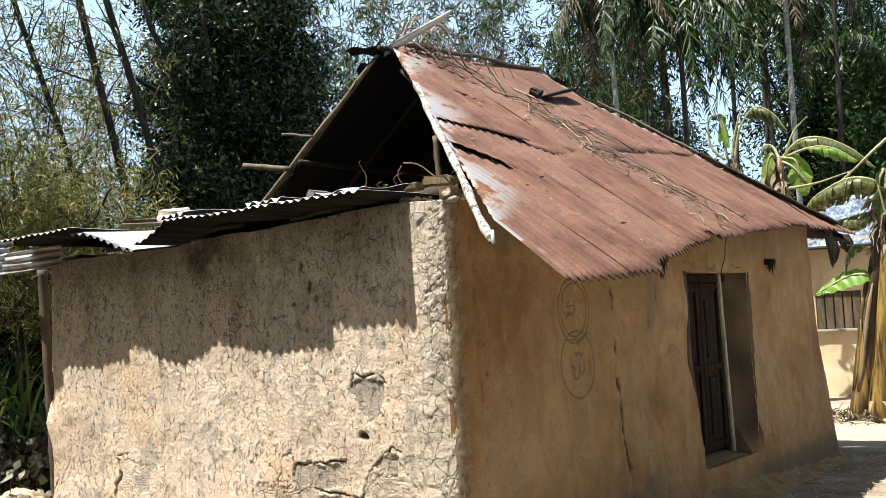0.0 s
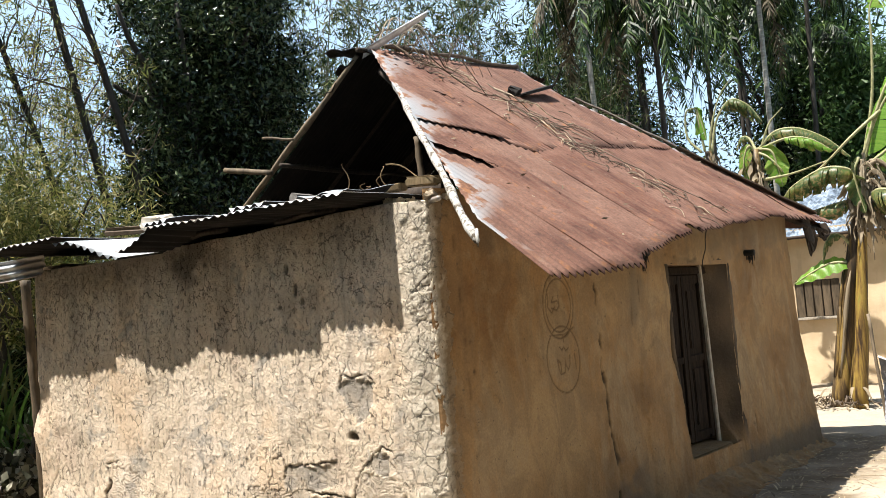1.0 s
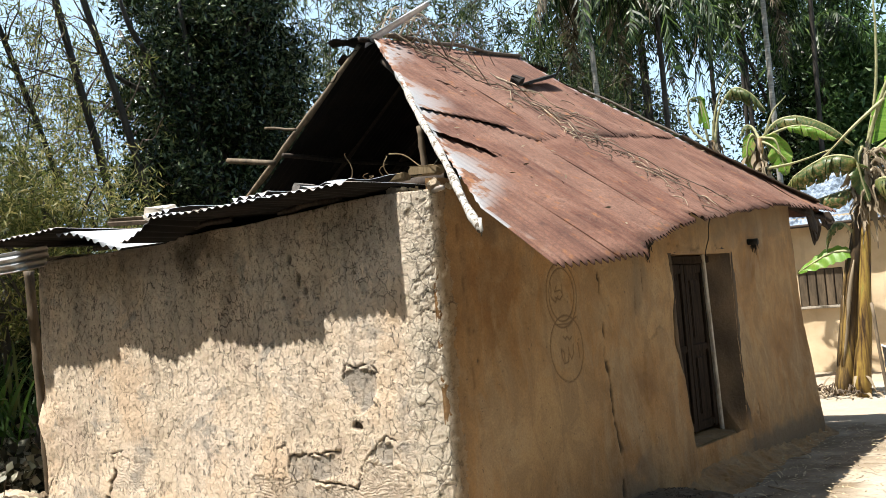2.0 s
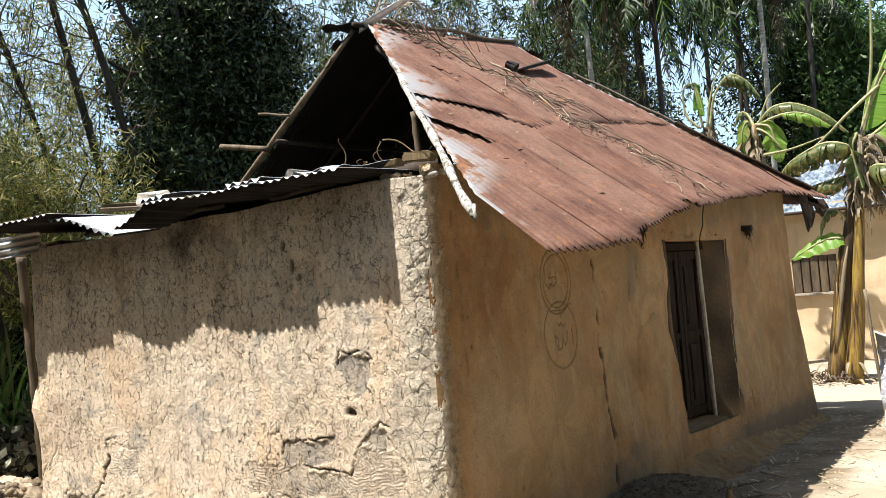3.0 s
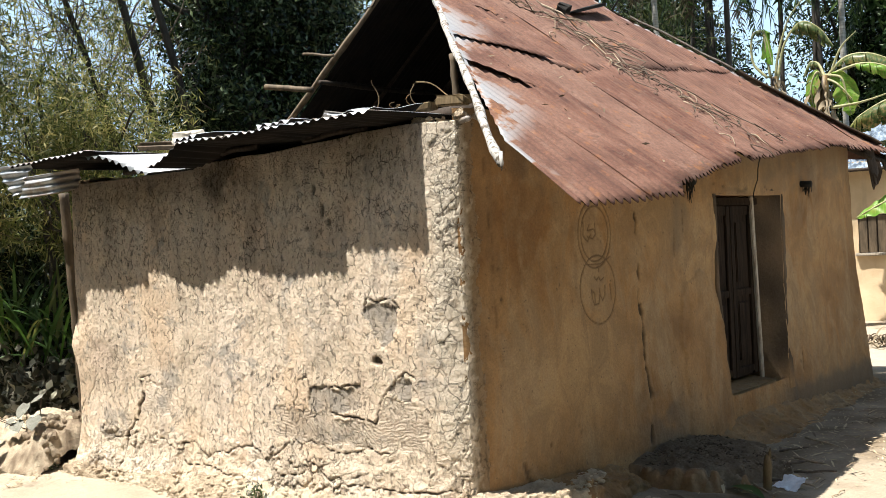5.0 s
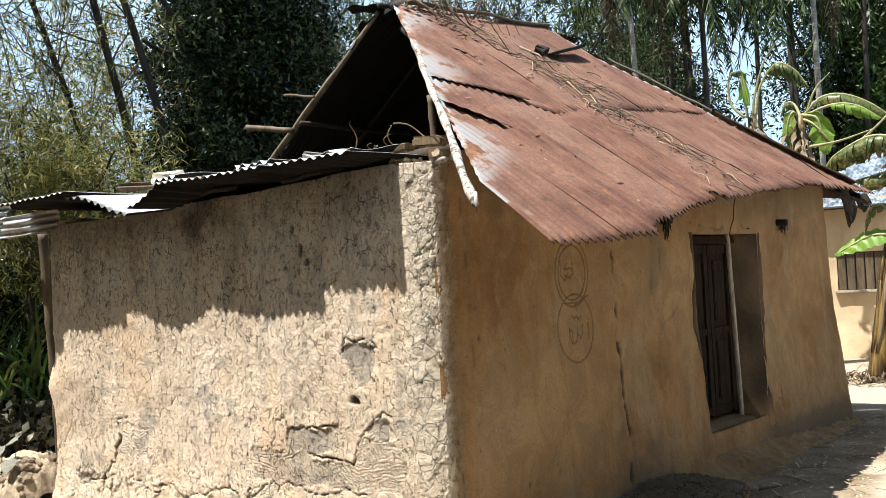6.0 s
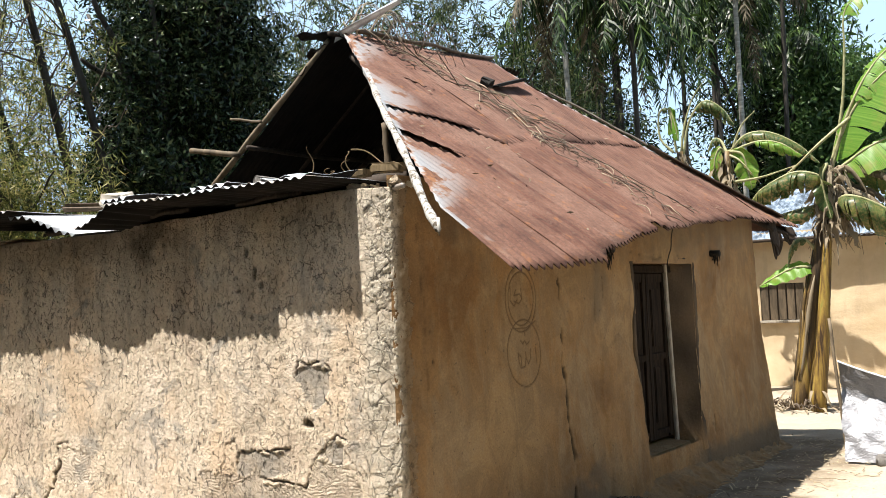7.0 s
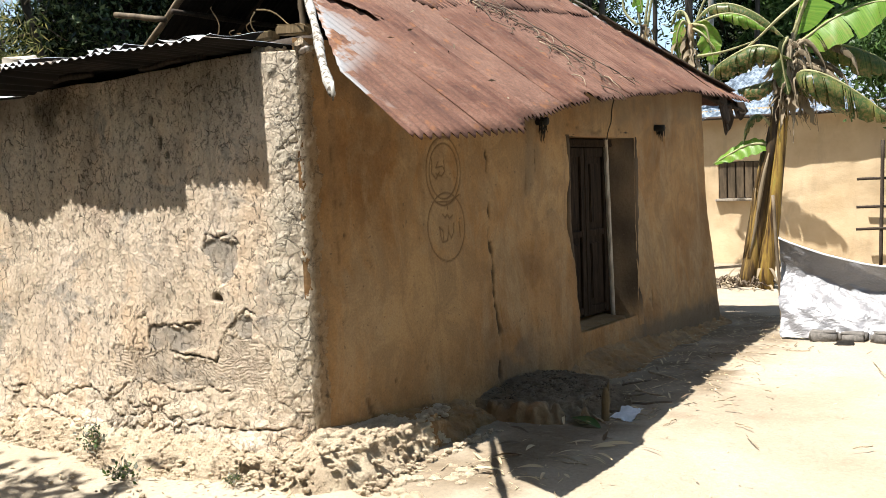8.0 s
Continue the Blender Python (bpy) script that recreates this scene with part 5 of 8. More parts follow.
def build_eave_sheets():
    """Loose tin along the top of the gable wall; its uneven front edge throws the stepped shadow."""
    def sheet(x0, x1, out0, out1, z0, z1, waves, label="", seed=0, back=0.85, fall=0.13, tin=M_GALV, profile=None):
        """Front edge from x0 to x1; the sides run back at a slant."""
        skew = 0.75
        return tin_sheet([(x0, -out0, z0), (x1, -out1, z1), (x1 + skew * (out1 + back), back, z1 - fall), (x0 + skew * (out0 + back), back, z0 - fall)],
                         waves, "eave_sheet", tin, label, seed, 0.013 if tin is M_ZINC else 0.0095, profile)

    sheet(-1.11, -0.445, 0.262, 0.262, 2.200, 2.205, 9, "grey corrugated eave sheet", 1)
    sheet(-1.72, -1.135, 0.298, 0.305, 2.180, 2.195, 8, "", 2)
    sheet(-2.56, -1.66, 0.262, 0.298, 2.205, 2.185, 12, "corrugated sheet with a turned-down corner", 3, profile=([0, 0.16, 0.30, 0.42, 1], [-0.15, -0.13, -0.075, 0.0, 0.0]))
    sheet(-3.24, -2.52, 0.290, 0.268, 2.185, 2.165, 9, "bent corrugated sheet catching the sun", 4, 0.62, -0.03, M_ZINC, ([0, 0.2, 0.4, 0.75, 1], [0.0, 0.0, -0.03, -0.12, -0.165]))
    sheet(-4.24, -3.185, 0.348, 0.340, 2.200, 2.228, 14, "", 5, 0.7, 0.06)
    sheet(-2.46, -2.18, 0.10, 0.10, 2.245, 2.255, 4, "pale scrap of sheet between the others", 8, 0.3, -0.02, M_ZINC)
    sheet(-1.42, -1.10, 0.245, 0.245, 2.222, 2.228, 4, "newer zinc sheet lying over the joint", 9, 0.5, 0.06, M_ZINC)
    sheet(-0.82, -0.46, 0.235, 0.20, 2.226, 2.222, 2, "flat bright edge of a newer sheet", 10, 0.05, -0.01, M_ZINC)
    # a sheet hung lengthways under the end, and its bright turned end
    tin_sheet([(-4.50, -0.10, 2.14), (-4.52, -0.10, 1.96), (-3.70, -0.07, 1.985), (-3.66, -0.07, 2.15)], 3, "hanging_sheet", M_GALV, "dull sheet hung lengthways under the eave", 11, 0.009)
    tin_sheet([(-4.46, -0.335, 2.215), (-4.20, -0.335, 1.95), (-4.13, -0.325, 1.97), (-3.93, -0.325, 2.195)], 4, "end_sheet", M_ZINC, "bent end of sheet, bright in the sun", 7, 0.012)
    pts = wobble_line((-4.55, 0.02, 2.0), (-3.9, 0.02, 2.02), 8, 0.01, 31)
    put_part("eave_pole", tube_mesh("eave_pole", pts, 0.03, M_BAMBOO_OLD, 9), house)
    # packing timbers under the sheets
    for x0, x1, zc, seed in ((-3.2, -2.2, 2.08, 1), (-2.35, -1.7, 2.11, 2), (-1.25, -0.7, 2.13, 3)):
        pts = wobble_line((x0, 0.02, zc), (x1, 0.03, zc + 0.03), 8, 0.02, seed + 40)
        put_part("packing_pole", tube_mesh("packing_pole", pts, 0.022, M_DARKWOOD, 8), house)


build_eave_sheets()


def build_bamboo_post():
    base, head = Vector((-4.27, 0.26, GROUND_Z)), Vector((-4.36, 0.22, 2.0))
    pts, radii = [], []
    n = 42
    for k in range(n + 1):
        f = k / n
        pts.append(base.lerp(head, f) + Vector((0.012 * math.sin(f * 5), 0, 0)))
        radii.append(0.047 + (0.006 if k % 7 == 0 else 0.0) - 0.006 * f)
    lone("bamboo_post", tube_mesh("bamboo_post", pts, radii, M_POST, 12), "weathered bamboo post holding up the tin eave", "post")


build_bamboo_post()


def build_door():
    wood_frame = lambda a, b, r0, mat_, name, label="": put_part(name, bm_mesh(bevel_box((r0[0], r0[1], (Vector(b) - Vector(a)).length), 0.006), name, mat_,
        Matrix.Translation((Vector(a) + Vector(b)) / 2) @ (Vector(b) - Vector(a)).to_track_quat("Z", "X").to_matrix().to_4x4() @ Matrix.Rotation(-SKEW, 4, "Z")), door, label)
    door = thing("door", "dark panelled wooden double door in a mud doorway", "door", at_wall(3.7, -0.18, 0.0))
    depth = -0.17
    wood_frame(at_wall(4.135, depth + 0.035, 0.0), at_wall(4.06, depth + 0.035, 1.69), (0.04, 0.034), M_PALEWOOD, "door_post", "bleached grey post")
    wood_frame(at_wall(3.20, depth, 0.02), at_wall(3.20, depth, 1.66), (0.07, 0.06), M_DOOR, "door_post")
    wood_frame(at_wall(3.17, depth, 1.64), at_wall(4.24, depth, 1.64), (0.07, 0.07), M_DOOR, "door_head")
    for a, b in ((3.235, 3.665), (3.675, 4.10)):
        leaf = put_part("door_leaf", bm_mesh(bevel_box((0.026, b - a, 1.54), 0.004), "door_leaf", M_DOOR,
                        Matrix.Translation(at_wall((a + b) / 2, depth - 0.02, 0.84)) @ Matrix.Rotation(-SKEW, 4, "Z")), door)
        for lo, hi in ((0.10, 0.16), (0.80, 0.86), (1.52, 1.60)):
            wood_frame_part = bm_mesh(bevel_box((0.022, b - a - 0.01, hi - lo), 0.004), "rail", M_DOOR, Matrix.Translation(at_wall((a + b) / 2, depth + 0.003, (lo + hi) / 2)) @ Matrix.Rotation(-SKEW, 4, "Z"))
            put_part("rail", wood_frame_part, leaf)
        for c in (a + 0.035, b - 0.035):
            stile = bm_mesh(bevel_box((0.024, 0.07, 1.52), 0.004), "stile", M_DOOR, Matrix.Translation(at_wall(c, depth + 0.006, 0.84)) @ Matrix.Rotation(-SKEW, 4, "Z"))
            put_part("stile", stile, leaf)
        for lo, hi in ((0.22, 0.74), (0.92, 1.46)):
            panel = bm_mesh(bevel_box((0.02, b - a - 0.22, hi - lo), 0.008), "panel", M_DOOR, Matrix.Translation(at_wall((a + b) / 2, depth + 0.002, (lo + hi) / 2)) @ Matrix.Rotation(-SKEW, 4, "Z"))
            put_part("panel", panel, leaf)
    lintel = tube_mesh("lintel", wobble_line(at_wall(3.12, -0.02, 1.705), at_wall(4.40, -0.012, 1.735), 14, 0.02, 61), [0.012, 0.02, 0.014, 0.01, 0.012, 0.01, 0.01, 0.012, 0.012, 0.012, 0.013, 0.016, 0.017, 0.014, 0.008], M_DARKWOOD, 8)
    put_part("lintel", lintel, house, "dark worn log lintel")


build_door()


def build_far_eave():
    """Rafter tips and ragged dark stand-ins for shade under the eave's far corner."""
    r = np.random.default_rng(66)
    # ragged dark sheets stand in for deep shade and hanging rubbish
    for k, (s, d, z, w, h) in enumerate(((6.42, 0.12, 2.20, 0.34, 0.34), (6.62, 0.05, 2.18, 0.30, 0.42), (6.75, 0.16, 2.12, 0.22, 0.20))):
        u, v = np.meshgrid(np.linspace(0, 1, 16), np.linspace(0, 1, 12), indexing="ij")
        low = h * (0.75 + 0.35 * np.sin(u[:, :1] * 9 + k) * r.uniform(0.4, 1.0, (16, 1)))
        p = np.stack([s + w * (u - 0.5), d + 0.05 * np.sin(u * 6 + k) + 0.05 * v, z - low * v], -1)
        p = np.stack([ALONG.x * p[..., 0] + OUTWARD.x * p[..., 1], ALONG.y * p[..., 0] + OUTWARD.y * p[..., 1], p[..., 2]], -1)
        sheet_ob = put_part("eave_dark_sheet", mesh_of("eave_dark_sheet", p.reshape(-1, 3), grid_faces(16, 12), M_DARKWOOD), house, "dark sheet standing in for shade and hanging rubbish under the eave")
        sheet_ob.modifiers.new("thickness", "SOLIDIFY").thickness = 0.012
    for k in range(4):
        a = at_wall(6.15 + 0.16 * k, -0.2, 2.30)
        put_part("rafter_tip", tube_mesh("rafter_tip", wobble_line(a, at_wall(6.22 + 0.16 * k, 0.22 + 0.02 * k, 2.06 - 0.02 * k), 5, 0.01, 670 + k), [0.028, 0.028, 0.027, 0.027, 0.025, 0.018], M_DARKWOOD, 7), house)


build_far_eave()


def build_pegs():
    for s, z, drop, seed in ((4.87, 1.80, 0.14, 1), (2.60, 1.80, 0.16, 2)):
        peg = thing("rafter_end", "soot-black rafter end poking through the mud wall", "beam", at_wall(s, 0, z), group="rafter ends")
        put_part("stub", tube_mesh("stub", wobble_line(at_wall(s, -0.1, z), at_wall(s, 0.10, z - 0.01), 4, 0.006, seed), 0.032, M_BLACK, 8), peg)
        lines = []
        for k in range(14):
            a = at_wall(s + rng.normal(0, 0.03), 0.03 + 0.05 * rng.random(), z - 0.01)
            lines.append((wobble_line(a, a + Vector((rng.normal(0, 0.012), rng.normal(0, 0.012), -drop * rng.uniform(0.4, 1.1))), 4, 0.01, seed * 20 + k), [0.006, 0.006, 0.005, 0.004, 0.002]))
        put_part("hanging_fibre", joined_tubes("fibre", lines, M_BLACK, 4), peg)


build_pegs()

lone("hanging_wire", tube_mesh("hanging_wire", wobble_line(at_wall(3.72, 0.14, 2.06), at_wall(3.76, 0.03, 1.66), 8, 0.015, 64), 0.005, M_BLACK, 5), "black wire hanging from the eave over the door", "wire")


# ---------------------------------------------------------------- on the roof and the wall
def roof_point(s, d, lift=0.02):
    return at_wall(s, d, float(roof_z(s, d)) + lift)


def build_roof_litter():
    vine = thing("dry_vine", "tangle of dry leafless vine lying on the rusty roof", "vine", roof_point(3.0, -1.2))
    trunk = [(2.05, -2.15), (2.35, -1.95), (2.75, -1.75), (3.05, -1.5), (3.02, -1.15), (3.05, -0.85), (3.0, -0.55), (3.15, -0.3), (3.3, -0.05), (3.42, 0.15)]
    for k in range(11):
        r = np.random.default_rng(300 + k)
        a = int(r.integers(0, 6))
        b = min(len(trunk), a + int(r.integers(3, 7)))
        pts = []
        off = r.normal(0, 0.30, 2)
        for q in range(a, b):
            f = (q - a) / max(1, b - a - 1)
            for h in range(3):
                s0, d0 = trunk[q]
                s1, d1 = trunk[min(q + 1, len(trunk) - 1)]
                s_, d_ = s0 + (s1 - s0) * h / 3, d0 + (d1 - d0) * h / 3
                wig = r.normal(0, 0.05, 2)
                pts.append(roof_point(s_ + off[0] * (0.5 + f) + wig[0], d_ + off[1] * (0.5 + f) + wig[1], 0.025 + abs(r.normal(0, 0.03 + (0.10 if q < 2 else 0)))))
        n = len(pts)
        put_part("stem", tube_mesh("stem", pts, [0.0048 * (1 - 0.7 * q / n) + 0.0015 for q in range(n)], M_TWIG if k % 3 == 0 else M_TWIG_DARK, 5), vine)
    for k in range(70):
        r = np.random.default_rng(340 + k)
        q = trunk[int(r.integers(1, len(trunk)))]
        s, d = q[0] + r.normal(0, 0.30), q[1] + r.normal(0, 0.20)
        ang = r.uniform(-1.5, 1.7)
        ln = r.uniform(0.08, 0.3)
        pts = [roof_point(s + math.sin(ang) * ln * f + 0.03 * math.sin(f * 7 + k), d + math.cos(ang) * ln * f, 0.022 + 0.03 * math.sin(f * 3)) for f in np.linspace(0, 1, 7)]
        put_part("twig", tube_mesh("twig", pts, [0.005, 0.005, 0.0045, 0.004, 0.0035, 0.003, 0.002], M_TWIG if k % 3 == 0 else M_TWIG_DARK, 4), vine)
    # arching loops above the ridge
    for k in range(17):
        r = np.random.default_rng(380 + k)
        s = r.uniform(1.95, 3.2)
        w, h = r.uniform(0.15, 0.5), r.uniform(0.08, 0.40)
        pts = [roof_point(s + w * f, -2.15 + 0.25 * f + 0.05 * math.sin(f * 5 + k), 0.05 + h * math.sin(math.pi * f) + 0.02 * math.sin(f * 9)) for f in np.linspace(0, 1, 12)]
        put_part("tendril", tube_mesh("tendril", pts, [0.0075 - 0.0004 * q for q in range(12)], M_TWIG if k % 3 == 0 else M_TWIG_DARK, 4), vine)
    # a dark offcut of board
    board = thing("board_offcut", "charred dark offcut of board on the roof", "board", roof_point(3.9, -1.7))
    a, b = roof_point(3.42, -1.56, 0.06), roof_point(4.28, -1.78, 0.12)
    m = Matrix.Translation((a + b) / 2) @ (b - a).to_track_quat("X", "Z").to_matrix().to_4x4()
    put_part("board", bm_mesh(bevel_box(((b - a).length, 0.12, 0.025), 0.006, 0.006), "board", M_BLACK, m), board)
    m = Matrix.Translation(roof_point(3.30, -1.56, 0.07)) @ pose(0, 0, 0, 20, 35, 10)
    put_part("chip", bm_mesh(bevel_box((0.12, 0.10, 0.09), 0.02, 0.012), "chip", M_BLACK, m), board)
    # scattered leaves
    c, ln = [], 130
    r = np.random.default_rng(5)
    for k in range(ln):
        s = r.uniform(0.6, 6.0)
        low = np.interp(s, EAVE_S, EAVE_D)
        high = np.interp(s, TOP_S, TOP_D)
        d = r.uniform(high + 0.1, low - 0.05)
        c.append(roof_point(s, d, 0.022))
    me = leaf_cloud("fallen_leaves", c, 0.045, 0.014, M_LITTER, (0.4, -0.1, -0.35), 0.35, 0.1, seed=9)
    lone("fallen_leaves", me, "dry leaves fallen on the tin roof", "leaves", kind="stuff")


build_roof_litter()


def build_wall_top_clutter():
    def twist(name, points, r0, mat_, label):
        lone(name, tube_mesh(name, points, [r0 * (1 - 0.6 * k / len(points)) for k in range(len(points))], mat_, 6), label, "twig", group="twigs on the wall")

    for k, (x, h, lean) in enumerate(((-0.72, 0.22, 0.02), (-0.60, 0.06, 0.06), (-0.44, 0.10, 0.04), (-0.36, 0.16, -0.06), (-0.50, 0.05, -0.05))):
        pts = [Vector((x + lean * f + 0.02 * math.sin(f * 6 + k), 0.12 + 0.03 * math.sin(f * 4 + k), 2.24 + h * math.sin(f * 1.5))) for f in np.linspace(0, 1, 9)]
        twist("dry_twig", pts, 0.0045, M_YELLOWWOOD, "bent dry root standing up from the wall top")
    pts = [Vector((-0.36 + 0.42 * f, 0.10 + 0.05 * math.sin(f * 5), 2.40 - 0.17 * f + 0.02 * math.sin(f * 9))) for f in np.linspace(0, 1, 12)]
    twist("dry_twig", pts, 0.005, M_YELLOWWOOD, "long bent dry root lying along the wall top")
    for k, (x, y, z, size, mat_, label) in enumerate(((-2.50, 0.10, 2.275, (0.24, 0.16, 0.10), M_CONCRETE, "pale lump of mortar weighing down the tin"),
                                                     (-2.92, 0.14, 2.265, (0.36, 0.06, 0.05), M_POST, "short pole end lying on the tin"),
                                                     (-1.55, 0.35, 2.30, (0.20, 0.10, 0.06), M_PALEWOOD, "weathered block on the tin"),
                                                     (-1.75, 0.9, 2.36, (0.22, 0.12, 0.18), M_BRICK, "dark clay block on the tin"))):
        bm = bevel_box(size, 0.02, 0.010, 3)
        lone("weight_block", bm_mesh(bm, "weight_block", mat_, Matrix.Translation((x, y, z)) @ pose(0, 0, 0, 4 * k, 3, 25 * k)), label, "block", group="weights on the tin")
    # planks that stick out at the gable
    for k, (a, b, r0, mat_) in enumerate((((-3.40, 2.3, 3.35), (-3.00, 2.3, 3.27), 0.014, M_POST),
                                          ((-3.96, 2.3, 3.10), (-3.35, 2.35, 2.99), 0.030, M_POST))):
        put_part("projecting_pole", tube_mesh("projecting_pole", wobble_line(a, b, 6, 0.012, 70 + k), r0, mat_, 7), house)


build_wall_top_clutter()

for lump in range(12):
    spot_r = np.random.default_rng(1200 + lump)
    clod = bevel_box((spot_r.uniform(0.05, 0.12), spot_r.uniform(0.05, 0.10), spot_r.uniform(0.03, 0.06)), 0.014, 0.006, 2)
    clod_me = bm_mesh(clod, "earth_lump", M_ROUGH, Matrix.Translation((spot_r.uniform(-0.34, 0.0), spot_r.uniform(0.04, 0.2), WALL_TOP + spot_r.uniform(0.0, 0.04))) @ pose(0, 0, 0, spot_r.uniform(-15, 15), spot_r.uniform(-15, 15), spot_r.uniform(0, 90)))
    lone("earth_lump", clod_me, "lump of dry earth on top of the wall corner", "lump", group="earth lumps on the wall")


# ---------------------------------------------------------------- yard
def build_debris_mound():
    n = 90
    u, v = np.meshgrid(np.linspace(-1, 1, n), np.linspace(-0.35, 1, n), indexing="ij")
    r2 = (np.abs(u) ** 2.4 + np.abs(np.clip(v, 0, 1)) ** 2.4) ** (1 / 2.4)
    bump = smooth_noise(u, v, u * 0 + 4, 3.0, 4)
    fine = smooth_noise(u, v, u * 0 + 7, 12.0, 4)
    s, d = 2.11 + 0.66 * u * (1 + 0.04 * bump), 0.09 + 0.80 * v * (1 + 0.05 * bump)
    top = 0.115 + 0.085 * np.clip(1 - r2 ** 2, 0, 1) * (1 + 0.5 * bump) + 0.016 * fine
    edge = np.clip((1.0 + 0.05 * fine + 0.06 * bump - r2) / 0.16, 0, 1)
    z = GROUND_Z - 0.06 + (top + 0.06) * edge ** 0.7
    p = np.stack([ALONG.x * s + OUTWARD.x * d, ALONG.y * s + OUTWARD.y * d, z], -1)
    me = mesh_of("earth", p.reshape(-1, 3), grid_faces(n, n), M_ROUGH)
    # the mud rim is bare at one end, ash covers the rest
    bare = np.clip((-0.02 - u - 0.45 * v + 0.5 * bump + 0.3 * fine) / 0.25, 0, 1) * np.clip((r2 - 0.80 + 0.06 * bump) / 0.06, 0, 1)
    float_attribute(me, "grime_and_shade", np.clip((0.86 + 0.3 * bump) * (1 - bare) + 0.30 * bare, 0, 1).ravel())
    me.materials.append(M_SMOOTH)
    me.polygons.foreach_set("material_index", (bare[:-1, :-1] > 0.5).ravel().astype(np.int32))
    mound = thing("rubbish_mound", "mud-rimmed heap of dark ash and leaf rubbish against the house wall", "mound", at_wall(2.11, 0.42, GROUND_Z))
    put_part("earth", me, mound)
    r = np.random.default_rng(12)
    a, q = r.uniform(0, math.pi, 2300), 0.90 * np.sqrt(r.uniform(0, 1, 2300))
    uu, vv = q * np.cos(a), q * np.sin(a)
    kept = (0.22 - uu - 0.55 * vv < 0.1) | (q < 0.78)
    uu, vv, q = uu[kept], vv[kept], q[kept]
    ss, dd = 2.11 + 0.66 * uu, 0.09 + 0.80 * vv
    zz = GROUND_Z + 0.125 + 0.085 * np.clip(1 - q ** 2, 0, 1)
    c = np.stack([ALONG.x * ss + OUTWARD.x * dd, ALONG.y * ss + OUTWARD.y * dd, zz], -1)
    me = leaf_cloud("leaf_rubbish", c - np.array([0, 0, 0.012]), 0.042, 0.014, M_LITTER, (0, 0, 0.0), 0.6, 0.2, seed=14)
    co = np.empty(len(me.vertices) * 3)
    me.vertices.foreach_get("co", co)
    co = co.reshape(-1, 4, 3)
    co[:, :, 2] = co[:, :1, 2] + (co[:, :, 2] - co[:, :1, 2]) * 0.45
    me.vertices.foreach_set("co", co.ravel())
    me.update()
    put_part("leaf_rubbish", me, mound)
    stump = thing("broken_stick", "short broken bamboo stake standing in the ground", "stake", (1.155, 1.725, GROUND_Z))
    a, b = Vector((1.155, 1.725, GROUND_Z - 0.05)), Vector((1.165, 1.735, GROUND_Z + 0.25))
    put_part("stake", tube_mesh("stake", wobble_line(a, b, 6, 0.006, 5), [0.028, 0.028, 0.029, 0.027, 0.029, 0.026, 0.018], M_YELLOWWOOD, 9), stump)
    put_part("splinter", tube_mesh("splinter", [b + Vector((0.01, 0, -0.02)), b + Vector((0.02, 0, 0.05))], [0.014, 0.003], M_YELLOWWOOD, 5), stump)
    # crumpled scrap of white plastic
    n = 14
    u, v = np.meshgrid(np.linspace(-1, 1, n), np.linspace(-1, 1, n), indexing="ij")
    bump = smooth_noise(u, v, u * 0 + 9, 1.7, 4)
    cut = np.clip(1 - 0.22 * np.abs(bump), 0.5, 1)
    x, y = 1.275 + 0.085 * u * cut + 0.03 * v, 1.83 + 0.06 * v * cut
    z = GROUND_Z + 0.055 + 0.03 * bump + 0.035 * v
    lone("plastic_scrap", mesh_of("plastic_scrap", np.stack([x, y, z], -1).reshape(-1, 3), grid_faces(n, n), M_PAPER), "crumpled scrap of pale blue-white plastic on the ground", "litter")


build_debris_mound()


def blade(base, tip, width, sag=0.04, n=7, twist=0.0):
    """Verts and faces of one long dry leaf lying or standing, folded along its middle."""
    base, tip = Vector(base), Vector(tip)
    way = (tip - base)
    side = way.cross(Vector((0, 0, 1))).normalized()
    verts, faces = [], []
    for k in range(n):
        f = k / (n - 1)
        w = width * math.sin(math.pi * min(0.98, 0.08 + 0.92 * f)) ** 0.7
        p = base.lerp(tip, f) + Vector((0, 0, sag * math.sin(math.pi * f)))
        s = side * math.cos(twist * f) + Vector((0, 0, 1)) * math.sin(twist * f)
        verts += [p - s * w / 2, p + Vector((0, 0, -0.12 * w)), p + s * w / 2]
    for k in range(n - 1):
        for q in range(2):
            faces.append((k * 3 + q, k * 3 + q + 1, k * 3 + q + 4, k * 3 + q + 3))
    return verts, faces


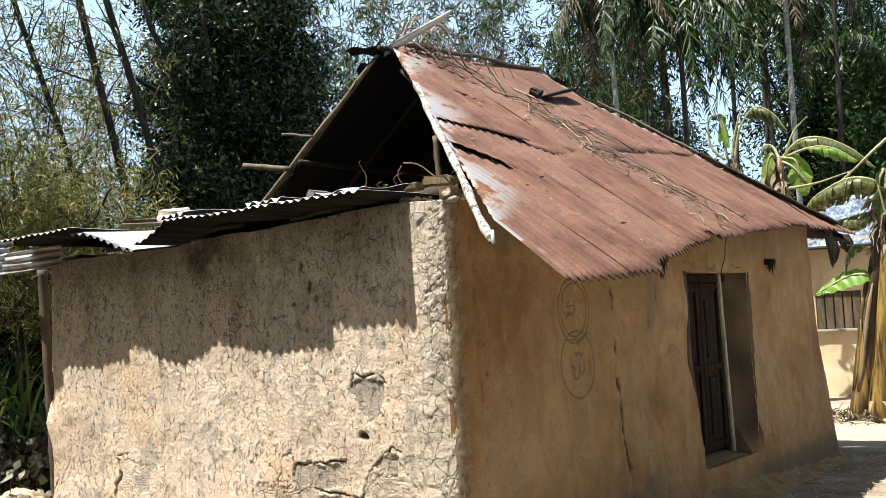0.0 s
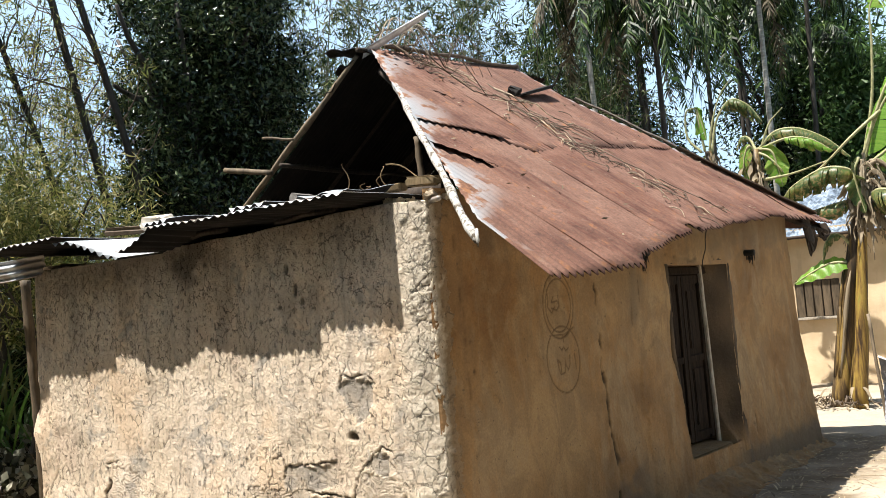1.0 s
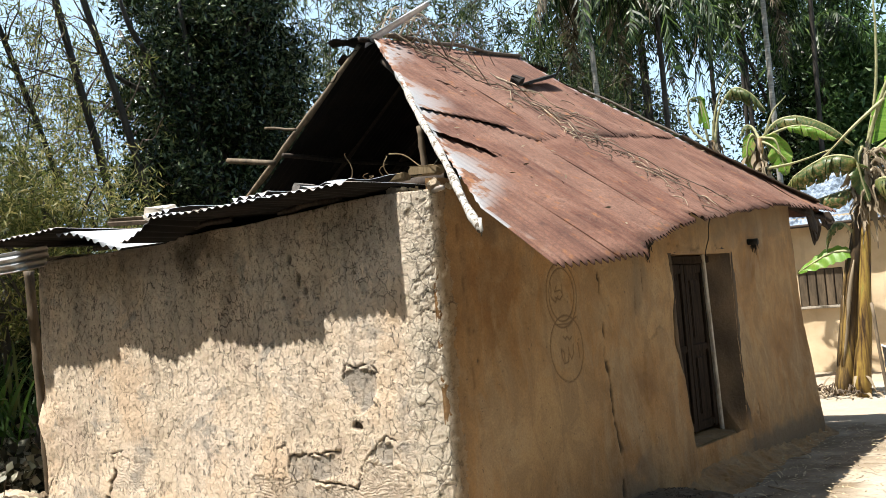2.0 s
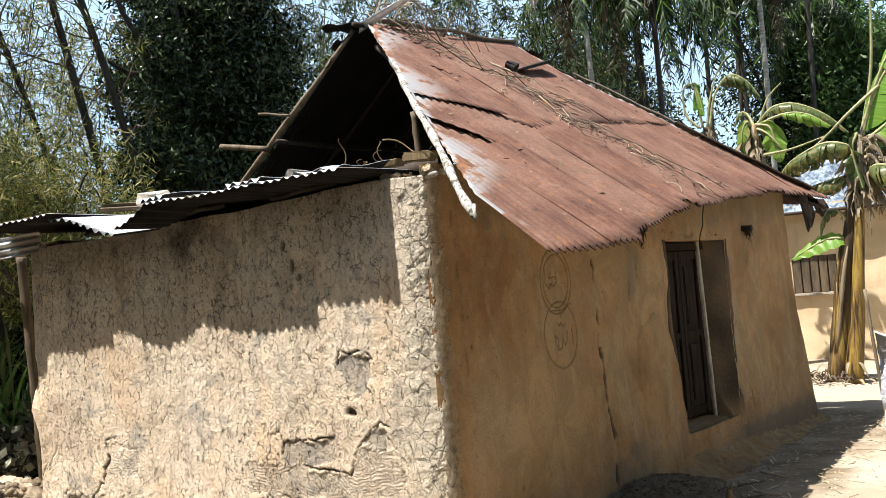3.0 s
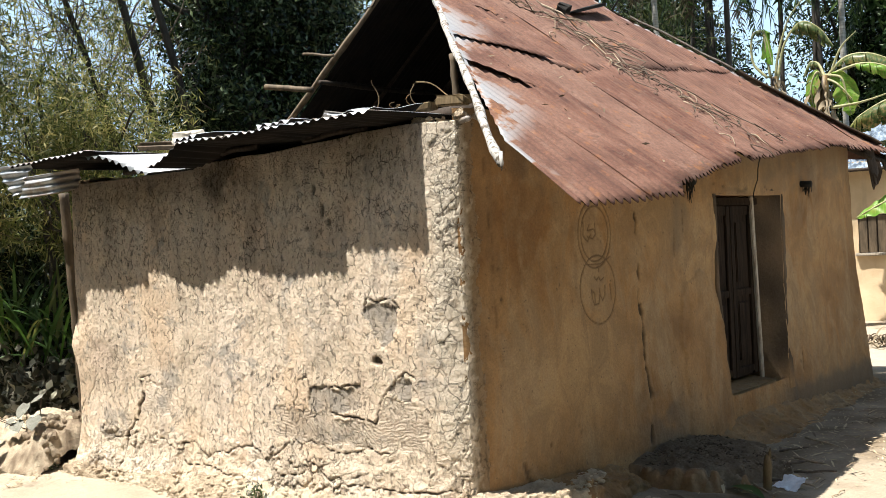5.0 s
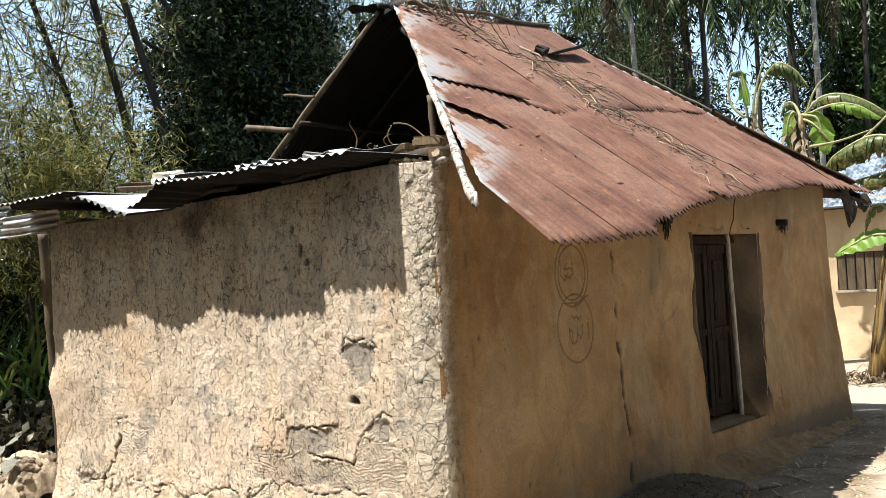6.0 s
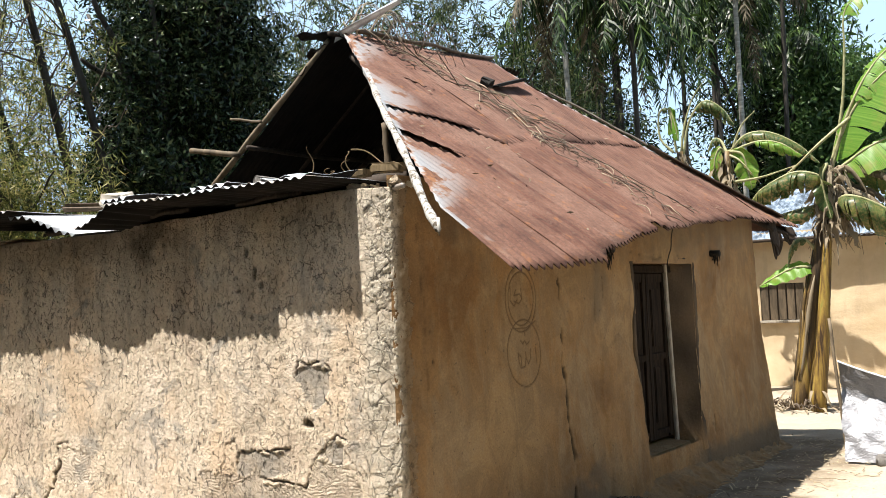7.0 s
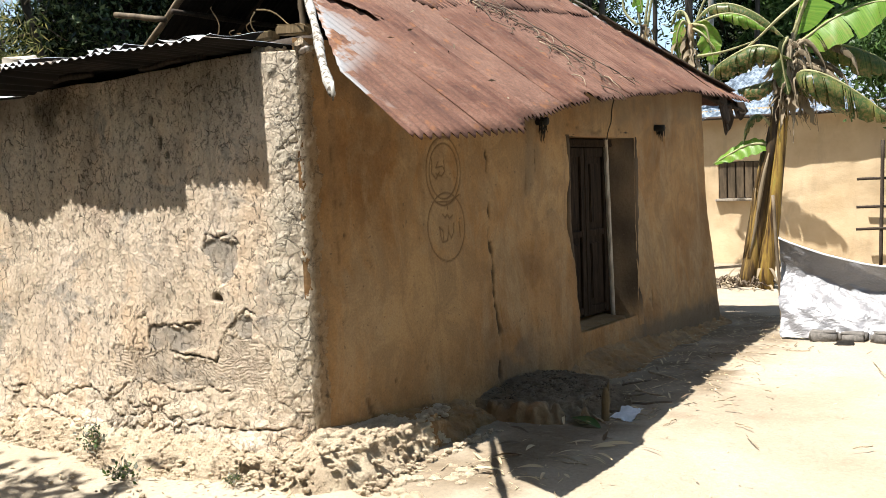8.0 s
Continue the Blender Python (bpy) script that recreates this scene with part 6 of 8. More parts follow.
def build_yard_litter():
    r = np.random.default_rng(21)
    # single large dry leaves along the foot of the door wall
    for k in range(90):
        s = r.uniform(0.5, 6.6)
        d = 0.42 + 0.55 * abs(r.normal(0, 0.6)) + (0.25 if s < 2.9 else 0.0)
        p = at_wall(s, d, GROUND_Z + 0.03)
        a = r.uniform(0, 2 * math.pi)
        ln = r.uniform(0.06, 0.20)
        v, f = blade(p, p + Vector((math.cos(a) * ln, math.sin(a) * ln, 0.01)), r.uniform(0.008, 0.022), r.uniform(0.0, 0.014), 6, r.uniform(-0.6, 0.6))
        lone("dry_leaf", mesh_of("dry_leaf", v, f, M_STRAW if k % 3 else M_LITTER), "curled dry leaf lying on the trodden earth", "leaf", group="dry leaves in the yard")
    for k in range(46):
        p = Vector((r.uniform(1.2, 3.4), r.uniform(0.2, 5.0), GROUND_Z + 0.02)) if k % 3 == 0 else at_wall(r.uniform(0.5, 6.2), r.uniform(0.5, 1.6), GROUND_Z + 0.025)
        a = r.uniform(0, 2 * math.pi)
        ln = r.uniform(0.08, 0.28)
        pts = wobble_line(p, p + Vector((math.cos(a) * ln, math.sin(a) * ln, 0.0)), 5, 0.02, 500 + k)
        lone("dry_twig", tube_mesh("dry_twig", pts, 0.004, M_TWIG, 5), "thin dry twig lying in the yard", "twig", group="twigs in the yard")
    v, f = blade((0.95, 1.62, GROUND_Z + 0.05), (1.21, 1.47, GROUND_Z + 0.04), 0.12, 0.03, 8, 0.1)
    lone("green_leaf", mesh_of("green_leaf", v, f, M_GREEN), "fallen green leaf beside the rubbish mound", "leaf")
    for k in range(9):
        p = at_wall(r.uniform(0.5, 1.3), r.uniform(0.75, 1.25), GROUND_Z + 0.03)
        a, ln = r.uniform(-0.9, 0.7), r.uniform(0.14, 0.32)
        v, f = blade(p, p + Vector((math.cos(a) * ln, math.sin(a) * ln, 0.02)), r.uniform(0.012, 0.028), 0.012, 8, r.uniform(-1.2, 1.2))
        lone("dry_leaf", mesh_of("dry_leaf", v, f, M_STRAW), "long dry leaf lying by the house corner", "leaf", group="dry leaves in the yard")
    for k, (x0, y0, x1, y1) in enumerate(((1.12, 1.92, 1.26, 1.98), (1.18, 1.98, 1.42, 1.90), (1.0, 2.2, 1.2, 2.55), (1.10, 2.6, 1.35, 2.52), (1.2, 2.2, 1.45, 2.35), (1.05, 1.78, 1.20, 1.62), (0.95, 2.75, 1.1, 3.0), (1.0, 3.3, 1.3, 3.1))):
        pts = wobble_line((x0, y0, GROUND_Z + 0.035), (x1, y1, GROUND_Z + 0.03), 6, 0.012, 560 + k)
        lone("dry_stick", tube_mesh("dry_stick", pts, [0.009, 0.010, 0.009, 0.009, 0.008, 0.008, 0.005], M_TWIG if k % 2 else M_TWIG_DARK, 6), "dry stick lying in the litter beside the house", "stick", group="sticks in the yard")
    for k in range(12):
        p = at_wall(r.uniform(0.55, 1.75), r.uniform(0.55, 1.15), GROUND_Z + 0.035)
        a, ln = r.uniform(0, 2 * math.pi), r.uniform(0.10, 0.20)
        v, f = blade(p, p + Vector((math.cos(a) * ln, math.sin(a) * ln, 0.015)), r.uniform(0.018, 0.034), 0.015, 8, r.uniform(-1.2, 1.2))
        lone("dry_leaf", mesh_of("dry_leaf", v, f, M_STRAW if k % 2 else M_LITTER), "broad curled dry leaf lying by the mound", "leaf", group="dry leaves in the yard")
    # straw and leaf crumbs
    n = 1500
    s, d = r.uniform(0.3, 7.0, n), np.abs(r.normal(0.55, 0.38, n)) + 0.1
    c = np.stack([ALONG.x * s + OUTWARD.x * d, ALONG.y * s + OUTWARD.y * d, np.full(n, GROUND_Z + 0.025)], -1)
    n2 = 1600
    c2 = np.stack([r.uniform(-6.6, -3.9, n2), r.uniform(-0.9, 1.2, n2), np.full(n2, GROUND_Z + 0.06)], -1)
    n3 = 260
    c3 = np.stack([r.uniform(0.8, 6, n3), r.uniform(-2.0, 8.0, n3), np.full(n3, GROUND_Z + 0.02)], -1)
    n4 = 420
    c4 = np.stack([r.uniform(-4.2, 0.2, n4), -0.30 - np.abs(r.normal(0, 0.18, n4)), np.full(n4, GROUND_Z + 0.035)], -1)
    me = leaf_cloud("leaf_litter", np.concatenate([c, c2, c3, c4]), 0.07, 0.012, M_STRAW, (0, 0, 0), 0.5, 0.1, seed=22)
    co = np.empty(len(me.vertices) * 3)
    me.vertices.foreach_get("co", co)
    co = co.reshape(-1, 4, 3)
    co[:, :, 2] = co[:, :1, 2] + (co[:, :, 2] - co[:, :1, 2]) * 0.25
    me.vertices.foreach_set("co", co.ravel())
    me.update()
    lone("leaf_litter", me, "straw and leaf crumbs scattered on the earth", "litter", kind="stuff")
    # clods and stones by the corner and along the gable foot
    spots = []
    for k in range(60):
        spots.append((r.uniform(0.2, 0.85), r.uniform(-0.15, 0.75), r.uniform(0.015, 0.05)))
    for k in range(150):
        spots.append((r.uniform(-6.2, -3.9), r.uniform(-0.6, 0.9), r.uniform(0.015, 0.07)))
    for k in range(90):
        spots.append((r.uniform(-4.0, 0.2), -0.58 - abs(r.normal(0, 0.12)), r.uniform(0.008, 0.022)))
    spots = [(x, y, GROUND_Z + 0.01, size) for x, y, size in spots]
    for k in range(1500):
        f = r.uniform(0.1, 1.0)
        x = r.uniform(-4.0, 0.15)
        reach_ = float(np.interp(x, [-4.0, -3.0, -2.2, -1.5, -0.7, -0.1], [0.32, 0.41, 0.58, 0.68, 0.51, 0.32]))
        spots.append((x, 0.04 - reach_ * f, GROUND_Z - 0.05 + 0.34 * (1 - f ** 0.55), r.uniform(0.006, 0.024)))
    for k in range(110):
        f = r.uniform(0.75, 1.0)
        p = at_wall(r.uniform(-0.1, 1.3), 0.30 + 0.16 * f, GROUND_Z + 0.22 * (1 - f))
        spots.append((p.x, p.y, p.z, r.uniform(0.008, 0.026)))
    for k in range(330):
        t_ = r.uniform(-0.5, 1.05)
        cx, cy, nx_, ny_ = [float(q) for q in corner_path(t_)]
        f = r.uniform(0.35, 1.0)
        reach_ = 0.34 + 0.14 * math.exp(-((t_ - 0.25) / 0.5) ** 2)
        spots.append((cx + nx_ * (reach_ * f - 0.05), cy + ny_ * (reach_ * f - 0.05), GROUND_Z + (0.22 if f < 0.75 else 0.22 * (1 - f) / 0.25) * (0.6 + 0.4 * (t_ > 0)) - 0.01, r.uniform(0.008, 0.026)))
    verts, faces = [], []
    for x, y, z, size in spots:
        bm = bmesh.new()
        bmesh.ops.create_icosphere(bm, subdivisions=1, radius=size)
        base = len(verts)
        for v in bm.verts:
            q = v.co * (1 + 0.4 * noise.noise(v.co * 40 + Vector((x * 9, y * 9, 0))))
            verts.append((x + q.x * 1.2, y + q.y, z + q.z * 0.75))
        faces += [tuple(base + v.index for v in fa.verts) for fa in bm.faces]
        bm.free()
    me = mesh_of("earth_clods", verts, faces, M_ROUGH, False)
    float_attribute(me, "grime_and_shade", np.zeros(len(verts)))
    lone("earth_clods", me, "clods of dry earth and small stones", "clods", kind="stuff")


build_yard_litter()


def build_weeds():
    for k, (x, y, lift, size) in enumerate(((-1.62, -0.22, 0.11, 0.11), (-1.55, -0.30, 0.07, 0.09), (-1.02, -0.52, 0.02, 0.14), (-0.34, -0.34, 0.03, 0.07), (-4.25, -0.15, 0.0, 0.16))):
        foot = GROUND_Z + lift
        r = np.random.default_rng(600 + k)
        weed = thing("weed", "small dusty green weed at the foot of the mud wall", "weed", (x, y, foot), group="weeds at the wall foot")
        c = np.stack([x + r.normal(0, size * 0.35, 70), y + r.normal(0, size * 0.3, 70), foot + np.abs(r.normal(0, size * 0.38, 70)) + 0.01], -1)
        put_part("foliage", leaf_cloud("foliage", c[:45], size * 0.28, size * 0.15, M_GREEN, (0, 0, 0.5), 0.8, seed=610 + k), weed)
        put_part("dusty_foliage", leaf_cloud("dusty_foliage", c[10:] + r.normal(0, 0.012, (60, 3)), size * 0.26, size * 0.16, M_DUSTY, (0, 0, 0.3), 0.8, seed=640 + k), weed, "leaves grey with dust")
        lines = [(wobble_line((x, y, foot - 0.02), (x + r.normal(0, size * 0.3), y + r.normal(0, size * 0.3), foot + size * r.uniform(0.4, 0.9)), 4, 0.01, k * 9 + q), 0.003) for q in range(6)]
        tagged(put_part("brushwood", joined_tubes("brushwood", lines, M_TWIG, 4), weed), kind="stuff")


build_weeds()


def build_tarp():
    """Silver plastic sheet hung between stakes as a low screen."""
    screen = thing("plastic_screen", "low screen of creased silver plastic sheet tied to stakes", "screen", (1.70, 5.60, GROUND_Z))
    x0, x1, y0, y1 = 1.68, 4.3, 5.62, 5.55
    nu, nv = 110, 40
    u, v = np.meshgrid(np.linspace(0, 1, nu), np.linspace(0, 1, nv), indexing="ij")
    top = 0.64 - 0.30 * np.sin(np.pi * np.clip(u, 0, 1)) ** 0.9
    low = GROUND_Z + 0.02
    z = low + (top - low) * v
    f1 = smooth_noise(u * 3.2, u * 0 + 2, v * 1.1, 1.5, 4)
    f2 = smooth_noise(u * 4 + v * 2.5, u * 0 + 5, v * 1.2, 3.0, 4)
    diag = np.sin((u * 9 + (1 - v) * 2.6) * 3.1 + 2 * f1)
    lean = v + 0.30 * (u - 0.25)
    belly = 0.26 * (1 - v) ** 1.6 - 0.15 * np.exp(-((lean - 0.62) / 0.22) ** 2)
    y = y0 + (y1 - y0) * u - belly - 0.035 * f1 - 0.02 * f2 - 0.012 * diag * np.sin(np.pi * v)
    x = x0 + (x1 - x0) * u + 0.05 * (1 - v) * (1 - u) - 0.02 * f2
    me = mesh_of("sheet", np.stack([x, y, z + 0.012 * f2], -1).reshape(-1, 3), grid_faces(nu, nv), M_TARP)
    put_part("sheet", me, screen, "creased silver plastic")
    hem = []
    for k in range(0, nu, 2):
        hem.append(Vector((x[k, -1], y[k, -1] + 0.005, z[k, -1] + 0.012 * f2[k, -1])))
    put_part("top_rope", tube_mesh("top_rope", hem, 0.011, M_PAPER, 6), screen, "white cord along the top hem")
    put_part("stake", tube_mesh("stake", wobble_line((1.735, 5.62, GROUND_Z - 0.1), (1.63, 5.66, 1.08), 10, 0.015, 91), 0.017, M_BAMBOO_OLD, 7), screen)
    put_part("stake", tube_mesh("stake", wobble_line((4.3, 5.58, GROUND_Z - 0.1), (4.32, 5.58, 0.85), 10, 0.015, 92), 0.017, M_BAMBOO_OLD, 7), screen)
    r = np.random.default_rng(44)
    for k, (x, w) in enumerate(((2.15, 0.26), (2.42, 0.24), (2.70, 0.26), (2.98, 0.25))):
        bm = bevel_box((w, 0.16, 0.12), 0.025, 0.008, 3)
        m = Matrix.Translation((x, 5.26 + r.normal(0, 0.02), GROUND_Z + 0.055)) @ pose(0, 0, 0, r.normal(0, 3), r.normal(0, 3), r.normal(0, 6))
        lone("block", bm_mesh(bm, "block", M_BRICK, m, True), "rounded grimy grey block beside the plastic screen", "block", group="blocks by the screen")
    m = Matrix.Translation((2.36, 5.10, GROUND_Z + 0.02)) @ pose(0, 0, 0, 0, 0, 8)
    lone("charred_block", bm_mesh(bevel_box((0.20, 0.14, 0.07), 0.03, 0.006, 3), "charred_block", M_BLACK, m, True), "soot-black block in front of the screen", "block")


build_tarp()


# ---------------------------------------------------------------- neighbouring house
def build_far_house():
    other = thing("neighbour_house", "neighbouring mud house with a bluish tin roof and shuttered window", "house", (1.5, 12.8, GROUND_Z))
    x0, x1, yw = -1.15, 3.9, 12.75
    wx0, wx1, wz0, wz1 = -0.45, 0.30, 0.84, 1.50
    xs = np.unique(np.round(np.concatenate([np.arange(x0, x1, 0.1), [wx0, wx1]]), 3))
    zs = np.unique(np.round(np.concatenate([np.arange(GROUND_Z - 0.1, 2.45, 0.08), [wz0, wz1]]), 3))
    xx, zz = np.meshgrid(xs, zs, indexing="ij")
    h = 0.03 * smooth_noise(xx, xx * 0 + 71, zz, 1.2, 4)
    yy = yw - h - 0.06 * np.clip((0.5 - zz) / 0.9, 0, 1)
    xm, zm = (xs[:-1] + xs[1:]) / 2, (zs[:-1] + zs[1:]) / 2
    cut = (xm[:, None] > wx0) & (xm[:, None] < wx1) & (zm[None] > wz0) & (zm[None] < wz1)
    me = mesh_of("wall", np.stack([xx, yy, zz], -1).reshape(-1, 3), grid_faces(len(xs), len(zs), cut), M_PALE)
    for key in ("groove", "crack", "grime_and_shade"):
        float_attribute(me, key, np.zeros(xx.size))
    put_part("wall", me, other, "sunlit ochre mud wall")
    for a, b, lo, hi in ((x0, wx0, GROUND_Z, 2.4), (wx1, x1, GROUND_Z, 2.4), (wx0, wx1, GROUND_Z, wz0), (wx0, wx1, wz1, 2.4)):
        put_part("wall_core", bm_mesh(bevel_box((b - a, 0.3, hi - lo), 0), "wall_core", M_PALE, Matrix.Translation(((a + b) / 2, yw + 0.20, (lo + hi) / 2))), other)
    for x, y in ((x0, 16.5), (x1, 16.5)):
        put_part("wall_core", bm_mesh(bevel_box((0.3, 3.9, 2.7), 0), "wall_core", M_PALE, Matrix.Translation((x, 14.9, 1.0))), other)
    put_part("wall_core", bm_mesh(bevel_box((x1 - x0 - 0.3, 0.3, 2.7), 0), "wall_core", M_PALE, Matrix.Translation(((x0 + x1) / 2, 16.7, 1.0))), other)
    shutter = put_part("window", bm_mesh(bevel_box((wx1 - wx0, 0.05, wz1 - wz0), 0.006), "window", M_DARKWOOD, Matrix.Translation(((wx0 + wx1) / 2, yw + 0.06, (wz0 + wz1) / 2))), other, "grey weathered plank shutters")
    n = 5
    for k in range(n):
        w = (wx1 - wx0) / n
        put_part("plank", bm_mesh(bevel_box((w - 0.02, 0.03, wz1 - wz0 - 0.02), 0.006), "plank", M_POST, Matrix.Translation((wx0 + w * (k + 0.5), yw + 0.02, (wz0 + wz1) / 2))), shutter)
    put_part("sill", bm_mesh(bevel_box((wx1 - wx0 + 0.1, 0.12, 0.05), 0.012), "sill", M_PALEWOOD, Matrix.Translation(((wx0 + wx1) / 2, yw - 0.03, wz0 - 0.02))), other)
    # hipped roof of bluish sheets
    eave_z, ridge_z, ridge_a, ridge_b = 2.26, 3.40, 0.0, 0.8
    for k in range(8):
        s = np.arange(x0 - 0.3 + 0.8 * k, x0 - 0.3 + 0.8 * k + 0.86, CORR / 5)
        s = s[s < x1 + 0.3]
        for sgn, edge in ((1, 12.48), (-1, 16.84)):
            reach = np.minimum(1.0, np.minimum((s - x0 + 0.32) / (ridge_a - x0 + 0.3), (x1 + 0.32 - s) / (x1 + 0.3 - ridge_b)))
            v = np.linspace(0, 1, 7)
            ss, vv = np.meshgrid(s, v, indexing="ij")
            rr = vv * reach[:, None]
            ragged_edge = 0.01 * np.sin(ss * 6.1) * (1 - vv)
            p = np.stack([ss, edge + sgn * 2.16 * rr - sgn * ragged_edge, eave_z + (ridge_z - eave_z) * rr + 0.012 * np.cos(2 * math.pi * ss / CORR) + 0.012 * (k % 2)], -1)
            put_part("roof_sheet", mesh_of("roof_sheet", p.reshape(-1, 3), grid_faces(len(s), 7), M_TIN), other)
    for end, top_x, sgn in ((x0 - 0.32, ridge_a, 1), (x1 + 0.32, ridge_b, -1)):
        s = np.arange(12.42, 16.9, CORR / 4)
        reach = 1 - np.abs(s - 14.66) / 2.24
        v = np.linspace(0, 1, 6)
        ss, vv = np.meshgrid(s, v, indexing="ij")
        rr = vv * reach[:, None]
        p = np.stack([end + (top_x - end) * rr, ss, eave_z - 0.004 + (ridge_z - eave_z) * rr + 0.012 * np.cos(2 * math.pi * ss / CORR)], -1)
        put_part("roof_sheet", mesh_of("roof_sheet", p.reshape(-1, 3), grid_faces(len(s), 6), M_TIN), other)
    put_part("ridge_cap", bm_mesh(bevel_box((ridge_b - ridge_a + 0.3, 0.3, 0.03), 0.01), "ridge_cap", M_TIN, Matrix.Translation(((ridge_a + ridge_b) / 2, 14.65, ridge_z + 0.02))), other)
    put_part("eave_pole", tube_mesh("eave_pole", wobble_line((x0, 12.5, 2.27), (x1, 12.5, 2.27), 20, 0.02, 77), 0.03, M_DARKWOOD, 7), other)
    # bamboo rack against the wall
    rack = thing("bamboo_rack", "rack of dark bamboo poles leaning on the neighbour's wall", "rack", (2.4, 12.4, GROUND_Z))
    for k, x in enumerate((2.22, 2.34, 3.05)):
        put_part("upright", tube_mesh("upright", wobble_line((x, 12.25, GROUND_Z), (x + 0.02, 12.55, 1.75), 8, 0.02, 80 + k), 0.03, M_DARKWOOD, 7), rack)
    for k, z in enumerate((0.30, 0.66, 1.12)):
        put_part("rung", tube_mesh("rung", wobble_line((1.85, 12.32 + 0.1 * k, z), (3.4, 12.32 + 0.1 * k, z + 0.02), 8, 0.02, 84 + k), 0.024, M_DARKWOOD, 7), rack)


build_far_house()


# ---------------------------------------------------------------- plants
def seen_from(az, dist, z=GROUND_Z):
    """A place at a bearing (degrees left of +y) and distance from where the walk begins."""
    return Vector((2.97 - dist * math.sin(radians(az)), -4.63 + dist * math.cos(radians(az)), z))


def banana_leaf(name, rib, width, material, parent, seed, roll=0.0, fold=0.6, halves=(1.0, 1.0), start=0.2, dry=0.3, tears=7, hang=0.0):
    """A banana leaf along a midrib of a few points. roll turns the blade round the midrib, fold lets both halves fall; the blade is torn into strips, some of which hang."""
    r = np.random.default_rng(seed)
    n = 44
    ctrl = [Vector(q) for q in rib]
    ctrl = [ctrl[0] * 2 - ctrl[1]] + ctrl + [ctrl[-1] * 2 - ctrl[-2]]
    line = []
    spans = len(ctrl) - 3
    for k in range(n + 1):
        g = min(k / n * spans, spans - 1e-6)
        i, f = int(g), g - int(g)
        a, b, c, d = ctrl[i:i + 4]
        line.append(0.5 * ((2 * b) + (c - a) * f + (2 * a - 5 * b + 4 * c - d) * f * f + (3 * b - a - 3 * c + d) * f ** 3))
    verts, faces, run, worn = [], [], [], []
    k0 = int(start * n)
    for sgn, share in ((-1, halves[0]), (1, halves[1])):
        cuts = sorted(set([k0, n] + [int(c) for c in r.integers(k0 + 2, n - 1, tears)]))
        for a, b in zip(cuts[:-1], cuts[1:]):
            fall = fold + abs(r.normal(0, 0.18)) + hang * r.uniform(0, 1)
            gap = r.uniform(0.1, 0.8)
            short = r.uniform(0.75, 1.05)
            rows = []
            for k in range(a, b + 1):
                f = (k - k0) / (n - k0)
                w = width * 0.5 * share * short * math.sin(math.pi * min(0.995, 0.06 + 0.94 * f ** 0.8)) ** 0.75
                ahead = (line[min(k + 1, n)] - line[max(k - 1, 0)]).normalized()
                flat = ahead.cross(Vector((0, 0, 1)))
                flat = flat.normalized() if flat.length > 0.05 else Vector((0, -1, 0))
                above = flat.cross(ahead)
                side = (flat * math.cos(roll) + above * math.sin(roll)) * sgn
                inset = gap * (k == b) - gap * 0.5 * (k == a)
                row = []
                for q in range(5):
                    e = q / 4
                    ang = fall * e
                    place = line[k] + side * w * e * math.cos(ang) + Vector((0, 0, -1)) * w * e * math.sin(ang) + ahead * (0.25 * w * e - inset * e * (line[1] - line[0]).length)
                    place += Vector((0, 0, 0.012 * math.sin(e * 5 + k * 0.9)))
                    row.append(len(verts))
                    verts.append(place)
                    run.append(f * 3 + 5 * sgn)
                    worn.append(min(1.0, dry * (0.5 + 1.1 * e * e)))
                rows.append(row)
            for i in range(len(rows) - 1):
                for q in range(4):
                    face = (rows[i][q], rows[i + 1][q], rows[i + 1][q + 1], rows[i][q + 1])
                    faces.append(face if sgn > 0 else face[::-1])
    me = mesh_of(name, verts, faces, material)
    if material in (M_BANANA, M_BANANA_OLD):
        float_attribute(me, "run", run)
        float_attribute(me, "dry", worn)
    leaf = put_part(name, me, parent)
    withered = material is M_BANANA_DRY
    put_part("midrib", tube_mesh("midrib", line, [(0.008 if withered else 0.026) * (1 - 0.85 * k / n) + 0.003 for k in range(n + 1)], M_BANANA_DRY if withered else M_MIDRIB, 6), leaf)
    return leaf


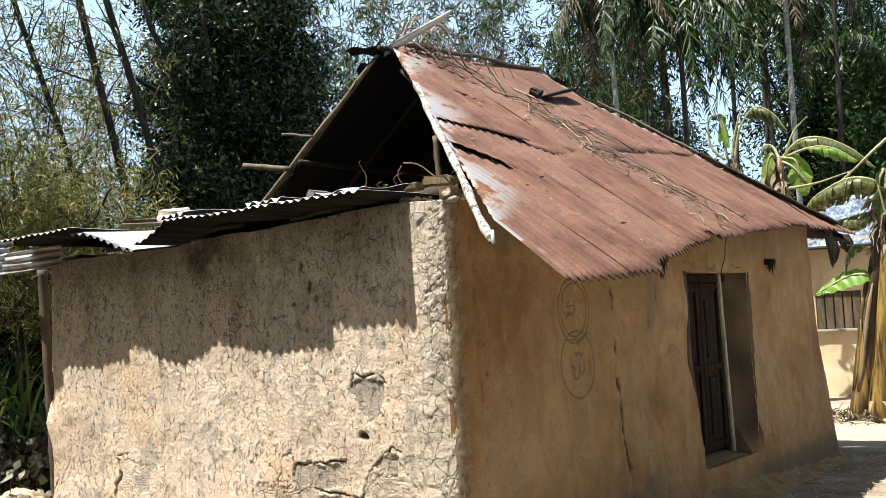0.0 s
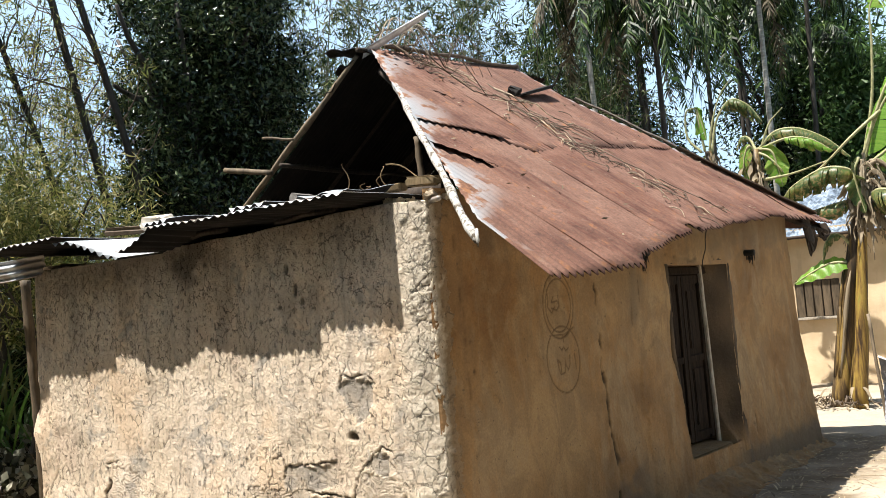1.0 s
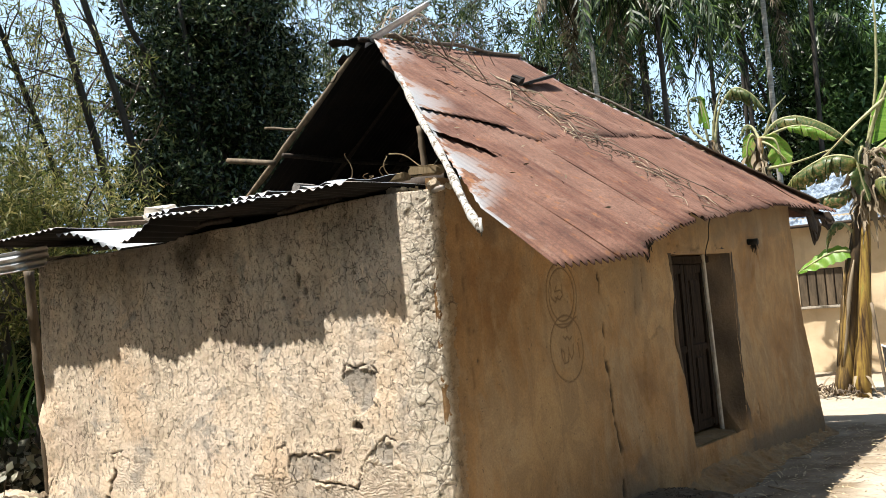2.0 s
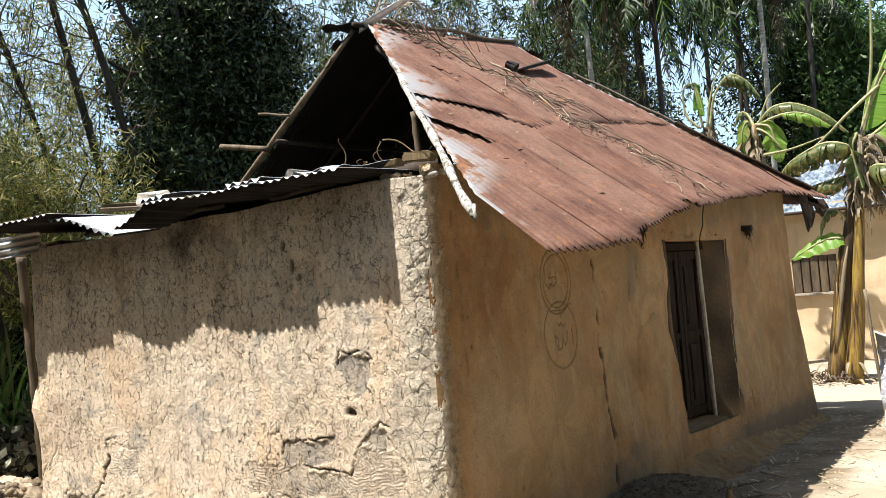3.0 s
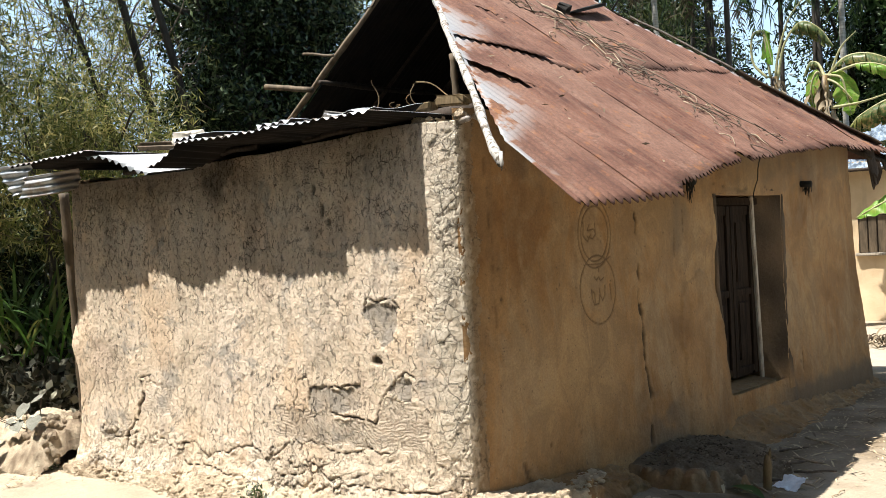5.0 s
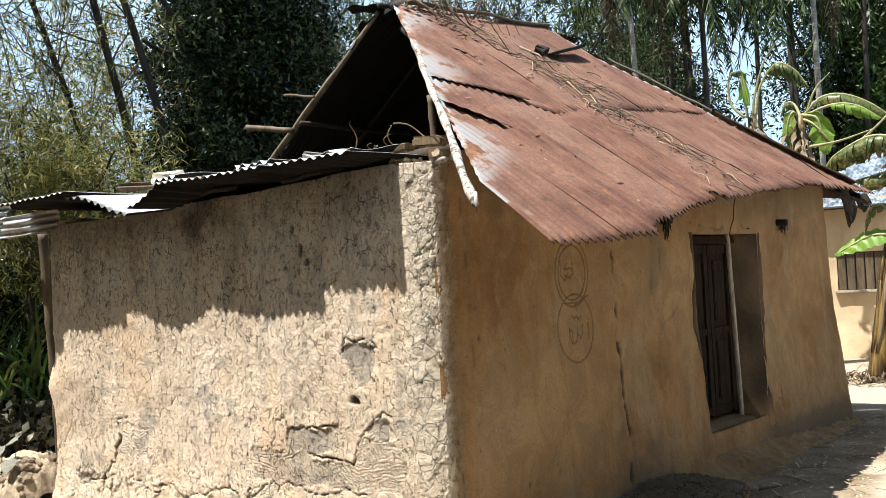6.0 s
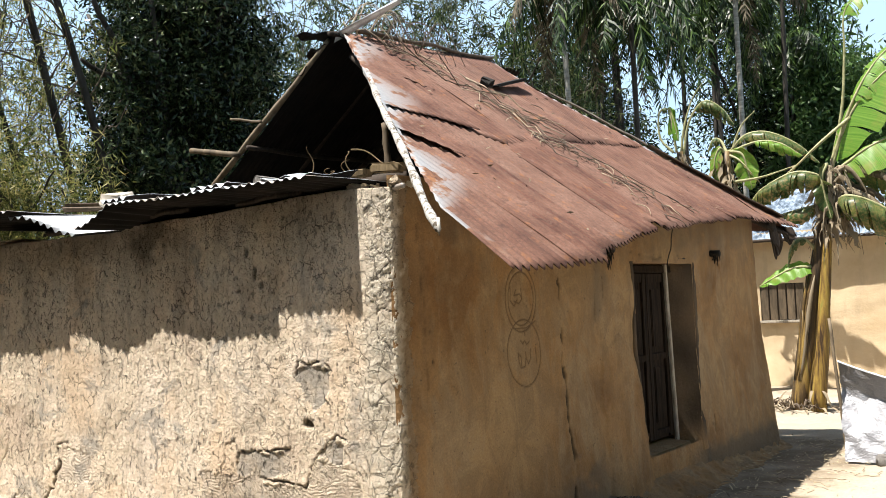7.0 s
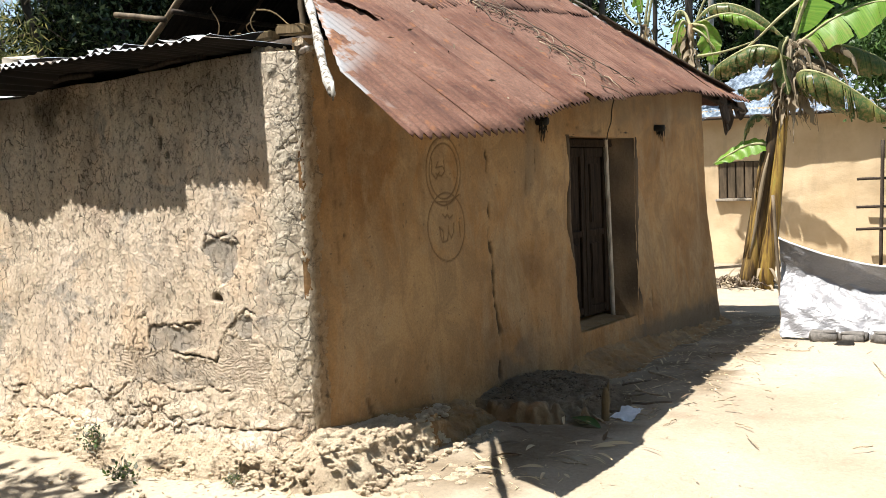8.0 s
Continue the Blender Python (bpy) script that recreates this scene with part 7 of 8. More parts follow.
def banana_plant(base, head, r0, label, seed, dead=14, stems=()):
    """The stem of rolled sheaths, side stems, and a skirt of withered leaves; the green leaves are added after."""
    plant = thing("banana_plant", label, "banana plant", base, group="banana plants")
    pts = wobble_line(base, head, 14, 0.05, seed)
    put_part("stem", tube_mesh("stem", pts, [r0 * (1.12 - 0.55 * k / 14) for k in range(15)], M_PSEUDO, 14), plant)
    r = np.random.default_rng(seed)
    for k in range(16):
        a = r.uniform(0, 2 * math.pi)
        i = int(r.integers(0, 9))
        off = Vector((math.cos(a), math.sin(a), 0)) * r0
        q = [pts[i + j] + off * (1.06 - 0.04 * j + (0.35 * r.random() if j == 4 else 0)) for j in range(5)]
        put_part("sheath", tube_mesh("sheath", q, [w * r0 for w in (0.08, 0.22, 0.27, 0.22, 0.06)], M_BANANA_DRY if k % 3 == 0 else M_PSEUDO, 5), plant)
    for k, (a, b, rr) in enumerate(stems):
        put_part("stem", tube_mesh("stem", wobble_line(a, b, 10, 0.04, seed + 50 + k), [rr * (1.1 - 0.5 * (j / 10)) for j in range(11)], M_PSEUDO_YELLOW, 12), plant)
    head = Vector(head)
    for k in range(dead):
        a = r.uniform(0, 2 * math.pi)
        out = r.uniform(0.08, 0.42)
        p0 = head + Vector((math.cos(a) * 0.1, math.sin(a) * 0.1, r.uniform(-0.55, 0.0)))
        p2 = p0 + Vector((math.cos(a) * out * 0.8, math.sin(a) * out * 0.8, -r.uniform(0.25, 0.85)))
        v, f = blade(p0, p2, r.uniform(0.03, 0.11), r.uniform(-0.05, 0.15), 13, r.uniform(-7, 7))
        v = [q + Vector(noise.noise_vector(q * 7.0)) * 0.07 for q in v]
        put_part("withered_leaf", mesh_of("withered_leaf", v, f, M_BANANA_DRY), plant)
    return plant


def build_bananas():
    B, O = M_BANANA, M_BANANA_OLD

    def at_depth(y, *points):
        return [(x, y + dy, z) for x, z, dy in points]

    tall = banana_plant((0.62, 9.5, GROUND_Z - 0.05), (1.26, 9.5, 3.05), 0.125, "tall banana plant with torn leaves and withered skirt", 3, 110,
                        stems=[((0.93, 9.3, GROUND_Z - 0.05), (1.20, 9.44, 2.35), 0.10)])
    for k, (y, points, width, mat_, options) in enumerate((
            (9.5, ((1.28, 3.05, 0), (1.46, 3.58, 0), (1.72, 4.02, 0), (2.15, 4.42, 0), (2.75, 4.65, 0)), 1.05, B, dict(roll=-1.25, fold=0.10, halves=(0.22, 1.0), dry=0.05, tears=3, start=0.08)),
            (9.6, ((1.27, 3.1, 0), (1.47, 3.96, 0), (1.55, 4.75, 0), (1.60, 5.35, 0), (1.95, 5.6, 0)), 0.5, B, dict(roll=-0.9, fold=0.6, start=0.72, dry=0.2)),
            (9.5, ((1.30, 3.2, 0), (1.62, 4.0, 0), (1.95, 4.55, 0.1), (2.40, 4.95, 0.2)), 0.60, B, dict(roll=-0.8, fold=0.5, start=0.35, dry=0.25, halves=(0.8, 1.0))),
            (9.4, ((1.29, 3.0, 0), (1.52, 3.14, 0), (1.80, 3.32, 0), (2.25, 3.50, 0.1), (2.7, 3.5, 0.2)), 0.75, B, dict(roll=-1.0, fold=0.25, halves=(0.25, 1.0), dry=0.15, tears=5, start=0.12)),
            (9.3, ((1.57, 3.78, 0.2), (1.17, 3.43, 0), (0.77, 3.09, 0), (0.24, 2.75, 0)), 0.05, O, dict(start=0.5, dry=0.8)),
            (9.2, ((1.24, 2.85, 0.2), (1.08, 3.0, 0), (0.78, 3.04, 0), (0.38, 2.86, 0), (0.22, 2.70, 0)), 0.66, O, dict(fold=0.9, dry=0.6, tears=22, start=0.1, hang=0.9)),
            (9.2, ((1.24, 3.15, 0.2), (1.19, 2.95, 0), (1.22, 2.65, 0), (1.28, 2.35, 0)), 0.34, O, dict(roll=1.57, fold=0.1, dry=0.2, tears=5, start=0.05)),
            (9.3, ((1.20, 2.59, 0.2), (0.89, 2.53, 0), (0.58, 2.47, 0)), 0.50, O, dict(fold=1.2, dry=0.9, tears=8, start=0.15, halves=(1.0, 0.7))),
            (9.1, ((1.30, 2.60, 0.3), (1.52, 2.64, 0), (1.80, 2.54, 0), (2.15, 2.30, 0), (2.55, 1.95, 0)), 1.0, O, dict(fold=1.05, dry=0.5, tears=18, hang=0.6, start=0.12)),
            (9.3, ((1.30, 2.55, 0.2), (1.48, 2.52, 0), (1.70, 2.40, 0)), 0.42, O, dict(fold=1.1, dry=1.0, tears=9, start=0.1)),
            (9.7, ((1.35, 3.0, 0), (1.8, 3.05, 0.2), (2.3, 2.85, 0.3), (2.7, 2.5, 0.4)), 0.7, O, dict(fold=1.1, dry=0.25, start=0.15)))):
        banana_leaf("leaf", at_depth(y, *points), width, mat_, tall, 310 + k, **options)
    # low leaves that spring from the side of the tall stem
    for k, (points, width, mat_, options) in enumerate((
            (((1.03, 1.66, 0.1), (0.90, 1.70, 0), (0.70, 1.70, 0), (0.47, 1.60, 0), (0.20, 1.45, 0)), 0.36, B, dict(roll=1.0, fold=0.2, dry=0.05, tears=2, start=0.14)),
            (((1.06, 1.85, 0.1), (0.90, 2.08, 0), (0.76, 2.10, 0), (0.66, 1.95, 0), (0.62, 1.72, 0)), 0.34, O, dict(fold=1.0, dry=0.4, start=0.25)))):
        banana_leaf("leaf", at_depth(9.45, *points), width, mat_, tall, 360 + k, **options)
    # withered leaves that hang in a tangle below the head
    r = np.random.default_rng(93)
    for k in range(22):
        x, z, out = 1.20 + 0.12 * r.random(), r.uniform(2.55, 3.10), r.uniform(-0.2, 0.95)
        drop = r.uniform(0.45, 0.9)
        points = [(x, z, 0.05), (x + 0.45 * out, z + 0.12 * r.random(), -0.05), (x + 0.85 * out, z - 0.3 * drop, -0.1), (x + out + r.normal(0, 0.05), z - drop, -0.1)]
        banana_leaf("leaf", at_depth(9.35 + r.normal(0, 0.12), *points), r.uniform(0.10, 0.26), M_BANANA_DRY, tall, 320 + 7 * k, roll=r.uniform(-0.6, 0.6), fold=r.uniform(0.7, 1.3), tears=9, start=0.05, hang=0.6)
    # withered sheath ends round the foot of the stems
    r = np.random.default_rng(94)
    for k in range(16):
        a = r.uniform(0, 2 * math.pi)
        base = Vector((0.78 + 0.26 * math.cos(a), 9.36 + 0.2 * math.sin(a), GROUND_Z + r.uniform(0.0, 0.35)))
        tip = base + Vector((0.14 * math.cos(a) + r.normal(0, 0.05), -0.10 + 0.1 * math.sin(a), -r.uniform(0.05, 0.25)))
        tip.z = max(tip.z, GROUND_Z + 0.01)
        v, f = blade(base, tip, r.uniform(0.025, 0.06), 0.05, 7, r.uniform(-0.8, 0.8))
        put_part("withered_sheath", mesh_of("withered_sheath", v, f, M_BANANA_DRY), tall)
    back = banana_plant((-1.62, 12.2, GROUND_Z), (-1.60, 12.2, 4.0), 0.11, "banana plant with folded leaves behind the roof", 7, 30)
    for k, (points, width, mat_, options) in enumerate((
            (((-1.66, 4.0, 0), (-1.72, 4.5, 0), (-1.74, 4.83, 0), (-1.66, 4.55, -0.05), (-1.60, 4.2, -0.05)), 0.52, B, dict(roll=1.3, fold=0.15, dry=0.05, tears=2, start=0.42, halves=(1.0, 0.35))),
            (((-1.72, 4.0, 0), (-1.95, 4.3, 0), (-1.95, 4.76, 0), (-1.80, 4.84, 0), (-1.72, 4.7, 0)), 0.20, O, dict(fold=1.2, dry=0.3, start=0.6)),
            (((-1.58, 3.95, 0), (-1.51, 4.40, 0), (-1.32, 4.95, 0), (-1.06, 5.28, 0)), 0.06, O, dict(start=0.7, dry=0.6)),
            (((-1.54, 3.95, 0), (-1.40, 4.54, 0), (-1.12, 4.87, 0), (-0.82, 4.72, 0), (-0.60, 4.38, 0)), 0.62, O, dict(fold=1.25, dry=0.45, tears=10, start=0.38, hang=0.4)))):
        banana_leaf("leaf", at_depth(12.2, *points), width, mat_, back, 370 + k, **options)
    yellow = banana_plant((-0.66, 11.5, GROUND_Z), (-0.60, 11.5, 3.80), 0.12, "yellowing banana plant behind the roof", 9, 26)
    for k, (points, width, mat_, options) in enumerate((
            (((-0.56, 3.75, 0), (-0.37, 4.21, 0), (-0.12, 4.46, 0)), 0.05, O, dict(start=0.8, dry=0.6)),
            (((-0.58, 3.80, 0), (-0.29, 4.06, 0), (0.08, 4.06, 0), (0.52, 3.81, 0), (0.86, 3.45, 0)), 0.46, O, dict(fold=1.0, dry=0.45, tears=10, start=0.15)),
            (((-0.56, 3.78, -0.1), (-0.07, 3.89, -0.2), (0.29, 3.82, -0.2), (0.63, 3.57, -0.2)), 0.40, B, dict(fold=1.15, dry=0.4, tears=9, start=0.3)),
            (((-0.60, 3.75, -0.1), (-0.37, 3.60, -0.2), (-0.07, 3.20, -0.2)), 0.10, O, dict(start=0.5, dry=0.7)),
            (((-0.58, 3.80, -0.1), (-0.34, 3.72, -0.2), (-0.26, 3.45, -0.2), (-0.20, 3.1, -0.2)), 0.55, B, dict(roll=1.4, fold=0.2, dry=0.35, tears=4, start=0.1)),
            (((-0.62, 3.75, -0.1), (-0.70, 3.85, -0.2), (-0.80, 3.6, -0.2), (-0.76, 3.25, -0.2)), 0.30, B, dict(roll=1.2, fold=0.3, dry=0.8, tears=5, start=0.2)),
            (((-0.60, 3.78, -0.1), (-0.72, 4.02, 0), (-0.85, 4.05, 0), (-0.95, 3.85, 0)), 0.32, O, dict(fold=1.1, dry=0.4, start=0.3)),
            (((-0.5, 3.25, -0.2), (0.0, 3.28, -0.3), (0.55, 3.40, -0.4)), 0.05, O, dict(start=0.8, dry=0.9)))):
        banana_leaf("leaf", at_depth(11.6, *points), width, mat_, yellow, 390 + k, **options)
    # dry stems and roots heaped at the foot of the plants
    r = np.random.default_rng(95)
    for k in range(44):
        x, y = r.uniform(0.05, 1.0), r.uniform(9.0, 9.6)
        a, ln = r.uniform(0, 2 * math.pi), r.uniform(0.15, 0.45)
        h = r.uniform(0.0, 0.14)
        pts = [Vector((x + math.cos(a) * ln * (f - 0.5), y + math.sin(a) * ln * (f - 0.5) * 0.6, GROUND_Z + 0.03 + h * math.sin(math.pi * f) + 0.08 * r.random())) for f in np.linspace(0, 1, 8)]
        lone("dry_stalk", tube_mesh("dry_stalk", pts, [0.005 + 0.009 * r.random() for q in range(8)], M_TWIG_DARK if k % 4 else M_BANANA_DRY, 6), "dry banana stalk heaped at the foot of the plants", "stalk", group="dry stalks by the banana plants")


build_bananas()


def clumps(centre, radii, count, per, size, seed, hollow=0.0):
    """Leaf places gathered in clumps inside an ellipsoid."""
    r = np.random.default_rng(seed)
    c = r.normal(size=(count, 3))
    c /= np.linalg.norm(c, axis=1)[:, None]
    c *= (hollow + (1 - hollow) * r.uniform(0, 1, (count, 1)) ** (1 / 2.2))
    c = np.asarray(centre) + c * np.asarray(radii)
    n = r.poisson(per, count)
    out = np.repeat(c, n, 0) + r.normal(size=(n.sum(), 3)) * size
    return out


def build_tree(name, label, base, trunk_h, r0, crown, leaf, material, seed, limbs=7, droop=0.3, bark=None, category="tree"):
    """A tapered trunk, limbs that reach into the crown, and a crown of many leaves in clumps."""
    tree = thing(name, label, category, base)
    bark = bark or M_TREEBARK
    base = Vector(base)
    r = np.random.default_rng(seed)
    top = base + Vector((r.normal(0, 0.2), r.normal(0, 0.2), trunk_h))
    put_part("trunk", tube_mesh("trunk", wobble_line(base - Vector((0, 0, 0.1)), top, 12, 0.12, seed), [r0 * (1 - 0.55 * k / 12) for k in range(13)], bark, 10), tree)
    centre, radii, count, per, size = crown
    for k in range(limbs):
        q = Vector(centre) + Vector(r.normal(0, 0.5, 3)) * Vector(radii).length * 0.45
        a = base.lerp(top, r.uniform(0.55, 1.0))
        put_part("limb", tube_mesh("limb", wobble_line(a, q, 8, 0.18, seed * 3 + k), [r0 * 0.4 * (1 - 0.8 * j / 8) + 0.008 for j in range(9)], bark, 6), tree)
    c = clumps(centre, radii, count, per, size, seed)
    c = c[c[:, 2] > GROUND_Z + 0.1]
    put_part("crown", leaf_cloud("crown", c, leaf[0], leaf[1], material, None, 1.0, 0.15, droop, seed), tree)
    return tree


def build_woods():
    p = seen_from(45.9, 13.6)
    build_tree("evergreen_tree", "dense dark evergreen tree behind the house", p, 5.0, 0.22, ((p.x, p.y, 5.0), (1.32, 1.32, 4.4), 330, 270, 0.17), (0.10, 0.036), M_MANGO, 31, 9)
    p = seen_from(44.6, 15.5)
    build_tree("evergreen_tree", "dark evergreen tree behind the tin eave", p, 3.5, 0.16, ((p.x, p.y, 3.6), (1.35, 1.35, 2.6), 250, 240, 0.17), (0.10, 0.036), M_MANGO, 32, 6)


build_woods()
build_tree("bush", "leafy green bush beside the banana plant", (2.75, 11.2, GROUND_Z), 2.2, 0.06, ((2.75, 11.2, 2.95), (0.95, 0.6, 0.75), 90, 60, 0.16), (0.13, 0.05), M_GREEN, 36, 6, category="bush")


def bamboo_clump(label, places, height, leaf_spread, count, per, seed, material, lean=(0.1, 0.0), culm_r=0.03, leaf=(0.21, 0.030), low=0.5):
    """A clump of culms with thin leaves hanging on fine side branches."""
    base = places[0]
    clump = thing("bamboo_clump", label, "bamboo", base, group="bamboo clumps")
    r = np.random.default_rng(seed)
    leaves = []
    twigs = []
    for k, b in enumerate(places):
        h = height * r.uniform(0.8, 1.15)
        top = Vector(b) + Vector((lean[0] * h + r.normal(0, 0.08) * h, lean[1] * h + r.normal(0, 0.06) * h, h))
        pts = [Vector(b).lerp(top, f) + Vector((0, 0, -0.06 * h * f * f)) for f in np.linspace(0, 1, 15)]
        put_part("culm", tube_mesh("culm", pts, [culm_r * (1 - 0.75 * j / 14) + (0.004 if j % 2 else 0) for j in range(15)], M_CULM, 7), clump)
        for q in range(count):
            f = r.uniform(low, 1.0)
            p = Vector(b).lerp(top, f)
            e = p + Vector(r.normal(0, 1, 3)) * leaf_spread * (0.4 + 0.8 * f)
            e.z -= 0.25 * leaf_spread
            twigs.append((wobble_line(p, e, 3, 0.05, seed + q), [0.006, 0.005, 0.003, 0.002]))
            n = int(r.poisson(per))
            t = r.uniform(0.25, 1.0, (n, 1))
            leaves.append(np.array(p)[None] * (1 - t) + np.array(e)[None] * t + r.normal(0, 0.05, (n, 3)))
    tagged(put_part("brushwood", joined_tubes("brushwood", twigs, M_TWIG_DARK, 3), clump), kind="stuff")
    c = np.concatenate(leaves)
    c = c[c[:, 2] > GROUND_Z + 0.1]
    put_part("foliage", leaf_cloud("foliage", c, leaf[0], leaf[1], material, None, 0.7, 0.1, 0.75, seed), clump)


def build_bamboo():
    r = np.random.default_rng(77)

    def spots(az, dist, n, spread):
        p = seen_from(az, dist)
        return [p + Vector((r.normal(0, spread), r.normal(0, spread), 0)) for k in range(n)]

    bamboo_clump("leaning bamboo clump with yellowing leaves", spots(60, 13.0, 7, 0.8), 6.6, 0.75, 54, 58, 201, M_BAMBOO_LEAF, (0.10, 0.10), 0.011, (0.125, 0.017), low=0.28)
    bamboo_clump("bamboo clump with yellowing leaves", spots(64.5, 11.5, 6, 0.6), 7.6, 0.75, 54, 58, 202, M_BAMBOO_LEAF, (0.06, 0.10), 0.011, (0.125, 0.017), low=0.28)
    bamboo_clump("thin bamboo clump against the sky", spots(53.5, 15.5, 5, 0.7), 8.5, 0.9, 24, 12, 203, M_THIN_LEAF, (-0.20, -0.12), 0.02, (0.12, 0.016), low=0.2)
    bamboo_clump("distant bamboo behind the ridge", spots(39.5, 18, 6, 0.7), 9.5, 1.0, 26, 48, 204, M_THIN_LEAF, (0.02, 0.02), 0.016, low=0.25)
    bamboo_clump("distant bamboo behind the ridge", spots(33.5, 20, 7, 1.0), 9.8, 1.1, 24, 46, 205, M_THIN_LEAF, (0.05, 0.02), 0.016, low=0.25)
    bamboo_clump("distant bamboo behind the rusty roof", spots(27.5, 19, 7, 1.0), 9.8, 1.1, 18, 46, 206, M_THIN_LEAF, (0.0, 0.02), 0.016, low=0.2)
    bamboo_clump("distant bamboo beside the palms", spots(22.5, 20, 7, 0.8), 9.5, 1.0, 16, 46, 207, M_THIN_LEAF, (0.0, 0.02), 0.016, low=0.2)
    # bare dark trunks leaning against the sky
    for k, (foot, top) in enumerate((((-7.3, 4.4, GROUND_Z), (-6.7, 1.9, 7.2)), ((-6.7, 4.7, GROUND_Z), (-6.78, 2.2, 7.4)), ((-7.3, 4.0, GROUND_Z), (-7.5, 1.6, 6.6)))):
        tree = thing("leaning_tree", "slender leaning tree with a dark bare trunk", "tree", foot, group="leaning trees")
        put_part("trunk", tube_mesh("trunk", wobble_line(foot, top, 16, 0.10, 330 + k), [(0.065 if k < 2 else 0.05) * (1 - 0.4 * q / 16) for q in range(17)], M_TREEBARK, 9), tree)
        q = np.random.default_rng(340 + k)
        lines = []
        for j in range(26):
            p = Vector(foot).lerp(Vector(top), q.uniform(0.45, 1.0))
            e = p + Vector(q.normal(0, 0.6, 3)) + Vector((0, 0, 0.3))
            lines.append((wobble_line(p, e, 6, 0.14, 350 + k * 40 + j), [0.014, 0.011, 0.009, 0.007, 0.006, 0.005, 0.003]))
        tagged(put_part("brushwood", joined_tubes("brushwood", lines, M_TWIG_DARK, 4), tree), kind="stuff")


build_bamboo()


def build_feathery_trees():
    """Thin-leaved trees through which the sky shows."""
    for k, (az, dist, z, w, h, mat_, label) in enumerate(((40.0, 20.0, 6.0, 1.3, 3.6, M_THIN_LEAF, "thin-leaved tree against the bright sky"), (36.0, 21.0, 6.0, 1.5, 3.6, M_THIN_LEAF, "thin-leaved tree behind the ridge"),
                                                         (31.0, 22.0, 6.4, 1.8, 3.6, M_THIN_LEAF, "thin-leaved tree behind the rusty roof"), (26.0, 21.0, 6.0, 1.7, 3.8, M_THIN_LEAF, "thin-leaved tree behind the rusty roof"),
                                                         (23.0, 22.0, 5.6, 1.5, 4.0, M_THIN_LEAF, "thin-leaved tree beside the palms"), (57.5, 12.8, 3.1, 1.4, 1.5, M_BAMBOO_LEAF, "yellow-green bamboo thicket beside the house"),
                                                         (53.0, 14.5, 2.6, 1.2, 2.2, M_BAMBOO_LEAF, "yellow-green bamboo thicket behind the house"), (61.0, 13.8, 3.2, 1.8, 1.6, M_BAMBOO_LEAF, "yellow-green bamboo thicket at the yard's edge"),
                                                         (58.5, 18.0, 2.6, 1.6, 1.6, M_BAMBOO_LEAF, "pale bamboo thicket against the sky"))):
        p = seen_from(az, dist)
        build_tree("feathery_tree", label, p, z, 0.07, ((p.x, p.y, z), (w, w, h), 80 if mat_ is M_BAMBOO_LEAF else 52, 70 if mat_ is M_BAMBOO_LEAF else 64, 0.17), (0.13, 0.018) if mat_ is M_BAMBOO_LEAF else (0.20, 0.034), mat_, 840 + k, 12, 0.5)
    for k, (x, y, z) in enumerate(((-6.05, 1.25, 2.6), (-5.7, 1.95, 2.5))):
        build_tree("feathery_tree", "yellow-green bamboo thicket beside the house", (x, y, GROUND_Z), z, 0.03, ((x, y, z), (0.75, 0.6, 1.0), 70, 62, 0.14), (0.12, 0.015), M_BAMBOO_LEAF, 870 + k, 14, 0.5)


build_feathery_trees()


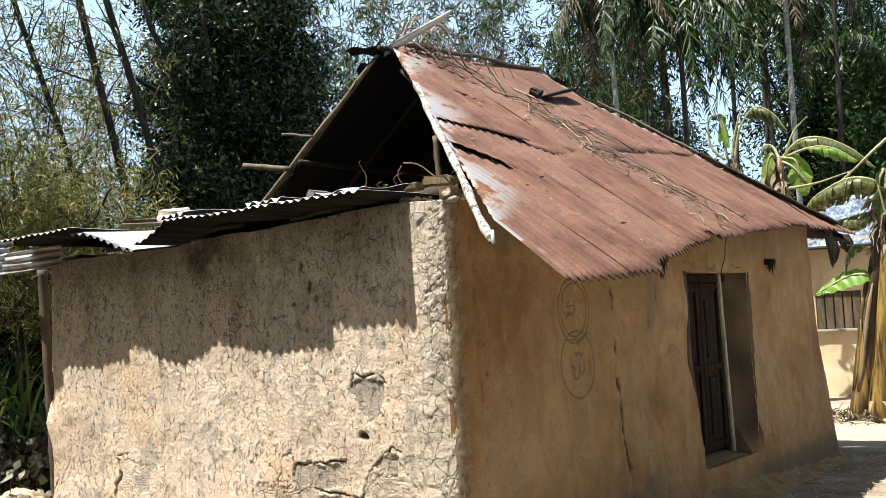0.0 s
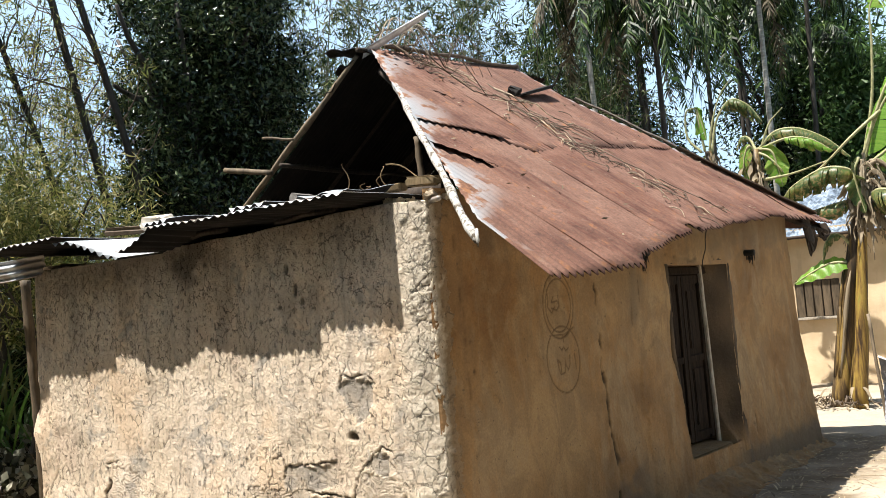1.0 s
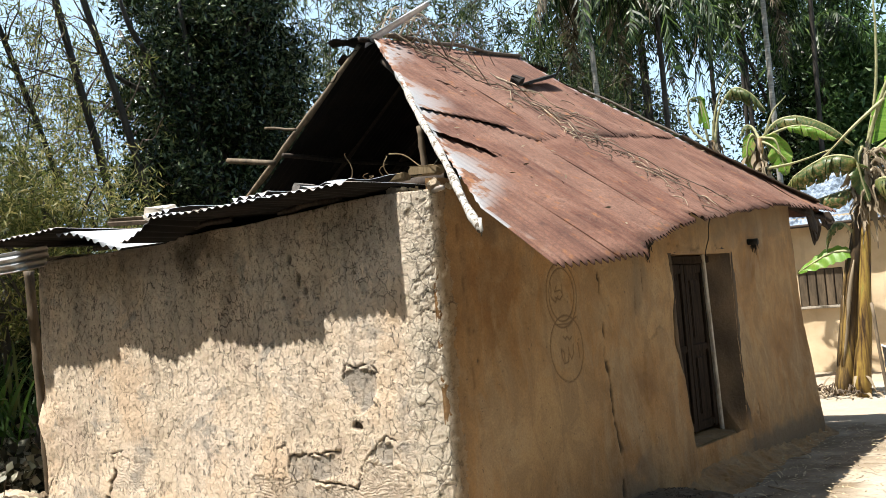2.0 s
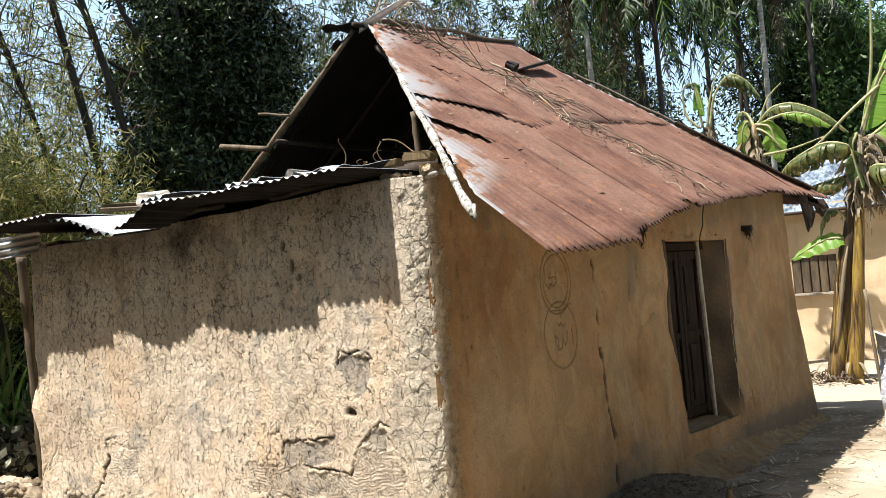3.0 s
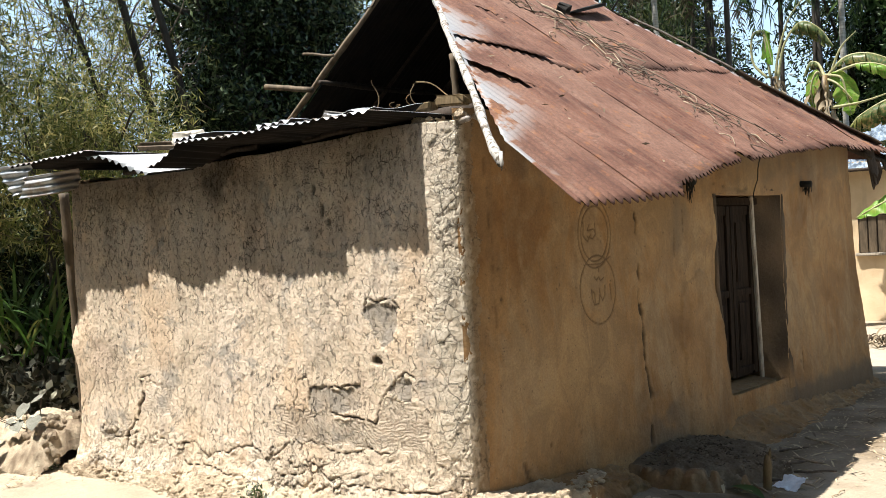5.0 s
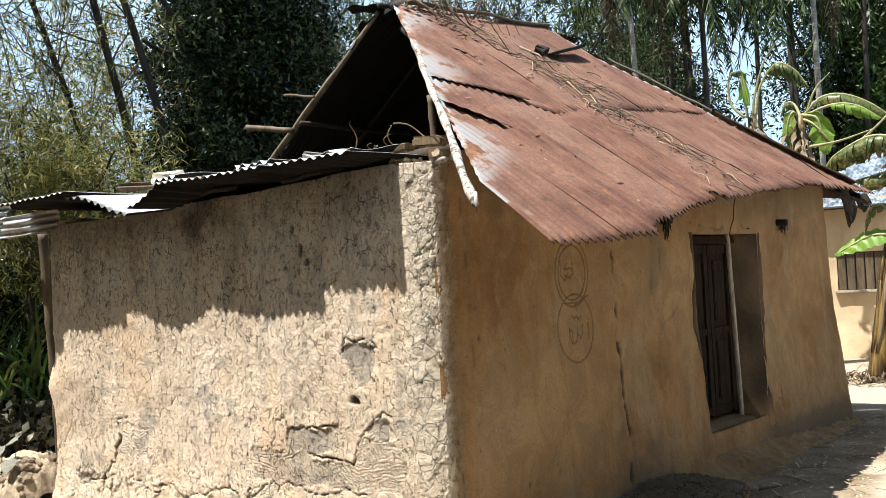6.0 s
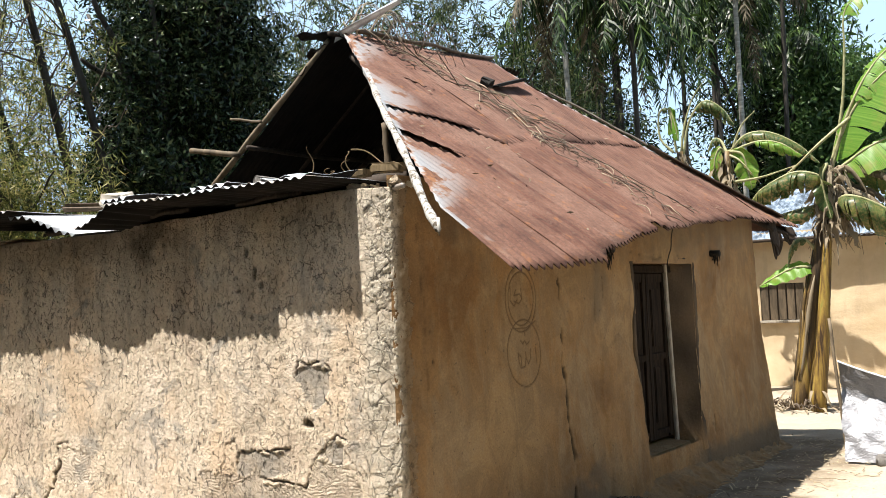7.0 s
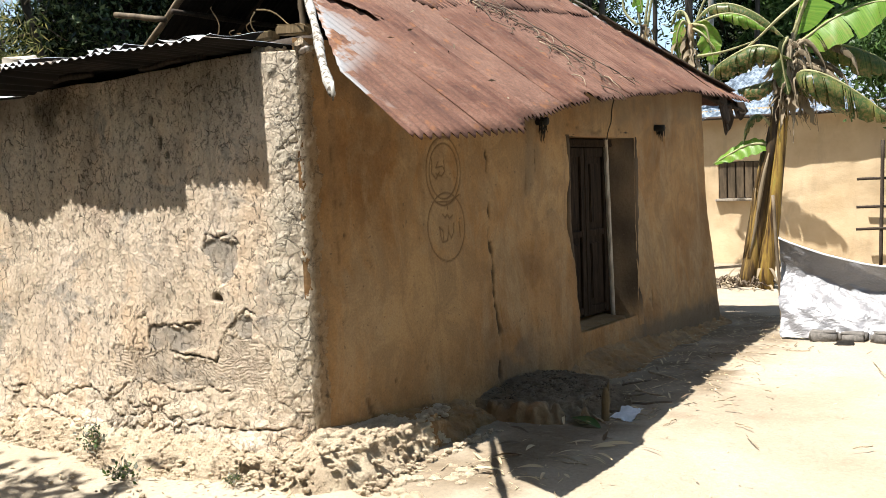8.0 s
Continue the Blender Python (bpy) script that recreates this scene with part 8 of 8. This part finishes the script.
def palm(base, height, seed, label, dry=0.25, fronds=17, size=1.9):
    tree = thing("areca_palm", label, "palm tree", base, group="palms")
    r = np.random.default_rng(seed)
    base = Vector(base)
    top = base + Vector((r.normal(0, 0.15), r.normal(0, 0.15), height))
    n = 48
    put_part("trunk", tube_mesh("trunk", [base.lerp(top, k / n) for k in range(n + 1)], [0.055 * (1.1 - 0.25 * k / n) + (0.005 if k % 2 else 0.0) for k in range(n + 1)], M_TRUNK if dry > 0.3 else M_TREEBARK, 9), tree)
    for k in range(fronds):
        a = 2 * math.pi * k / fronds + r.normal(0, 0.2)
        up = r.uniform(-0.9, 0.8)
        way = Vector((math.cos(a), math.sin(a), 0))
        ln = size * r.uniform(0.8, 1.15)
        r_droop = r.uniform(0.5, 1.3)
        rib = []
        for f in np.linspace(0, 1, 13):
            rib.append(top + way * ln * f * (1 - 0.25 * f) + Vector((0, 0, up * ln * 0.6 * f - ln * r_droop * f * f)))
        is_dry = r.random() < dry and up < 0.35
        verts, faces = [], []
        for q in range(60):
            f = 0.12 + 0.86 * q / 59
            i = f * 12
            p = rib[int(i)].lerp(rib[min(12, int(i) + 1)], i - int(i))
            ahead = (rib[min(12, int(i) + 1)] - rib[int(i)]).normalized()
            side = ahead.cross(Vector((0, 0, 1))).normalized()
            for sgn in (-1, 1):
                l = 0.55 * size / 2.1 * math.sin(math.pi * (0.12 + 0.8 * f)) ** 0.6 * r.uniform(0.45, 1.2)
                if r.random() < 0.2:
                    continue
                d = (side * sgn * r.uniform(0.4, 0.8) + ahead * r.uniform(0.35, 0.75) - Vector((0, 0, r.uniform(0.3, 1.5))) + Vector(r.normal(0, 0.3, 3))).normalized()
                w = ahead * 0.023
                b = len(verts)
                verts += [p - w, p + d * l * 0.55 - w * 1.2 + Vector((0, 0, 0.02)), p + d * l - Vector((0, 0, 0.12 * l)), p + d * l * 0.55 + w * 1.2 + Vector((0, 0, 0.02)), p + w]
                faces.append((b, b + 1, b + 2, b + 3, b + 4))
        frond = put_part("frond", mesh_of("frond", verts, faces, M_PALM_DRY if is_dry else M_PALM, False), tree)
        put_part("rachis", tube_mesh("rachis", rib, [0.018 * (1 - 0.8 * j / 12) for j in range(13)], M_PALM if not is_dry else M_PALM_DRY, 4), frond)


def build_palms():
    for k, (az, dist, h, dry) in enumerate(((21.2, 18.0, 8.3, 0.7), (18.6, 21.0, 9.0, 0.1), (17.6, 18.5, 7.9, 0.0), (15.0, 23.0, 9.6, 0.0), (11.6, 20.0, 9.0, 0.32), (13.2, 25.0, 10.2, 0.0),
                                             (9.4, 22.0, 9.2, 0.2), (19.8, 24.0, 9.8, 0.1), (18.2, 22.0, 8.6, 0.1), (12.6, 22.0, 8.4, 0.0), (8.6, 24.0, 8.0, 0.0))):
        palm(seen_from(az, dist), h, 400 + k, "slender areca palm with drooping dark fronds" if dry < 0.5 else "areca palm with a skirt of dry fronds", dry)
    # undergrowth of mid-green trees below the palms
    for k, (az, dist, h, w, mat_, label) in enumerate(((7.6, 26.5, 4.8, 2.0, M_MANGO, "dark leafy tree behind the palms"), (20.2, 26.0, 4.4, 2.2, M_MANGO, "dark leafy tree behind the roof"),
                                                      (21.5, 25.5, 3.6, 2.4, M_GREEN, "green thicket tree behind the roof"), (6.3, 24.0, 4.6, 1.3, M_GREEN, "small tree with mid-green leaves"),
                                                      (2.0, 26.0, 4.4, 2.6, M_GREEN, "leafy green tree beyond the neighbour's house"), (-3.5, 27.0, 4.4, 2.6, M_GREEN, "leafy green tree beyond the yard"),
                                                      (26.5, 26.5, 2.8, 2.6, M_GREEN, "green thicket tree far behind the house"), (32.0, 27.0, 2.6, 2.6, M_MANGO, "dark thicket tree far behind the house"),
                                                      (22.0, 28.0, 5.6, 2.4, M_MANGO, "dark tree among the palms"), (10.2, 27.0, 8.8, 1.9, M_MANGO, "tall dark tree among the palms"), (7.8, 27.0, 6.2, 1.6, M_GREEN, "leafy tree catching the sun among the palms"), (22.3, 28.0, 8.0, 2.0, M_MANGO, "tall dark tree among the palms"), (62.0, 17.0, 1.4, 2.4, M_BAMBOO_LEAF, "yellow-green thicket beyond the bamboo"),
                                                      (54.0, 21.0, 1.3, 2.6, M_GREEN, "green thicket beyond the bamboo"), (68.0, 13.0, 1.8, 1.6, M_BAMBOO_LEAF, "yellow-green tree at the edge of the bamboo"),
                                                      (5.0, 29.0, 5.0, 2.0, M_MANGO, "tall leafy tree beyond the neighbour's house"))):
        p = seen_from(az, dist)
        build_tree("broadleaf_tree", label, p, h * 0.8, 0.14, ((p.x, p.y, h * 0.75), (w, w, h * 0.85), 260, 110, 0.34), (0.15, 0.018) if mat_ is M_BAMBOO_LEAF else ((0.16, 0.055) if mat_ is M_MANGO else (0.22, 0.075)), mat_, 450 + k, 6)


build_palms()


def build_undergrowth():
    """Dusty shrubs and long-leaved plants left of the house."""
    for k, (x, y, h, w, mat_) in enumerate(((-5.6, 1.5, 0.75, 0.55, M_DULL), (-6.3, 1.0, 0.65, 0.6, M_DULL), (-6.6, 2.3, 0.9, 0.7, M_DULL), (-7.3, 1.4, 0.8, 0.7, M_DULL), (-5.2, 2.2, 0.7, 0.5, M_DULL), (-5.9, 0.9, 0.55, 0.4, M_DULL), (-6.9, 0.7, 0.6, 0.5, M_DULL), (-8.2, 2.2, 0.9, 0.8, M_DULL))):
        shrub = thing("shrub", "straggling shrub with dusty grey-green leaves beside the house", "shrub", (x, y, GROUND_Z), group="shrubs beside the house")
        r = np.random.default_rng(700 + k)
        lines = [(wobble_line((x, y, GROUND_Z - 0.03), (x + r.normal(0, w * 0.7), y + r.normal(0, w * 0.7), GROUND_Z + h * r.uniform(0.6, 1.2)), 5, 0.05, 700 + 10 * k + q), [0.012, 0.01, 0.008, 0.006, 0.004, 0.003]) for q in range(9)]
        tagged(put_part("brushwood", joined_tubes("brushwood", lines, M_TWIG_DARK, 5), shrub), kind="stuff")
        c = clumps((x, y, GROUND_Z + h * 0.55), (w, w, h * 0.6), 34, 8, 0.12, 720 + k)
        put_part("foliage", leaf_cloud("foliage", c, 0.13, 0.10, mat_, (0.1, -0.2, -0.2), 0.8, 0.12, 0.3, 740 + k), shrub)
    for k, (x, y, n, h) in enumerate(((-6.5, 1.5, 34, 1.6), (-7.1, 1.35, 34, 1.7), (-6.2, 2.4, 28, 1.5), (-7.7, 1.3, 30, 1.7), (-7.4, 2.2, 28, 1.7), (-8.4, 1.8, 26, 1.7))):
        plant = thing("ginger_plant", "clump of long arching green blades beside the bamboo", "plant", (x, y, GROUND_Z), group="long-leaved plants")
        r = np.random.default_rng(780 + k)
        for q in range(n):
            a = r.uniform(0, 2 * math.pi)
            b = Vector((x + r.normal(0, 0.2), y + r.normal(0, 0.2), GROUND_Z))
            mid = b + Vector((math.cos(a) * 0.25, math.sin(a) * 0.25, h * r.uniform(0.6, 1.0)))
            tip = mid + Vector((math.cos(a) * r.uniform(0.3, 0.6), math.sin(a) * r.uniform(0.3, 0.6), r.uniform(-0.35, 0.3)))
            v, f = blade(b.lerp(mid, 0.5), tip, r.uniform(0.03, 0.06), 0.16, 9, r.uniform(-0.8, 0.8))
            put_part("blade", mesh_of("blade", v, f, M_BRIGHT if q % 6 == 0 else (M_GREEN if q % 3 else M_BAMBOO_LEAF)), plant)
    # leaf litter under the bamboo
    r = np.random.default_rng(801)
    n = 5000
    x, y = r.uniform(-13, -4.7, n), r.uniform(0.3, 7.5, n)
    c = np.stack([x, y, GROUND_Z + 0.12 + r.uniform(0, 0.03, n)], -1)
    me = leaf_cloud("forest_litter", c, 0.14, 0.03, M_LITTER, (0, 0, 0.05), 0.7, 0.15, seed=802)
    lone("forest_litter", me, "brown leaf litter under the bamboo", "litter", kind="stuff")


build_undergrowth()


def build_earth_bank():
    """Sunlit bank of washed-out earth beside the corner of the house, with a dusty broad-leaved weed on it."""
    nu, nv = 130, 80
    u, v = np.meshgrid(np.linspace(0, 1, nu), np.linspace(0, 1, nv), indexing="ij")
    x, y = -4.06 - 3.2 * u, -0.42 + 1.25 * v
    ridge = np.sin(np.pi * np.clip(v, 0, 1)) ** 0.8
    h = 0.46 * (1 - u) ** 0.7 * ridge * np.clip(u / 0.05 + 0.55, 0, 1)
    n1 = smooth_noise(x, y, x * 0 + 3.0, 2.3, 5)
    n2 = smooth_noise(x, y, x * 0 + 9.0, 11.0, 4)
    z = GROUND_Z - 0.05 + 0.04 * ridge + h * (1 + 0.25 * n1) + (0.035 * n1 + 0.030 * n2) * ridge
    me = mesh_of("earth_bank", np.stack([x, y, z], -1).reshape(-1, 3), grid_faces(nu, nv), M_ROUGH)
    dark = np.clip((0.12 + 0.08 * n1 - u) / 0.06, 0, 1) * np.clip((0.75 - v) / 0.3, 0, 1) * np.clip(0.5 + n2, 0, 1)
    float_attribute(me, "grime_and_shade", np.clip(dark + 0.5 * np.clip((v - 0.6 + 0.2 * n1) / 0.2, 0, 1), 0, 1).ravel())
    lone("earth_bank", me, "sunlit bank of washed-out earth beside the house", "bank", kind="structure")
    r = np.random.default_rng(1501)
    for k in range(90):
        a, b = (r.uniform(0.0, 0.14), r.uniform(0.12, 0.55)) if k % 2 else (r.uniform(0.05, 0.9), r.uniform(0.1, 0.9))
        i, j = int(a * (nu - 1)), int(b * (nv - 1))
        size = r.uniform(0.012, 0.042)
        bm = bmesh.new()
        bmesh.ops.create_icosphere(bm, subdivisions=2, radius=size)
        for q in bm.verts:
            q.co *= 1 + 0.5 * noise.noise(q.co * 22 + Vector((k * 3.1, 0, 0)))
        stone = bm_mesh(bm, "earth_clod", M_ROUGH, Matrix.Translation((x[i, j], y[i, j], z[i, j] + size * 0.2)))
        float_attribute(stone, "grime_and_shade", [0.6 if k % 2 else 0.1] * len(stone.vertices))
        lone("earth_clod", stone, "rough clod of earth on the sunlit bank", "clod", group="clods on the bank")
    weed = thing("dusty_weed", "weed with a few broad dusty grey leaves on the bank", "weed", (-4.55, -0.05, 0.0))
    for k in range(9):
        root = Vector((-4.55 + r.normal(0, 0.05), -0.05 + r.normal(0, 0.05), -0.02))
        tip = root + Vector((r.normal(-0.02, 0.13), r.normal(-0.05, 0.08), r.uniform(0.05, 0.26)))
        put_part("stalk", tube_mesh("stalk", wobble_line(root, tip, 5, 0.02, 1510 + k), 0.004, M_TWIG_DARK, 5), weed)
        way = Vector((r.normal(0, 1), -0.8, r.uniform(-0.9, -0.2))).normalized()
        side = way.cross(Vector((0.1, -0.5, 1))).normalized()
        ln = r.uniform(0.09, 0.15)
        verts, faces = [], []
        for q in range(8):
            f = q / 7
            w = ln * 0.44 * math.sin(math.pi * min(0.99, 0.16 + 0.84 * f)) ** 0.8
            m = tip + way * ln * f + Vector((0, 0, -0.03 * f * f))
            verts += [m - side * w + Vector((0, 0, 0.012)), m, m + side * w + Vector((0, 0, 0.012))]
        for q in range(7):
            for e in range(2):
                faces.append((q * 3 + e, q * 3 + e + 1, q * 3 + e + 4, q * 3 + e + 3))
        put_part("leaf", mesh_of("leaf", verts, faces, M_DUSTY), weed)


build_earth_bank()
for az, dist in ((60.0, 14.5), (56.5, 15.0), (64.0, 13.5)):
    spot = seen_from(az, dist)
    build_tree("thicket", "dark leafy thicket under the bamboo", spot, 1.0, 0.06, ((spot.x, spot.y, 0.9), (1.5, 1.5, 1.3), 130, 80, 0.22), (0.13, 0.045), M_MANGO, 1300 + int(az), 6, category="thicket")


def build_shade_trees():
    """Out-of-view trees added to shade the yard before the gable and behind the walk."""
    # a shadow's edge implies the first; the rest dim bounced light
    for k, (x, y, z, w, label) in enumerate(((-2.9, -4.1, 4.3, 2.0, "leafy tree shading the yard before the gable wall"), (-0.9, -5.2, 5.6, 1.7, "unseen tree added to shade the open yard"), (-5.6, -4.6, 4.5, 1.9, "unseen tree added to shade the edge of the yard"),
                                             (0.2, -8.6, 5.0, 2.4, "tall unseen tree added to block light behind the yard"), (4.6, -9.6, 5.2, 2.6, "tall unseen tree added to block light behind the yard"), (-4.5, -9.0, 5.2, 2.8, "tall unseen tree added to block light at the yard's edge"),
                                             (9.0, -6.5, 5.0, 2.6, "tall unseen tree added to block light beside the yard"))):
        build_tree("broadleaf_tree", label, (x, y, GROUND_Z), z - 0.8, 0.14, ((x, y, z), (w, w * 0.85, 1.3), 150, 90, 0.32), (0.24, 0.10), M_GREEN, 520 + k, 7)


build_shade_trees()


def build_far_woods():
    """A belt of trees all round, far off."""
    r = np.random.default_rng(900)
    c = []
    for k in range(420):
        a = r.uniform(0, 2 * math.pi)
        d = r.uniform(33, 44)
        h = r.uniform(3, 8)
        n = 90
        p = np.stack([np.full(n, 1 + d * math.cos(a)), np.full(n, 2 + d * math.sin(a)), np.full(n, 0.0)], -1) + r.normal(0, 1.3, (n, 3))
        p[:, 2] = GROUND_Z + 0.2 + h * 0.62 * r.uniform(0, 1, n)
        c.append(p)
    # unseen nearer edge of woods, added round the open yard to block skylight
    for k in range(330):
        a = r.uniform(radians(-175), radians(55))
        d = r.uniform(14.5, 19)
        h = r.uniform(4, 10)
        n = 110
        p = np.stack([np.full(n, 3 + d * math.cos(a)), np.full(n, -3 + d * math.sin(a)), np.full(n, 0.0)], -1) + r.normal(0, 0.9, (n, 3))
        p[:, 2] = GROUND_Z + 0.2 + h * r.uniform(0, 1, n)
        c.append(p)
    me = leaf_cloud("far_woods", np.concatenate(c), 0.75, 0.45, M_GREEN, (0, 0, -0.2), 1.0, 0.15, 0.2, 901)
    lone("far_woods", me, "belt of distant green woods, with an unseen nearer edge blocking skylight", "woods", kind="stuff")


build_far_woods()
